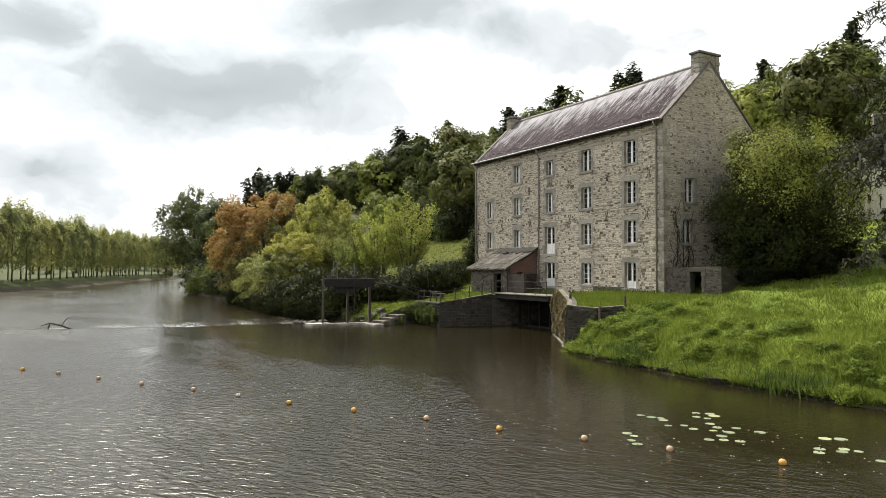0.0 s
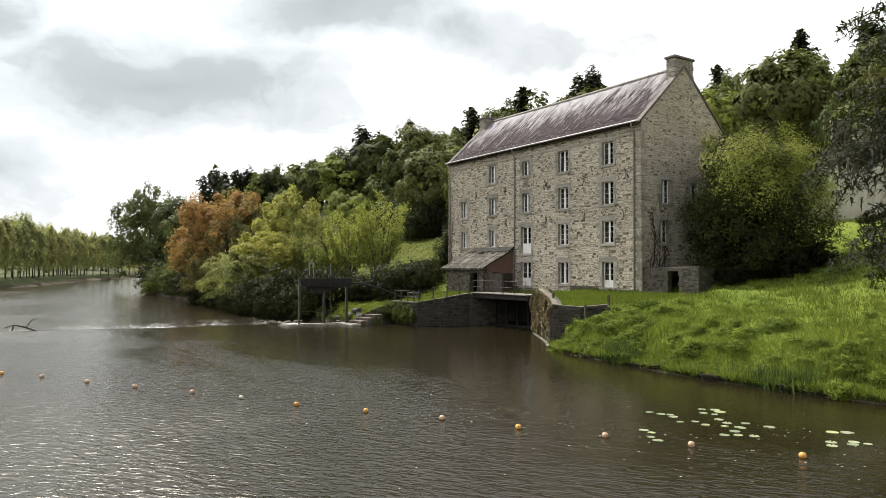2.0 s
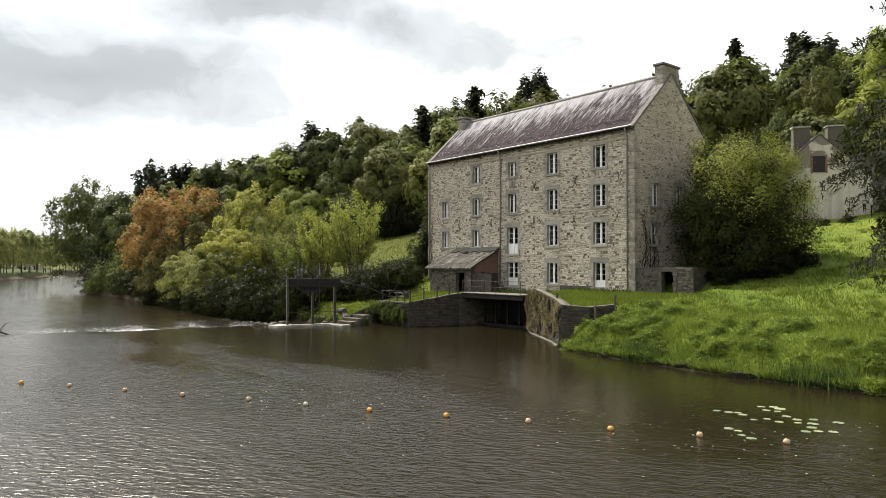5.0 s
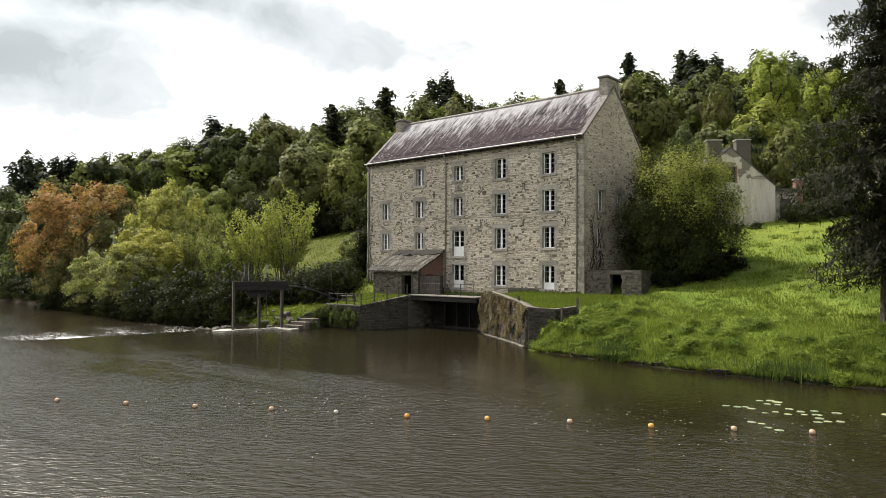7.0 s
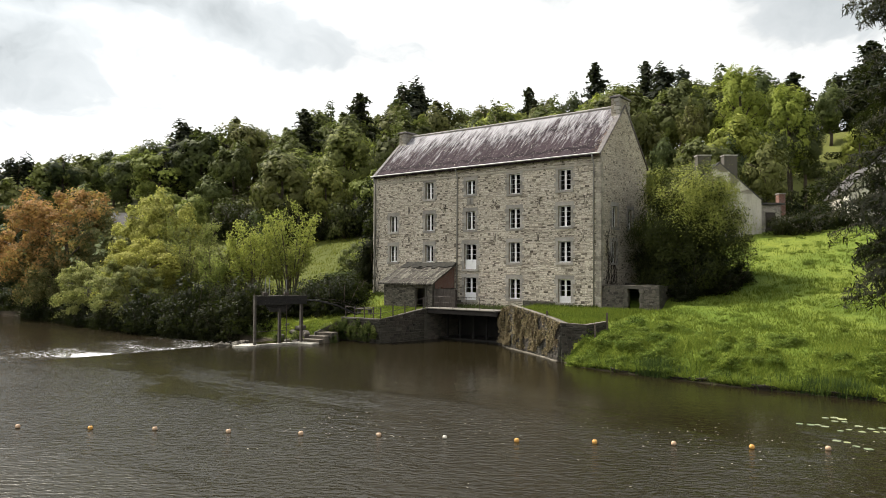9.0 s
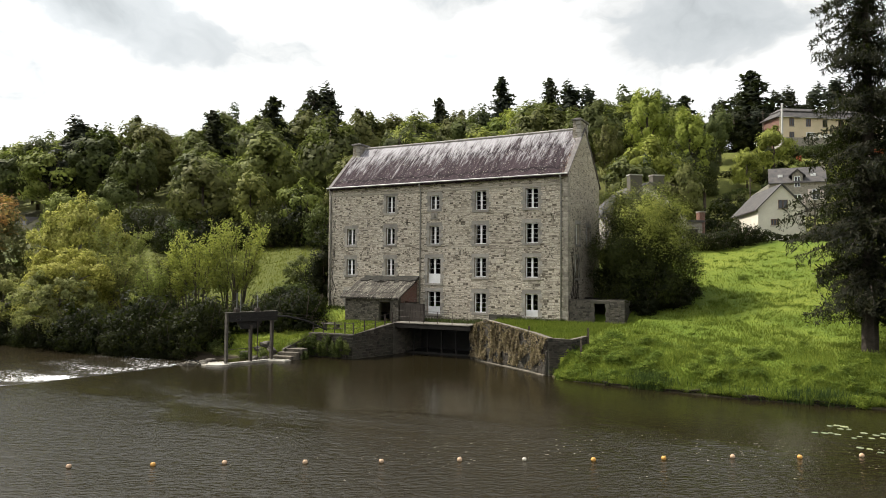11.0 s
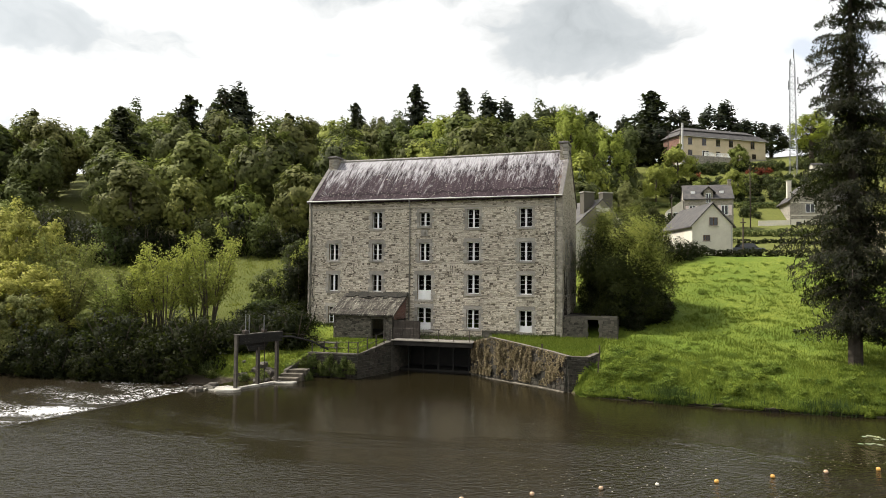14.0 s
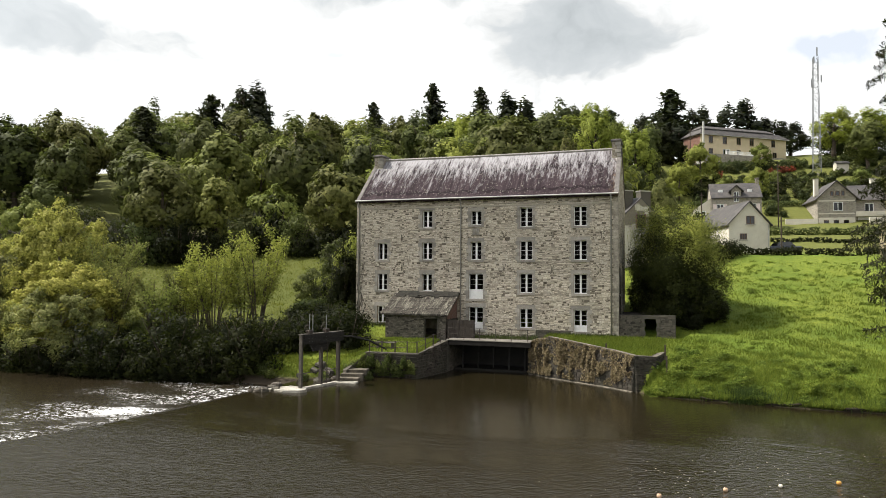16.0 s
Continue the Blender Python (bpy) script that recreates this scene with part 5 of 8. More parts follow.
# ---- trees of the left bank ----
def own(ob, x, y, top, tall, width=1.0, turn=0.0):
    """Sets a plant down where it grows; width may be three scales."""
    ob.matrix_basis = stand(ob, x, y, turn, width, top, tall)
    return ob


own(broadleaf("copper_tree", 41, 14, 8.4, 30000, 0.23, LEAF_COPPER, "tall tree in orange-brown young leaf on the river bank", 0.05, 170, fine=0.58), -43.3, -8.2, 15.0, 14)
own(broadleaf("willow", 42, 13, 6.6, 28000, 0.18, LEAF_WILLOW, "yellow-green willow leaning over the river bank", 0.08, 170, PALE_BARK, long=1.7, droop=0.4, fine=0.52), -29.2, -4.4, 14.4, 13, (0.86, 0.86, 1.0))
LEAF_SALLOW = leafy("sallow_willow_leaves", (0.10, 0.112, 0.05), (0.20, 0.212, 0.09), (0.34, 0.345, 0.16), through=0.5)
own(broadleaf("willow", 43, 9, 5.4, 22000, 0.15, LEAF_WILLOW, "low pale willow with boughs over the water", 0.03, 150, PALE_BARK, long=1.7, droop=0.4, fine=0.55), -22.5, -9.6, 8.4, 9)
own(broadleaf("willow", 143, 6, 4.2, 15000, 0.13, LEAF_SALLOW, "grey-green willow drooping down to the water", 0.02, 120, PALE_BARK, long=1.7, droop=0.6, fine=0.55), -20.5, -12.2, 6.2, 6)
own(broadleaf("willow", 144, 6, 4.0, 13000, 0.13, LEAF_SALLOW, "low grey-green willow leaning over the river", 0.02, 110, PALE_BARK, long=1.7, droop=0.6, fine=0.55), -29.5, -12.0, 6.0, 6)
own(broadleaf("willow", 145, 6, 4.4, 13000, 0.14, LEAF_COPPER, "brown-leaved bough hanging down to the river", 0.02, 110, BARK, long=1.6, droop=0.5, fine=0.55), -39.5, -11.4, 6.8, 6)
own(broadleaf("tree", 44, 20, 9.5, 19000, 0.29, LEAF_GREY, "large dark tree at the river's bend", 0.06, 150, fine=0.6), -96.5, -8.6, 21.0, 20)
own(broadleaf("tree", 48, 16, 8.0, 10000, 0.40, LEAF_GREY, "dark rounded tree at the river's bend", 0.05, 70), -84, -5, 17.5, 16)
own(broadleaf("tree", 49, 16, 8.0, 9000, 0.42, LEAF_WOOD, "rounded tree at the river's bend", 0.05, 70), -112, -3, 18.0, 16)
own(broadleaf("tree", 45, 14, 7.5, 9000, 0.40, LEAF_WOOD, "broad green tree on the river bank", 0.05, 60), -72, -5, 15.0, 14)
own(broadleaf("tree", 46, 11, 6.0, 9000, 0.36, LEAF_GREY, "dark green tree with boughs down to the water", 0.04, 55), -60, -6.5, 11.5, 11)
own(broadleaf("tree", 47, 10, 5.5, 9000, 0.33, LEAF_WOOD, "green tree behind the willows", 0.06, 50), -36, -3.5, 10.5, 10)


def many_stemmed(seed, tall, radius, leaves, stems, label, leaf=LEAF_ALDER):
    """A stool of thin upright stems with rising twigs; the leaves sit in sprays along the twigs."""
    rng = np.random.default_rng(seed)
    ob = thing("alder", (0, 0, 0), label, "tree")
    spray, twigs = [], Shape()
    for k in range(stems):
        a = 2 * math.pi * k / stems + rng.uniform(-0.4, 0.4)
        r = radius * rng.uniform(0.15, 0.75)
        high = tall * rng.uniform(0.78, 1.0)
        way = Vector((math.cos(a), math.sin(a), 0))
        line_of = lambda t: way * (0.25 + r * t ** 1.2) + Vector((0, 0, high * t))
        s = Shape()
        s.tube([line_of(t) - Vector((0, 0, 0.3 * (t == 0))) for t in (0, 0.3, 0.6, 0.85, 1.0)], [0.075, 0.06, 0.04, 0.022, 0.008], 5)
        for m in range(15):
            t = rng.uniform(0.26, 0.98)
            b = a + rng.uniform(-1.9, 1.9)
            out = radius * rng.uniform(0.18, 0.55) * (1.15 - t * 0.6)
            start = line_of(t)
            tip = start + Vector((math.cos(b) * out, math.sin(b) * out, out * rng.uniform(0.7, 1.6)))
            twigs.tube([start, tip], [0.016, 0.005], 3)
            spray.append((start, tip))
        part("stem", s, BARK, ob, smooth=True)
    part("twig_work", twigs, BARK, ob)["kind"] = "stuff"
    pick = rng.integers(0, len(spray), leaves)
    t = rng.uniform(0.25, 1.1, (leaves, 1))
    start = np.array([tuple(p[0]) for p in spray])[pick]
    tip = np.array([tuple(p[1]) for p in spray])[pick]
    place = start + (tip - start) * t + rng.normal(0, 0.17, (leaves, 3))
    way = rng.normal(0, 1, (leaves, 3)) + np.array([0, 0, 0.6])
    part("crown", blades_mesh("crown", cards(place, way, 0.125, rng, 1.4, 0.9, 0.0, 0.4)), leaf, ob)
    return ob


own(many_stemmed(51, 9.5, 3.1, 6400, 10, "young many-stemmed alder in bright leaf on the bank"), -8.4, -2.6, 11.2, 9.5)
own(many_stemmed(52, 8.0, 3.2, 6400, 11, "young many-stemmed alder in bright leaf on the bank"), -11.6, -4.5, 9.9, 8.0)
own(many_stemmed(55, 8.5, 2.9, 5000, 8, "young many-stemmed alder in bright leaf on the bank"), -10.1, -2.2, 9.6, 8.5)
own(many_stemmed(56, 7.5, 3.0, 4800, 8, "young many-stemmed alder in bright leaf on the bank"), -13.6, -3.8, 8.6, 7.5)
LEAF_MAPLE = leafy("young_maple_leaves", (0.12, 0.125, 0.04), (0.21, 0.21, 0.068), (0.32, 0.31, 0.11), through=0.5)
own(many_stemmed(57, 10.0, 4.2, 9000, 11, "airy yellow-green young maple beside the willow", LEAF_MAPLE), -23.6, -3.6, 10.6, 10.0)
own(many_stemmed(58, 8.0, 3.4, 6000, 9, "airy yellow-green young maple on the bank", LEAF_MAPLE), -20.6, -6.4, 8.2, 8.0)
own(many_stemmed(59, 6.5, 2.6, 3400, 8, "thin olive-leaved young maple on the bank", LEAF_MAPLE), -17.4, -5.2, 7.4, 6.5)
own(many_stemmed(60, 6.5, 1.9, 2600, 6, "dark-stemmed young tree with olive leaves on the bank", leafy("olive_leaves", (0.03, 0.032, 0.012), (0.065, 0.066, 0.024), (0.12, 0.118, 0.042))), -15.0, -4.4, 7.8, 6.5)
own(many_stemmed(53, 6.0, 1.7, 2600, 6, "thin young alder on the bank"), -15.5, -6.0, 6.6, 6.0)
own(many_stemmed(54, 4.5, 1.5, 2000, 5, "thin young alder on the bank"), -4.2, 3.5, 7.2, 4.5)


def shrub(seed, tall, radius, leaves, leaf, mat, label, name="shrub", clumps=60, fine=0.85, long=1.5, whole=0.8, blur=0.0, rough=0.45):
    rng = np.random.default_rng(seed)
    ob = thing(name, (0, 0, 0), label, "shrub")
    s = Shape()
    for k in range(6):
        a = 2 * math.pi * k / 6 + rng.uniform(-0.3, 0.3)
        s.tube([(0, 0, -0.3), (math.cos(a) * radius * 0.35, math.sin(a) * radius * 0.35, tall * 0.4), (math.cos(a) * radius * 0.6, math.sin(a) * radius * 0.6, tall * 0.75)], [0.07 * min(1.0, tall / 3), 0.05 * min(1.0, tall / 3) ** 2, 0.015 * min(1.0, tall / 3) ** 2], 4)
    part("woody_base", s, BARK, ob)
    place, way = crown_points(rng, leaves, radius, tall * 1.3, clumps, 0.35, 0.05, 0.3, fine, whole, blur)
    place[:, 2] = np.abs(place[:, 2] - tall * 0.3)
    part("crown", blades_mesh("crown", cards(place, way, leaf, rng, long, 0.7, rough=rough)), mat, ob)
    return ob


SHRUBS = [(shrub(61, 3.4, 2.3, 2700, 0.132, LEAF_SHADED, "dark bramble and shrub overhanging the water"), 3.4), (shrub(62, 2.6, 2.0, 2200, 0.128, LEAF_SHADED, "dark low shrub on the river bank"), 2.6),
          (shrub(63, 3.0, 2.0, 2200, 0.128, LEAF_DEEP, "green shrub on the river bank"), 3.0),
          (shrub(64, 3.6, 2.3, 2400, 0.14, leafy("sallow_leaves", (0.035, 0.044, 0.018), (0.07, 0.082, 0.032), (0.13, 0.14, 0.055)), "grey-green sallow leaning over the water"), 3.6)]
for model, _ in SHRUBS:
    model["group"] = "bank shrubs"
line = [(x, float(np.interp(x, NORTH_X, NORTH_Y)) + rnd.uniform(-0.4, 1.2)) for x in np.concatenate([np.arange(-80, -40, 3.0), np.arange(-40, 0.5, 1.6)])]
line += [(x, -8.5 + rnd.uniform(-1, 2.5)) for x in np.arange(-24, -0.5, 1.7)]
line += [(x, -5.5 + rnd.uniform(-1.5, 2.0)) for x in np.arange(-19, -1.5, 2.1)]
line += [(rnd.uniform(-5.5, -1.0), rnd.uniform(-7.5, 4.0)) for _ in range(9)]
line += [(-0.6, -7.0), (0.8, -6.2), (-0.4, -4.6), (1.6, -4.6), (0.4, -2.6), (1.2, -7.8), (2.4, -6.4)]
line = [(x, y) for x, y in line if not (-2.6 < x < 3 and y < -8.6)]
tall_ones = [(-2.4, -8.4), (-0.6, -7.4), (1.0, -6.6), (-0.6, -6.6), (2.2, -5.9), (-4.2, -9.6), (-1.8, -7.4), (-2.6, -5.0), (-0.6, -5.6), (-1.4, -3.4), (0.7, -3.6), (-3.4, -2.4), (-0.8, -1.6), (-3.8, -7.6)]
line += tall_ones
for n, (x, y) in enumerate(line):
    k = n if n < 4 else rnd.choice([0, 1, 0, 1, 1] if x > -17 else [0, 1, 2, 3, 3])
    model, tall = SHRUBS[k]
    grow = rnd.uniform(0.75, 1.55) * (1.15 if x < -17 else 1.0) * (0.5 if x > -1.5 else 1.0) * (0.62 if y > -10 else 1.0)
    if (x, y) in tall_ones:
        grow = rnd.uniform(0.85, 1.15)
    elif -50 < x < -17:
        grow *= 0.45
    m = stand(model, x, y, rnd.uniform(0, 6.28), (grow, grow, grow * rnd.uniform(0.8, 1.1)))
    if n < 4:
        model.matrix_basis = m
    else:
        copy_thing(model, m).matrix_basis = m

# boughs that hang to the waterline below the weir; the hollow's shade is in their tone
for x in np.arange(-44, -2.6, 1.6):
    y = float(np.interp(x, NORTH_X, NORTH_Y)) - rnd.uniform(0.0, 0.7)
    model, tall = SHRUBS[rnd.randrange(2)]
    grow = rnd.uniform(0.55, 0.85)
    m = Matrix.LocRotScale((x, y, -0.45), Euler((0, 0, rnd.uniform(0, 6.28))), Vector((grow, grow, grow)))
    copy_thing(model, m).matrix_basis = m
# undergrowth along the wood's edge behind the field
for n in range(40):
    x = -62 + 58 * (n + rnd.random()) / 40
    y = 22.5 + 2.0 * math.sin(x * 0.2) + rnd.uniform(-1.0, 4.0)
    model, tall = SHRUBS[rnd.choice([0, 1, 1, 2])]
    grow = rnd.uniform(1.2, 2.0)
    m = stand(model, x, y, rnd.uniform(0, 6.28), (grow, grow, grow * rnd.uniform(0.8, 1.3)))
    ob = copy_thing(model, m)
    ob.matrix_basis = m
    tagged(ob, "dark undergrowth along the edge of the wood", "", "undergrowth")

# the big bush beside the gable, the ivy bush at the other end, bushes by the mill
# body leaves are darkened for the mill's shadow and the bush's own shade
great_bush = own(shrub(71, 11, 6.1, 110000, 0.105, leafy("shaded_laurel_leaves", (0.019, 0.023, 0.009), (0.036, 0.043, 0.014), (0.066, 0.074, 0.022), through=0.12, speck=0.3), "great evergreen bush beside the gable, its sunlit top coloured yellow-green", "bush", 420, 0.55, 1.5, 1.6, 0.05, 0.2), 26.9, 6.0, 13.2, 11, (0.80, 1.0, 1.0))
# sunlight painted on: paler leaves over the upper, outer part of the bush
rng = np.random.default_rng(79)
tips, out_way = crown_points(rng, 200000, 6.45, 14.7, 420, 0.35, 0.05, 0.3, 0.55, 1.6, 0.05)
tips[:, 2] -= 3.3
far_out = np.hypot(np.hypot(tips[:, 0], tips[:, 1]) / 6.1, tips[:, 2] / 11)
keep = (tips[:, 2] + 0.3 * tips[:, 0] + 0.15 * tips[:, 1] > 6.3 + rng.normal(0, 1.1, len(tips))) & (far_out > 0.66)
part("spring_growth", blades_mesh("spring_growth", cards(tips[keep], out_way[keep], 0.085, rng, 1.7, 0.6, rough=0.2)), leafy("sunlit_top_leaves", (0.13, 0.148, 0.032), (0.22, 0.24, 0.052), (0.34, 0.36, 0.08), through=0.28, speck=0.3), great_bush, "yellow-green leaves that paint the sunlit top")
# the shade at the bush's foot is put into this growth's near-black leaves
own(shrub(78, 5, 4.0, 15000, 0.14, LEAF_SHADED, "dark undergrowth at the foot of the great bush", "bush", 120, 0.75), 27.6, 3.8, 7.4, 5, (0.8, 0.8, 1.0))
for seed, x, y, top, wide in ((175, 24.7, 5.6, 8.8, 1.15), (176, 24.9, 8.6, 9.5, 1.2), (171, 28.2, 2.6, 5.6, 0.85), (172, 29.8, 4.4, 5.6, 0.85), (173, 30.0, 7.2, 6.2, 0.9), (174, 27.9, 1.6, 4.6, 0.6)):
    own(shrub(seed, 3, 1.9, 5200, 0.10, LEAF_SHADED, "dark low growth at the foot of the great bush", "bush"), x, y, top, 3, (wide, wide, 1.0))
own(shrub(72, 8, 2.3, 14000, 0.15, LEAF_SHADED, "dark ivy-grown bush against the mill's end wall", "bush"), -2.5, 2.8, 10.4, 8)
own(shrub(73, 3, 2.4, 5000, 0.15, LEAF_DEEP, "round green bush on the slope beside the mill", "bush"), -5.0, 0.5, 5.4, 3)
own(shrub(74, 3, 2.2, 5000, 0.15, LEAF_SHADED, "dark bush at the mill's corner", "bush"), -2.4, -2.2, 4.9, 3)
own(shrub(75, 4, 2.6, 6000, 0.15, LEAF_BRIGHT, "bright green bush behind the mill's corner", "bush"), -4.5, 9.0, 11.5, 4)
own(shrub(76, 4, 2.4, 6000, 0.15, LEAF_WOOD, "green bush on the field's edge", "bush"), -7.0, 5.0, 8.2, 4)
own(shrub(77, 4, 2.8, 5000, 0.16, LEAF_DEEP, "green thicket behind the mill", "bush"), -9.0, 14.0, 11.5, 4)

# the great spruce on the meadow
fir = conifer("spruce", 81, 30, 4.1, NEEDLE, "very tall dark spruce with hanging boughs on the meadow", 0.066, 46, 0.09, 8, 150, 0.66, taper=0.52, curtain=0.8, bark=SPRUCE_BARK)
own(fir, 41.5, -5.6, 30.4, 30)
own(conifer("spruce", 82, 17, 4.7, NEEDLE, "dark broad spruce standing behind the taller one", 0.085, 34, 0.08, 10, 75, 0.5, taper=0.5, curtain=0.6, bark=SPRUCE_BARK), 48.2, 0.6, 18.6, 17)

# the row of poplars along the far towpath
POPLAR = broadleaf("poplar", 91, 13, 4.0, 2300, 0.33, LEAF_POPLAR, "young towpath poplar in dull yellow-green leaf", 0.13, 60, BARK, 0.34, girth=0.13, fine=0.75, **DOME)
POPLAR["group"] = "towpath poplars"
first = True
for rank in range(2):
    for k in range(44):
        t = k / 43
        x = -84 - t * 270 + rank * 4
        y = float(np.interp(x, SOUTH_X, SOUTH_Y)) - 6.0 - rank * 7
        m = stand(POPLAR, x, y, rnd.uniform(0, 6.28), (rnd.uniform(0.9, 1.15), rnd.uniform(0.9, 1.15), rnd.uniform(0.9, 1.15) * (1.15 + 0.15 * rank)))
        if first:
            POPLAR.matrix_basis, first = m, False
        else:
            copy_thing(POPLAR, m).matrix_basis = m

# far trees that close the river's bend
FAR = broadleaf("tree", 95, 13, 5.0, 1300, 0.62, LEAF_WOOD, "tree far along the river")
FAR["group"] = "far woods"
FAR.matrix_basis = stand(FAR, -140, 30, 0.0, 1.3)
for n in range(46):
    x, y = rnd.uniform(-420, -125), 0.0
    y = float(np.interp(x, NORTH_X, NORTH_Y)) + rnd.uniform(4, 40)
    if n > 30:
        x = rnd.uniform(-460, -375)
        y = rnd.uniform(-30, 75)
    model = FAR
    planted(model, x, y, rnd.uniform(0, 6.28), (1.4, 1.4, 1.25))
for n in range(16):
    x = -110 - n * 17
    y = float(np.interp(x, SOUTH_X, SOUTH_Y)) - rnd.uniform(45, 70)
    model = FAR
    planted(model, x, y, rnd.uniform(0, 6.28), (1.6, 1.6, 1.7))


# ---- sluice, landing and steps ----
sluice = thing("sluice_gate", (4.1, -14.3, 0.2), "old timber sluice frame with iron lifting gear on a concrete sill", "sluice")
PA, PB = (3.72, -16.0), (4.62, -12.55)
way = Vector((PB[0] - PA[0], PB[1] - PA[1], 0)).normalized()
turned = math.atan2(way.y, way.x)


def at_sluice(along, across, z):
    """A place along the sluice from its river-side post, and across it."""
    return Vector((PA[0], PA[1], z)) + way * along + Vector((-way.y, way.x, 0)) * across


SPAN = math.dist(PA, PB)
frame_m = Matrix.Translation((PA[0], PA[1], 0)) @ Matrix.Rotation(turned, 4, "Z")
for along, wide_post, top in ((0.0, 0.07, 3.52), (SPAN * 0.52, 0.08, 2.6), (SPAN, 0.085, 3.5)):
    s = Shape()
    s.box(along - wide_post, -0.12, -1.2, along + wide_post, 0.12, top, frame_m, 0.015)
    # river-side post in paler wood: the skylight on it is put into its colour
    part("post", s, GREY_WOOD if along == 0.0 else DARK_WOOD, sluice)
TARRED = material("tarred_boards", mottled((0.010, 0.009, 0.008), (0.024, 0.021, 0.017), 4, 30, 0.6), 0.7)
for z0, z1, across in ((3.26, 3.51, -0.18), (3.06, 3.245, -0.175), (2.90, 3.045, -0.18), (3.0, 3.48, 0.13)):
    s = Shape()
    s.box(0.12, across, z0, SPAN + 0.35, across + 0.05, z1, frame_m, 0.008)
    part("plank", s, TARRED, sluice)
s = Shape()
s.box(-0.08, -0.17, 3.525, SPAN + 0.4, 0.19, 3.565, frame_m, 0.008)
# paler wood here too paints the light on the board's top
part("walkway_board", s, GREY_WOOD, sluice)
for k, along in enumerate((0.75, 1.05, 2.35)):
    s = Shape()
    s.tube([at_sluice(along, 0, 2.9), at_sluice(along, 0, 4.85 - 0.06 * k)], 0.030, 6)
    part("lifting_rod", s, STEEL, sluice)
for along in (0.75, 2.35):
    s = Shape()
    s.box(along - 0.16, -0.14, 3.571, along + 0.16, 0.14, 3.80, frame_m, 0.03)
    c = at_sluice(along, 0, 3.86)
    rim = [c + Vector((math.cos(a) * way.x * 0.24, math.cos(a) * way.y * 0.24, math.sin(a) * 0.24)) + Vector((-way.y, way.x, 0)) * 0.2 for a in np.linspace(0, 2 * math.pi, 15)]
    s.tube(rim, 0.022, 5)
    s.tube([c, c + Vector((-way.y, way.x, 0)) * 0.2], 0.03, 5)
    for a in (0, 2.1, 4.2):
        s.tube([c + Vector((-way.y, way.x, 0)) * 0.2, c + Vector((math.cos(a) * way.x * 0.24, math.cos(a) * way.y * 0.24, math.sin(a) * 0.24)) + Vector((-way.y, way.x, 0)) * 0.2], 0.014, 4)
    part("crank_gear", s, IRON, sluice, "iron crank wheel and gear box")
for a0, a1 in ((0.14, 1.65), (2.05, SPAN - 0.15)):
    s = Shape()
    for k in range(3):
        s.box(a0, 0.02, -0.9 + k * 0.34, a1, 0.08, -0.58 + k * 0.34, frame_m, 0.008)
    part("gate_leaf", s, DARK_WOOD, sluice)
s = Shape()
for k in range(3):
    s.box(0.85 + 0.12 * k, 0.0, 2.72 - k * 0.17, 2.75 - 0.14 * k, 0.07, 2.885 - k * 0.17, frame_m, 0.008)
part("raised_gate_leaf", s, TARRED, sluice)
s = Shape()
s.tube([at_sluice(2.35, -0.10, 0.16), at_sluice(2.35, -0.10, 2.9)], 0.03, 5)
part("stay_bar", s, IRON, sluice)
s = Shape()
s.tube([at_sluice(0.1, -0.1, 1.05), at_sluice(SPAN, -0.1, 1.05)], 0.022, 5)
part("rail", s, IRON, sluice)
s = Shape()
s.box(0.0, -0.20, -1.2, SPAN + 0.2, 0.14, 0.15, frame_m, 0.03)
part("sill", s, CONCRETE, sluice)
s = Shape()
s.tube([at_sluice(SPAN + 0.1, 0.05, 3.18), (5.15, -11.6, 3.15), (5.9, -10.2, 2.75), (6.6, -8.75, 2.02)], [0.07, 0.075, 0.07, 0.06], 4)
part("gangplank", s, TARRED, sluice, "dark plank gangway down to the terrace")
for drop in (0.45, 0.95):
    s = Shape()
    s.tube([at_sluice(0.4, 0.2, 3.2 + drop * 0.7 - 0.45), at_sluice(SPAN, 0.3, 3.3 + drop * 0.4 - 0.2), (5.9, -10.0, 2.75 + drop * 0.4), (6.7, -8.7, 2.25 + drop * 0.4)], 0.013, 4)
    part("cable", s, IRON, sluice)

landing = thing("landing_slab", (3.0, -16.9, 0), "pale concrete landing slab at the weir's end", "slab", kind="structure")
s = Shape()
s.prism([(1.6, -16.5), (3.0, -17.1), (4.35, -16.45), (4.0, -15.75), (2.5, -15.1)], -1.2, [0.07, 0.10, 0.13, 0.13, 0.08])
part("slab", s, CONCRETE, landing)
s = Shape()
s.prism([(3.2, -17.25), (4.3, -17.0), (4.5, -16.55), (3.4, -16.75)], -1.0, [0.135, 0.16, 0.17, 0.15])
part("broken_slab", s, CONCRETE, landing)

STEP_STONE = material("worn_step", mottled((0.055, 0.047, 0.035), (0.15, 0.128, 0.098), 2, 18, 0.6), 0.9)
steps = thing("steps", (5.0, -11.3, 0.2), "worn stone steps from the sluice up to the terrace", "steps", kind="structure")
for k in range(3):
    s = Shape()
    m = Matrix.Translation((4.95 + 0.06 * k, -11.75 + 0.55 * k, 0)) @ Matrix.Rotation(0.18, 4, "Z")
    s.box(-0.70, -0.30, -1.0, 0.85, 0.5, 0.30 + 0.22 * k, m, 0.03)
    part("step", s, STEP_STONE, steps)
s = Shape()
s.box(-0.35, -0.40, -1.0, 1.3, 0.42, 0.10, Matrix.Translation((4.7, -12.6, 0)) @ Matrix.Rotation(0.2, 4, "Z"), 0.03)
part("landing", s, CONCRETE, steps)
rng = np.random.default_rng(5)
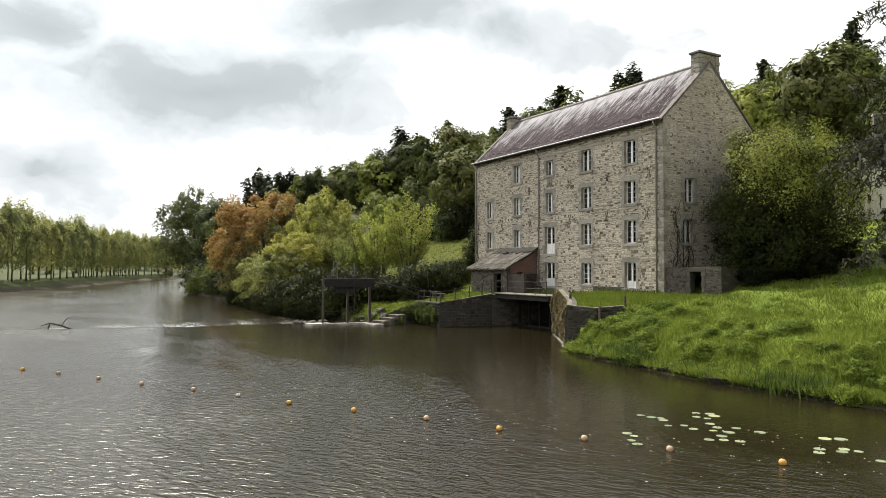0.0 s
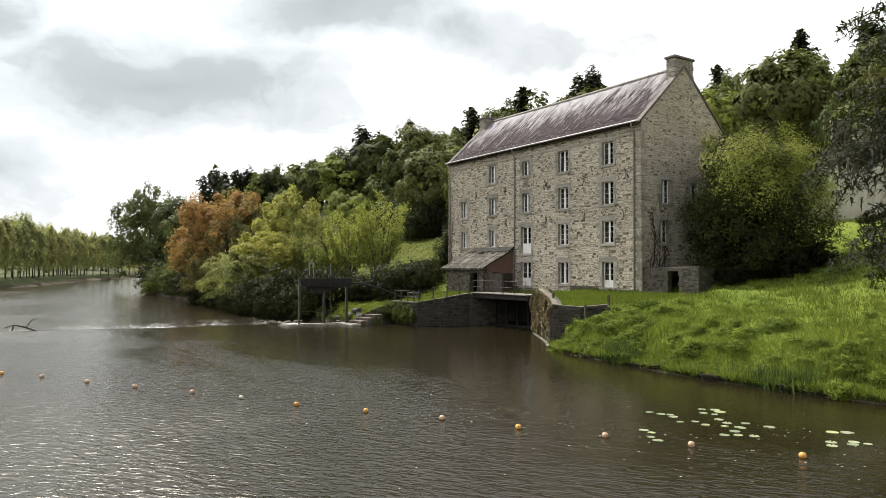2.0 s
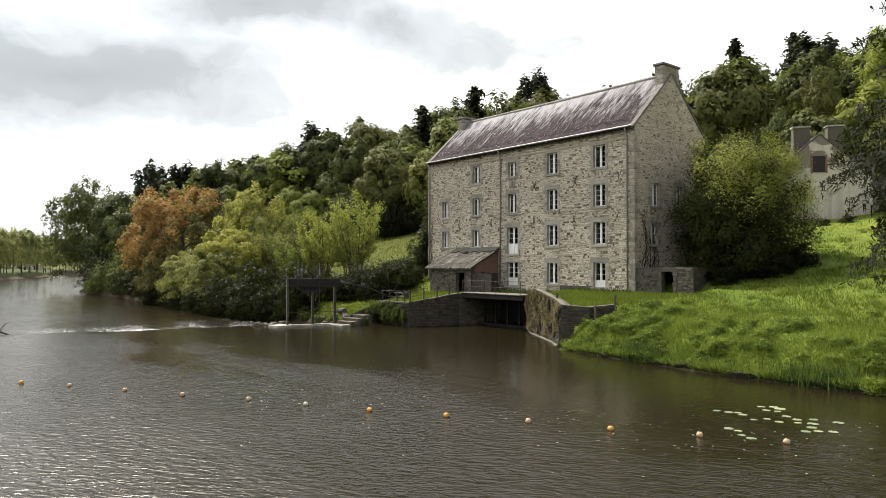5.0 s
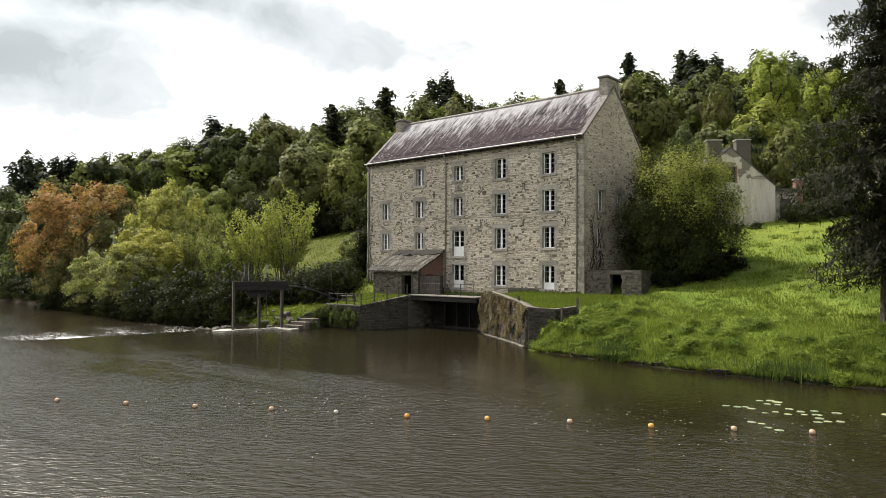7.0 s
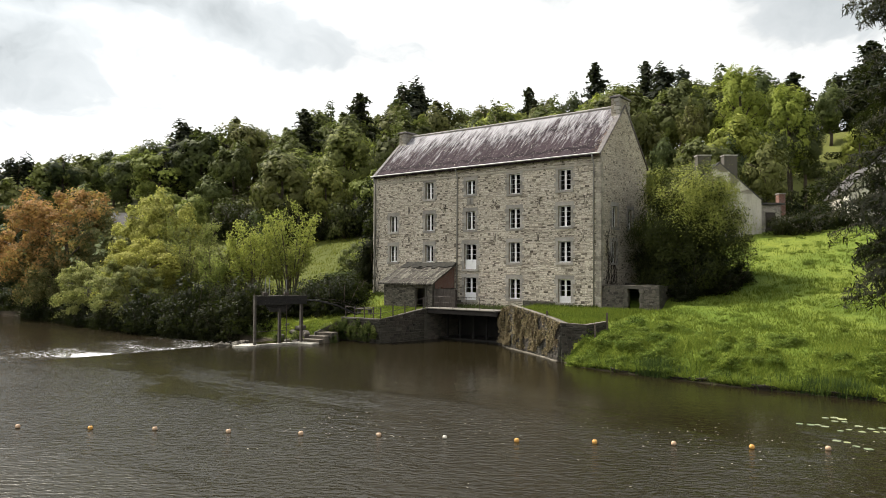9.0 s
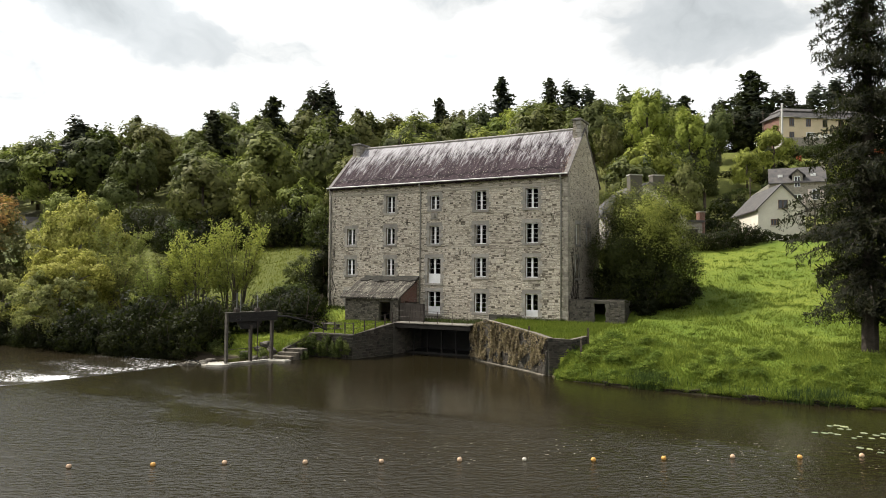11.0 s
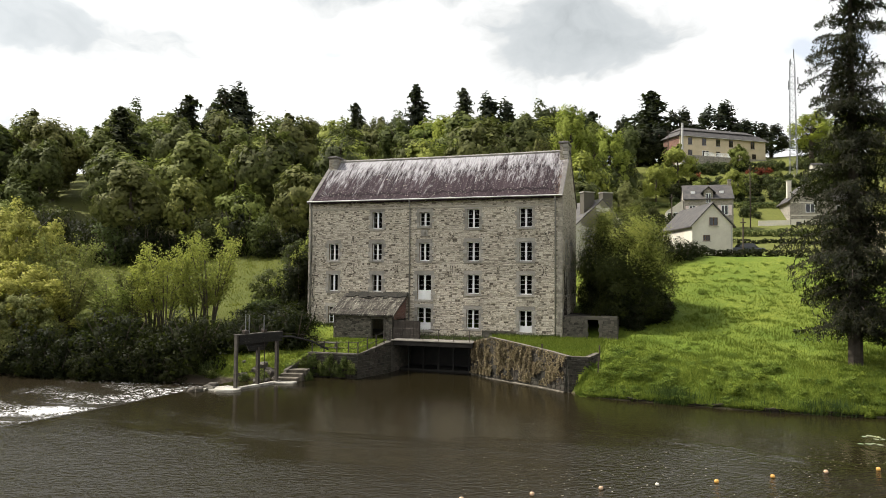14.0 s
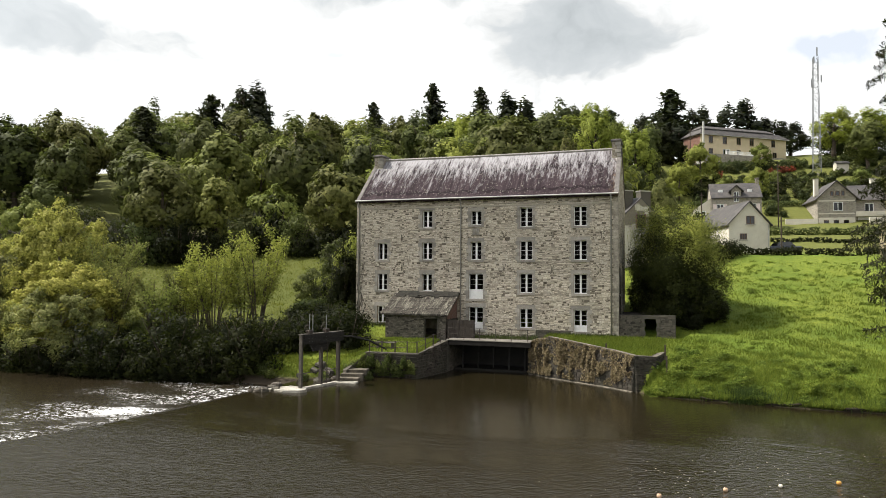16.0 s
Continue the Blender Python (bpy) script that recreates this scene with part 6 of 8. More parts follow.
for k in range(26):
    x, y = rng.uniform(0.6, 4.2), rng.uniform(-12.6, -10.4)
    if k > 15:
        x, y = rng.uniform(0.8, 2.6), rng.uniform(-17.6, -15.0)
    s = Shape()
    r = rng.uniform(0.12, 0.34)
    z = max(float(height(x, y)), -0.05)
    s.box(-r, -r * 0.8, -r * 0.6, r, r * 0.8, r * 0.6, Matrix.Translation((x, y, z + r * 0.3)) @ Euler(tuple(rng.uniform(-0.5, 0.5, 3))).to_matrix().to_4x4(), r * 0.25)
    lone("boulder", s, QUAY_STONE, "loose grey boulder at the water's edge", "boulder", group="shore boulders")

bench = thing("bench", (5.8, -7.2, 2.0), "low weathered plank bench on the quay terrace", "bench")
for k in range(3):
    part("plank", Shape().box(5.0, -7.42 + 0.16 * k, 2.32, 6.7, -7.28 + 0.16 * k, 2.37, None, 0.008), GREY_WOOD, bench)
for x in (5.2, 6.4):
    part("leg", Shape().box(x, -7.36, 1.7, x + 0.1, -7.02, 2.318, None, 0.008), GREY_WOOD, bench)

# ---- floating line of buoys ----
FLOAT_Y = material("yellow_float", mottled((0.50, 0.25, 0.05), (0.60, 0.33, 0.09), 6, 30, 0.1, 0.8), 0.5)
FLOAT_P = material("faded_pink_float", mottled((0.40, 0.25, 0.15), (0.50, 0.36, 0.24), 6, 30, 0.1, 0.8), 0.5)
FLOAT_W = material("bleached_float", mottled((0.55, 0.50, 0.40), (0.62, 0.58, 0.50), 6, 30, 0.1, 0.8), 0.5)
BUOYS = [(17.6, -36.3, 1), (19.73, -34.85, 0), (21.55, -33.55, 1), (23.78, -32.2, 1), (25.9, -30.88, 1), (28.07, -29.42, 1), (29.95, -28.3, 2), (32.0, -27.18, 0), (34.05, -25.79, 0), (36.1, -24.4, 1),
         (38.15, -23.28, 0), (40.06, -21.98, 1), (41.84, -20.88, 1), (43.86, -19.56, 0), (45.9, -18.3, 1)]
buoy_line = thing("buoy_line", (32, -27, 0), "slack rope that ties the floats together", "rope")
s = Shape()
for (xa, ya, _), (xb, yb, _) in zip(BUOYS, BUOYS[1:]):
    s.tube([(xa, ya, 0.01), ((xa + xb) / 2 + 0.1, (ya + yb) / 2 - 0.1, -0.05), (xb, yb, 0.01)], 0.006, 4)
part("rope", s, GREY_WOOD, buoy_line)
for n, (x, y, kind) in enumerate(BUOYS):
    ball = thing("buoy", (x, y, 0), ("orange-yellow ball float on the pond", "faded pink ball float on the pond", "small bleached float on the pond")[kind], "buoy", "line of floats")
    bm = bmesh.new()
    bmesh.ops.create_uvsphere(bm, u_segments=16, v_segments=10, radius=0.086 if kind != 2 else 0.074)
    for v in bm.verts:
        v.co.z = v.co.z * 0.94 + 0.05
    data = bpy.data.meshes.new("float")
    bm.to_mesh(data)
    bm.free()
    part("float", data, (FLOAT_Y, FLOAT_P, FLOAT_W)[kind], ball, smooth=True)
    s = Shape()
    s.tube([(x, y, 0.11), (x, y, 0.155)], [0.025, 0.015], 8)
    part("eye", s, IRON, ball)

# ---- lily pads ----
PAD = leafy("lily_pad", (0.13, 0.15, 0.075), (0.20, 0.225, 0.135), (0.29, 0.305, 0.21), through=0.1)
rng = np.random.default_rng(8)
pads = [(38.66, -18.58), (39.0, -18.5), (39.22, -18.35), (39.45, -18.5), (39.23, -16.88), (39.5, -16.6), (39.76, -16.73), (39.6, -17.3), (39.9, -17.2), (40.1, -20.55), (40.4, -20.6), (41.04, -21.13), (40.7, -21.0),
        (41.32, -18.09), (41.0, -18.3), (41.1, -17.5), (40.6, -18.6), (40.4, -17.7), (40.8, -17.9), (41.72, -17.36), (42.09, -18.65), (41.8, -18.9), (41.6, -19.2), (41.5, -18.6), (40.2, -18.5), (40.0, -18.9),
        (42.96, -16.49), (43.2, -16.2), (43.69, -17.93), (43.9, -17.36), (43.5, -17.6), (44.09, -17.0), (43.8, -17.1), (44.8, -17.39), (45.0, -16.9), (44.5, -16.0), (45.4, -17.6)]
for x, y in pads:
    r, a0 = rng.uniform(0.10, 0.17), rng.uniform(0, 6.28)
    ring = [(x + math.cos(a0 + a) * r, y + math.sin(a0 + a) * r) for a in np.linspace(0.22, 6.06, 15)]
    s = Shape()
    s.prism([(x + math.cos(a0) * r * 0.15, y + math.sin(a0) * r * 0.15)] + ring, 0.004, [0.012] + [0.016 + 0.02 * rng.random() * (k in (0, 14)) for k in range(15)])
    lone("lily_pad", s, PAD, "pale green lily pad lying on the pond", "lily pad", group="lily pads")

# ---- flecks of blossom and leaf adrift along the floats ----
rng = np.random.default_rng(18)
n = 420
t = rng.random(n)
fx = 24 + 21 * t + rng.normal(0, 1.2, n)
fy = -30.5 + 11.5 * t + rng.normal(0.6, 1.7, n)
fx, fy = np.append(fx, rng.uniform(20, 44, 90)), np.append(fy, rng.uniform(-34, -19, 90))
a, r = rng.uniform(0, 6.28, len(fx)), rng.uniform(0.010, 0.034, len(fx))
corners = np.stack([np.stack([fx + r * 1.4 * np.cos(a + q), fy + r * np.sin(a + q), np.full(len(fx), 0.006)], 1) for q in (0, 2.1, 4.2)], 1).reshape(-1, 3)
lone("floating_petals", blades_mesh("floating_petals", corners), material("pale_petals", mottled((0.28, 0.25, 0.19), (0.46, 0.43, 0.34), 2, 30, 0.1, 0.7), 0.7), "pale petals and leaf scraps adrift on the pond", "petals", "stuff")

# ---- a stranded branch on the weir ----
snag = thing("driftwood", (5.5, -32.7, 0), "bare forked branch stranded in the water", "branch")
s = Shape()
bx, by = float(np.interp(-33.5, [p[1] for p in WEIR], [p[0] for p in WEIR])), -33.5
s.tube([(bx - 0.2, by + 0.9, -0.1), (bx, by + 0.2, 0.25), (bx + 0.1, by - 0.5, 0.45), (bx + 0.1, by - 1.1, 0.25)], [0.05, 0.06, 0.045, 0.02], 6)
s.tube([(bx, by + 0.2, 0.25), (bx, by + 0.5, 0.7), (bx - 0.1, by + 0.9, 0.85)], [0.04, 0.03, 0.01], 5)
s.tube([(bx + 0.1, by - 0.5, 0.45), (bx + 0.1, by - 0.6, 0.05)], [0.05, 0.06], 5)
snag.location = (bx, by, 0)
part("limb", s, BARK, snag, smooth=True)

# ---- outbuilding against the gable ----
outhouse = thing("outhouse", (24.6, 1.5, 2.9), "low roofless stone outhouse with a dark doorway against the gable", "outhouse")
s = Shape()
for xa, xb, za in ((22.56, 24.42, 2.3), (25.40, 26.75, 2.3)):
    s.box(xa, 0.10, za, xb, 0.58, 4.46 + (0.04 if xa > 25 else 0))
s.box(24.42, 0.10, 4.18, 25.40, 0.58, 4.47)
outhouse_front = part("front_wall", s, QUAY_STONE, outhouse)
s = Shape()
s.box(26.27, 0.585, 2.3, 26.75, 4.6, 4.42)
part("side_wall", s, QUAY_STONE, outhouse)
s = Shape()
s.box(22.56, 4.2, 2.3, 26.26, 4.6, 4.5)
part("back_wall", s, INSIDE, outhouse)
s = Shape()
s.box(22.56, 0.60, 4.30, 26.25, 4.18, 4.40)
part("roof_slab", s, DARK_WOOD, outhouse)
for k, x in enumerate((24.36, 25.46)):
    for n in range(5):
        q = Shape()
        w = 0.16 if (n + k) % 2 else 0.10
        q.box(x - w, 0.075, 2.62 + n * 0.32, x + w, 0.3, 2.92 + n * 0.32, None, 0.015)
        part("jamb_stone", q, OUT_PIECE, outhouse)
q = Shape()
q.box(24.2, 0.07, 4.19, 25.62, 0.3, 4.44, None, 0.02)
part("lintel", q, OUT_PIECE, outhouse)

for x, y, tall_post in ((26.0, -6.8, 1.0), (26.1, -8.7, 0.95), (22.2, -7.4, 0.6), (17.8, -4.9, 0.9)):
    s = Shape()
    z = float(height(x, y + 0.5))
    s.box(x - 0.05, y - 0.05, z - 0.5, x + 0.05, y + 0.05, z + tall_post, None, 0.012)
    lone("fence_post", s, BARK, "weathered wooden fence post by the quay", "post", group="quay posts")

# ---- houses on the hill ----
PLASTER = material("cream_plaster", mottled((0.54, 0.50, 0.425), (0.63, 0.59, 0.50), 0.6, 12, 0.2, 0.8), 0.9)
OCHRE = material("beige_render", mottled((0.50, 0.42, 0.28), (0.58, 0.49, 0.34), 0.4, 12, 0.2, 0.85), 0.9)


def crumbling(tree, place):
    """Pale plaster that has fallen off in ragged patches and shows brown rubble."""
    fallen = noise_of(tree, place, 0.42, 7.0, 0.62, 0.6)
    high = maths(tree, "MULTIPLY_ADD", node(tree, "ShaderNodeSeparateXYZ", Vector=place).outputs[2], 0.035, -0.16)
    fallen = ramp(tree, maths(tree, "ADD", fallen, high), (0.50, 0.0), (0.535, 1.0))
    stone = mix(tree, noise_of(tree, place, 5.0, 5.0, 0.75), (0.09, 0.078, 0.060), (0.25, 0.22, 0.175))
    streak = ramp(tree, noise_of(tree, stretched(tree, place, 1.6, 1.6, 0.2), 1.0, 5.0, 0.65), (0.40, 0.0), (0.72, 0.75))
    skin = mix(tree, streak, (0.52, 0.485, 0.41), (0.23, 0.205, 0.165))
    skin = mix(tree, 0.5, skin, ramp(tree, noise_of(tree, place, 9.0, 4.0, 0.7), (0.3, 0.55), (0.7, 1.05)), "MULTIPLY")
    return mix(tree, fallen, skin, stone), maths(tree, "SUBTRACT", 1.0, fallen), 0.6


STAINED = material("crumbling_plaster", crumbling, 0.95)
HOUSE_STONE = material("house_stone", rubble([(0.22, 0.20, 0.17), (0.32, 0.29, 0.24), (0.38, 0.34, 0.29)], (0.36, 0.33, 0.28), (2.5, 2.5, 5), 0.4), 0.9)
HOUSE_SLATE = material("house_slate", mottled((0.050, 0.047, 0.048), (0.095, 0.086, 0.078), 1.2, 9, 0.6, 0.5), 0.75)
TIMBER = material("brown_joinery", mottled((0.10, 0.06, 0.035), (0.15, 0.09, 0.05), 3, 20, 0.2), 0.7)
DARK_GLASS = material("dark_window_glass", plain(0.012, 0.014, 0.016), 0.08, 0.0, 0.6)
SHUTTER = material("pale_shutter", mottled((0.60, 0.50, 0.48), (0.68, 0.58, 0.56), 3, 20, 0.1, 0.85), 0.7)


def house(name, label, x, y, turn, wide, deep, base, eave, ridge, wall_mat, roof_mat, gable_front=True, over=0.3):
    """A house with a pitched roof. Its front looks along -y before the turn; gable_front: the gable is the front.
    Returns the thing and put(u, d, z): along the front from its middle, behind the front."""
    ob = thing(name, (x, y, base), label, "house")
    c, s_ = math.cos(turn), math.sin(turn)
    put = lambda u, d, z: (x + c * u - s_ * d, y + s_ * u + c * d, z)
    w = wide / 2
    walls = Shape()
    if gable_front:
        ring = [(-w, base - 2), (w, base - 2), (w, eave), (0, ridge), (-w, eave)]
        pts = [put(u, 0, z) for u, z in ring] + [put(u, deep, z) for u, z in ring]
    else:
        ring = [(0, base - 2), (deep, base - 2), (deep, eave), (deep / 2, ridge), (0, eave)]
        pts = [put(-w, d, z) for d, z in ring] + [put(w, d, z) for d, z in ring]
    walls.add(pts, [(0, 1, 2, 3, 4), (9, 8, 7, 6, 5)] + [(k, (k + 1) % 5 + 0, (k + 1) % 5 + 5, k + 5)[::-1] for k in range(5)])
    part("wall", walls, wall_mat, ob)
    half = w if gable_front else deep / 2
    slope = (ridge - eave) / half
    low = eave - slope * over
    for side in (-1, 1):
        slab = Shape()
        if gable_front:
            a = [(side * (half + over), low), (0, ridge)]
            low_pts = [put(u, d, z + 0.02) for u, z in a for d in (-over, deep + over)]
            top_pts = [put(u, d, z + 0.17) for u, z in a for d in (-over, deep + over)]
        else:
            a = [(half + side * (half + over), low), (half, ridge)]
            low_pts = [put(u, d, z + 0.02) for d, z in a for u in (-w - over * 0.4, w + over * 0.4)]
            top_pts = [put(u, d, z + 0.17) for d, z in a for u in (-w - over * 0.4, w + over * 0.4)]
        slab.add(low_pts + top_pts, [(0, 1, 3, 2), (4, 6, 7, 5), (0, 4, 5, 1), (2, 3, 7, 6), (0, 2, 6, 4), (1, 5, 7, 3)])
        part("roof", slab, roof_mat, ob)
    return ob, put


def boxed(put, u0, u1, d0, d1, z0, z1, shape=None):
    shape = shape or Shape()
    pts = [put(u, d, z) for z in (z0, z1) for u, d in ((u0, d0), (u1, d0), (u1, d1), (u0, d1))]
    return shape.add(pts, [(3, 2, 1, 0), (4, 5, 6, 7), (0, 1, 5, 4), (1, 2, 6, 5), (2, 3, 7, 6), (3, 0, 4, 7)])


def house_window(ob, put, u, z, w, h, frame_mat=WHITE, leaves=2, shutters=False, sill=True, d=0.0):
    f = Shape()
    for u0, u1, z0, z1 in ((u - w / 2, u - w / 2 + 0.07, z, z + h), (u + w / 2 - 0.07, u + w / 2, z, z + h), (u - w / 2 + 0.07, u + w / 2 - 0.07, z, z + 0.07), (u - w / 2 + 0.07, u + w / 2 - 0.07, z + h - 0.07, z + h)):
        boxed(put, u0, u1, d - 0.05, d + 0.02, z0, z1, f)
    for k in range(1, leaves):
        m = u - w / 2 + w * k / leaves
        boxed(put, m - 0.045, m + 0.045, d - 0.045, d + 0.02, z + 0.07, z + h - 0.07, f)
    win = part("window", f, frame_mat, ob)
    part("pane", boxed(put, u - w / 2 + 0.07, u + w / 2 - 0.07, d - 0.012, d + 0.018, z + 0.07, z + h - 0.07), DARK_GLASS, win)
    if sill:
        part("sill", boxed(put, u - w / 2 - 0.1, u + w / 2 + 0.1, d - 0.12, d - 0.003, z - 0.14, z - 0.004), GRANITE, win)
    if shutters:
        for s_ in (-1, 1):
            m = u + s_ * (w / 2 + 0.30)
            part("shutter", boxed(put, m - 0.27, m + 0.27, d - 0.07, d - 0.01, z, z + h), SHUTTER, win)
    return win


def chimney_on(ob, put, u, d, z0, z1, w=0.9, deep=0.6, mat=GABLE_STONE):
    stack = part("chimney", boxed(put, u - w / 2, u + w / 2, d - deep / 2, d + deep / 2, z0, z1), mat, ob)
    part("cap", boxed(put, u - w / 2 - 0.07, u + w / 2 + 0.07, d - deep / 2 - 0.07, d + deep / 2 + 0.07, z1 + 0.003, z1 + 0.13), CONCRETE, stack)


# cream cottage at the top of the meadow
cottage, put = house("cottage", "small cream plastered cottage with a slate roof, gable to the river", 36.0, 39.0, radians(19), 5.2, 11.0, 10.8, 14.35, 17.1, PLASTER, HOUSE_SLATE)
house_window(cottage, put, 0.15, 14.3, 1.05, 1.05, TIMBER)
house_window(cottage, put, -0.75, 12.35, 0.9, 0.75, TIMBER, 3)
part("downpipe", boxed(put, 2.42, 2.50, -0.10, -0.02, 11.4, 14.3), ZINC, cottage)

# stone house with a dormer behind it
villa, put = house("stone_house", "grey stone house with a slate roof, a dormer and pale shutters", 37.4, 71.5, radians(3), 8.0, 6.5, 16.6, 21.4, 24.0, HOUSE_STONE, HOUSE_SLATE, False)
for u in (-2.6, 0.0, 2.6):
    house_window(villa, put, u, 18.5 if u else 17.7, 1.1, 1.7, WHITE, 2, True)
dorm = boxed(put, -0.75, 0.75, -0.03, 2.6, 20.2, 22.6)
part("dormer", dorm, HOUSE_STONE, villa)
for side in (-1, 1):
    slab = Shape()
    slab.add([put(side * 1.2, -0.3, 22.3), put(side * 1.2, 3.2, 22.3), put(0, 3.2, 23.35), put(0, -0.3, 23.35), put(side * 1.2, -0.3, 22.45), put(side * 1.2, 3.2, 22.45), put(0, 3.2, 23.5), put(0, -0.3, 23.5)],
             [(3, 2, 1, 0), (4, 5, 6, 7), (0, 1, 5, 4), (1, 2, 6, 5), (2, 3, 7, 6), (3, 0, 4, 7)])
    part("dormer_roof", slab, HOUSE_SLATE, villa)
gablet = Shape()
gablet.add([put(-0.75, -0.03, 22.6), put(0.75, -0.03, 22.6), put(0, -0.03, 23.3), put(-0.75, 0.3, 22.6), put(0.75, 0.3, 22.6), put(0, 0.3, 23.3)], [(0, 1, 2), (5, 4, 3), (0, 2, 5, 3), (1, 4, 5, 2)])
part("dormer_gablet", gablet, HOUSE_STONE, villa)
house_window(villa, put, 0.0, 20.6, 0.85, 1.7, WHITE, 2, False, False, -0.03)
for u in (-2.4, 2.3):
    part("skylight", boxed(put, u - 0.35, u + 0.35, 1.0, 1.5, 22.4, 22.82), WHITE, villa)
chimney_on(villa, put, 3.8, 3.2, 22.9, 24.9, 0.55, 0.5)
lean = Shape()
lean.add([put(u, d, z) for u, z in ((-6.9, 17.2), (-4.1, 17.2), (-4.1, 21.3), (-6.9, 19.3)) for d in (0.4, 5.5)], [(0, 2, 4, 6), (1, 7, 5, 3), (0, 1, 3, 2), (2, 3, 5, 4), (4, 5, 7, 6), (6, 7, 1, 0)])
part("veranda", lean, PLASTER, villa, "lean-to veranda in cream paint")
for u in (-6.3, -5.3):
    house_window(villa, put, u, 18.1, 0.8, 1.0, WHITE, 2, False, False, 0.4)

# tall striped villa
tall_villa, put = house("villa", "tall grey stone villa with pale bands, gable and balcony", 54.8, 82.0, radians(4), 6.2, 8.5, 15.6, 21.9, 24.9, HOUSE_STONE, HOUSE_SLATE, True, 0.45)
for z in (19.0, 21.3):
    part("pale_band", boxed(put, -2.92, 2.92, -0.04, -0.004, z, z + 0.22), PLASTER, tall_villa)
part("ground_floor_front", boxed(put, -2.92, 2.92, -0.06, -0.005, 16.6, 18.4), PLASTER, tall_villa)
house_window(tall_villa, put, 0.2, 19.6, 1.5, 1.55, WHITE)
for u in (-0.75, 0.15, 1.0):
    house_window(tall_villa, put, u, 22.3, 0.55 if u != 0.15 else 0.75, 0.85, TIMBER, 1)
for u in (-1.7, -0.1, 1.5):
    house_window(tall_villa, put, u, 17.1, 0.85, 0.85, TIMBER, 1, False, False, -0.06)
chimney_on(tall_villa, put, -2.7, 2.5, 22.5, 25.6, 0.7, 0.9, PLASTER)
wing = Shape()
boxed(put, 2.93, 8.0, 0.8, 8.0, 14.9, 21.6, wing)
part("wing_wall", wing, HOUSE_STONE, tall_villa)
wr = Shape()
wr.add([put(2.95, 0.3, 21.5), put(8.3, 0.3, 21.5), put(8.3, 4.4, 24.6), put(2.95, 4.4, 24.6), put(8.3, 8.4, 21.5), put(2.95, 8.4, 21.5)], [(0, 1, 2, 3), (3, 2, 4, 5), (1, 4, 2), (0, 3, 5), (0, 5, 4, 1)])
part("wing_roof", wr, HOUSE_SLATE, tall_villa)
chimney_on(tall_villa, put, 7.2, 4.4, 23.9, 25.7, 0.9, 0.7, PLASTER)
house_window(tall_villa, put, 5.4, 19.3, 1.4, 1.6, WHITE, 2, False, True, 0.8)
balcony = boxed(put, 3.0, 8.1, -0.35, 0.79, 18.55, 18.8)
part("balcony", balcony, PLASTER, tall_villa)
part("balustrade", boxed(put, 3.0, 8.1, -0.38, -0.30, 18.81, 19.45), PLASTER, tall_villa)
part("garage_door", boxed(put, 3.6, 6.2, 0.72, 0.79, 16.6, 18.5), WHITE, tall_villa)

# long beige house on the hilltop
MX, MY, MTURN, MW, MD = 43.9, 124.1, radians(35), 25.0, 6.4
manor = thing("long_house", (MX, MY, 36.5), "long two-storey beige house with a dark hipped slate roof", "house")
put = lambda u, d, z: (MX + math.cos(MTURN) * u - math.sin(MTURN) * d, MY + math.sin(MTURN) * u + math.cos(MTURN) * d, z)
part("wall", boxed(put, -MW / 2, MW / 2, 0, MD, 33.0, 41.7), OCHRE, manor)
part("end_wall_facing", boxed(put, -MW / 2 - 0.05, -MW / 2 - 0.004, 0.1, MD - 0.1, 33.0, 41.6), BRICK, manor, "orange-brown brick end wall")


def hipped(u0, u1, d0, d1, z0, z1, back):
    """A hipped roof: its ridge stands back from all four eaves."""
    shape = Shape()
    pts = [put(u0, d0, z0), put(u1, d0, z0), put(u1, d1, z0), put(u0, d1, z0), put(u0 + back, d0 + back, z1), put(u1 - back, d0 + back, z1), put(u1 - back, d1 - back, z1), put(u0 + back, d1 - back, z1)]
    pts += [put(u, d, z0 - 0.16) for u, d in ((u0, d0), (u1, d0), (u1, d1), (u0, d1))]
    return shape.add(pts, [(0, 1, 5, 4), (1, 2, 6, 5), (2, 3, 7, 6), (3, 0, 4, 7), (4, 5, 6, 7), (8, 9, 1, 0), (9, 10, 2, 1), (10, 11, 3, 2), (11, 8, 0, 3), (11, 10, 9, 8)])


part("roof", hipped(-MW / 2 - 0.5, MW / 2 + 0.5, -0.5, MD + 0.5, 41.86, 43.3, 1.7), HOUSE_SLATE, manor)
part("upper_roof", hipped(-MW / 2 + 1.0, MW / 2 - 2.6, 1.0, MD - 1.0, 43.47, 44.3, 1.3), HOUSE_SLATE, manor)
for k, u in enumerate((-9.6, -5.6, -1.6, 2.2, 8.6)):
    house_window(manor, put, u, 39.8, 1.15, 1.7, TIMBER)
for k, u in enumerate((-9.6, -5.2, -1.6, 2.0, 6.0, 9.0)):
    house_window(manor, put, u, 37.0, 1.9 if k == 1 else 1.15, 1.5, WHITE if k == 1 else TIMBER)
part("gutter", boxed(put, -MW / 2 - 0.5, MW / 2 + 0.5, -0.62, -0.51, 41.62, 41.76), ZINC, manor)
part("pipe", boxed(put, -MW / 2 - 0.9, -MW / 2 - 0.55, -2.2, -1.9, 34, 44.2), ZINC, manor)
part("terrace_wall", boxed(put, -14, 12.5, -3.3, -3.0, 32.0, 36.55), HOUSE_STONE, manor)
part("terrace", boxed(put, -13.9, 12.4, -2.99, -0.01, 33.0, 36.5), CONCRETE, manor)
rail = Shape()
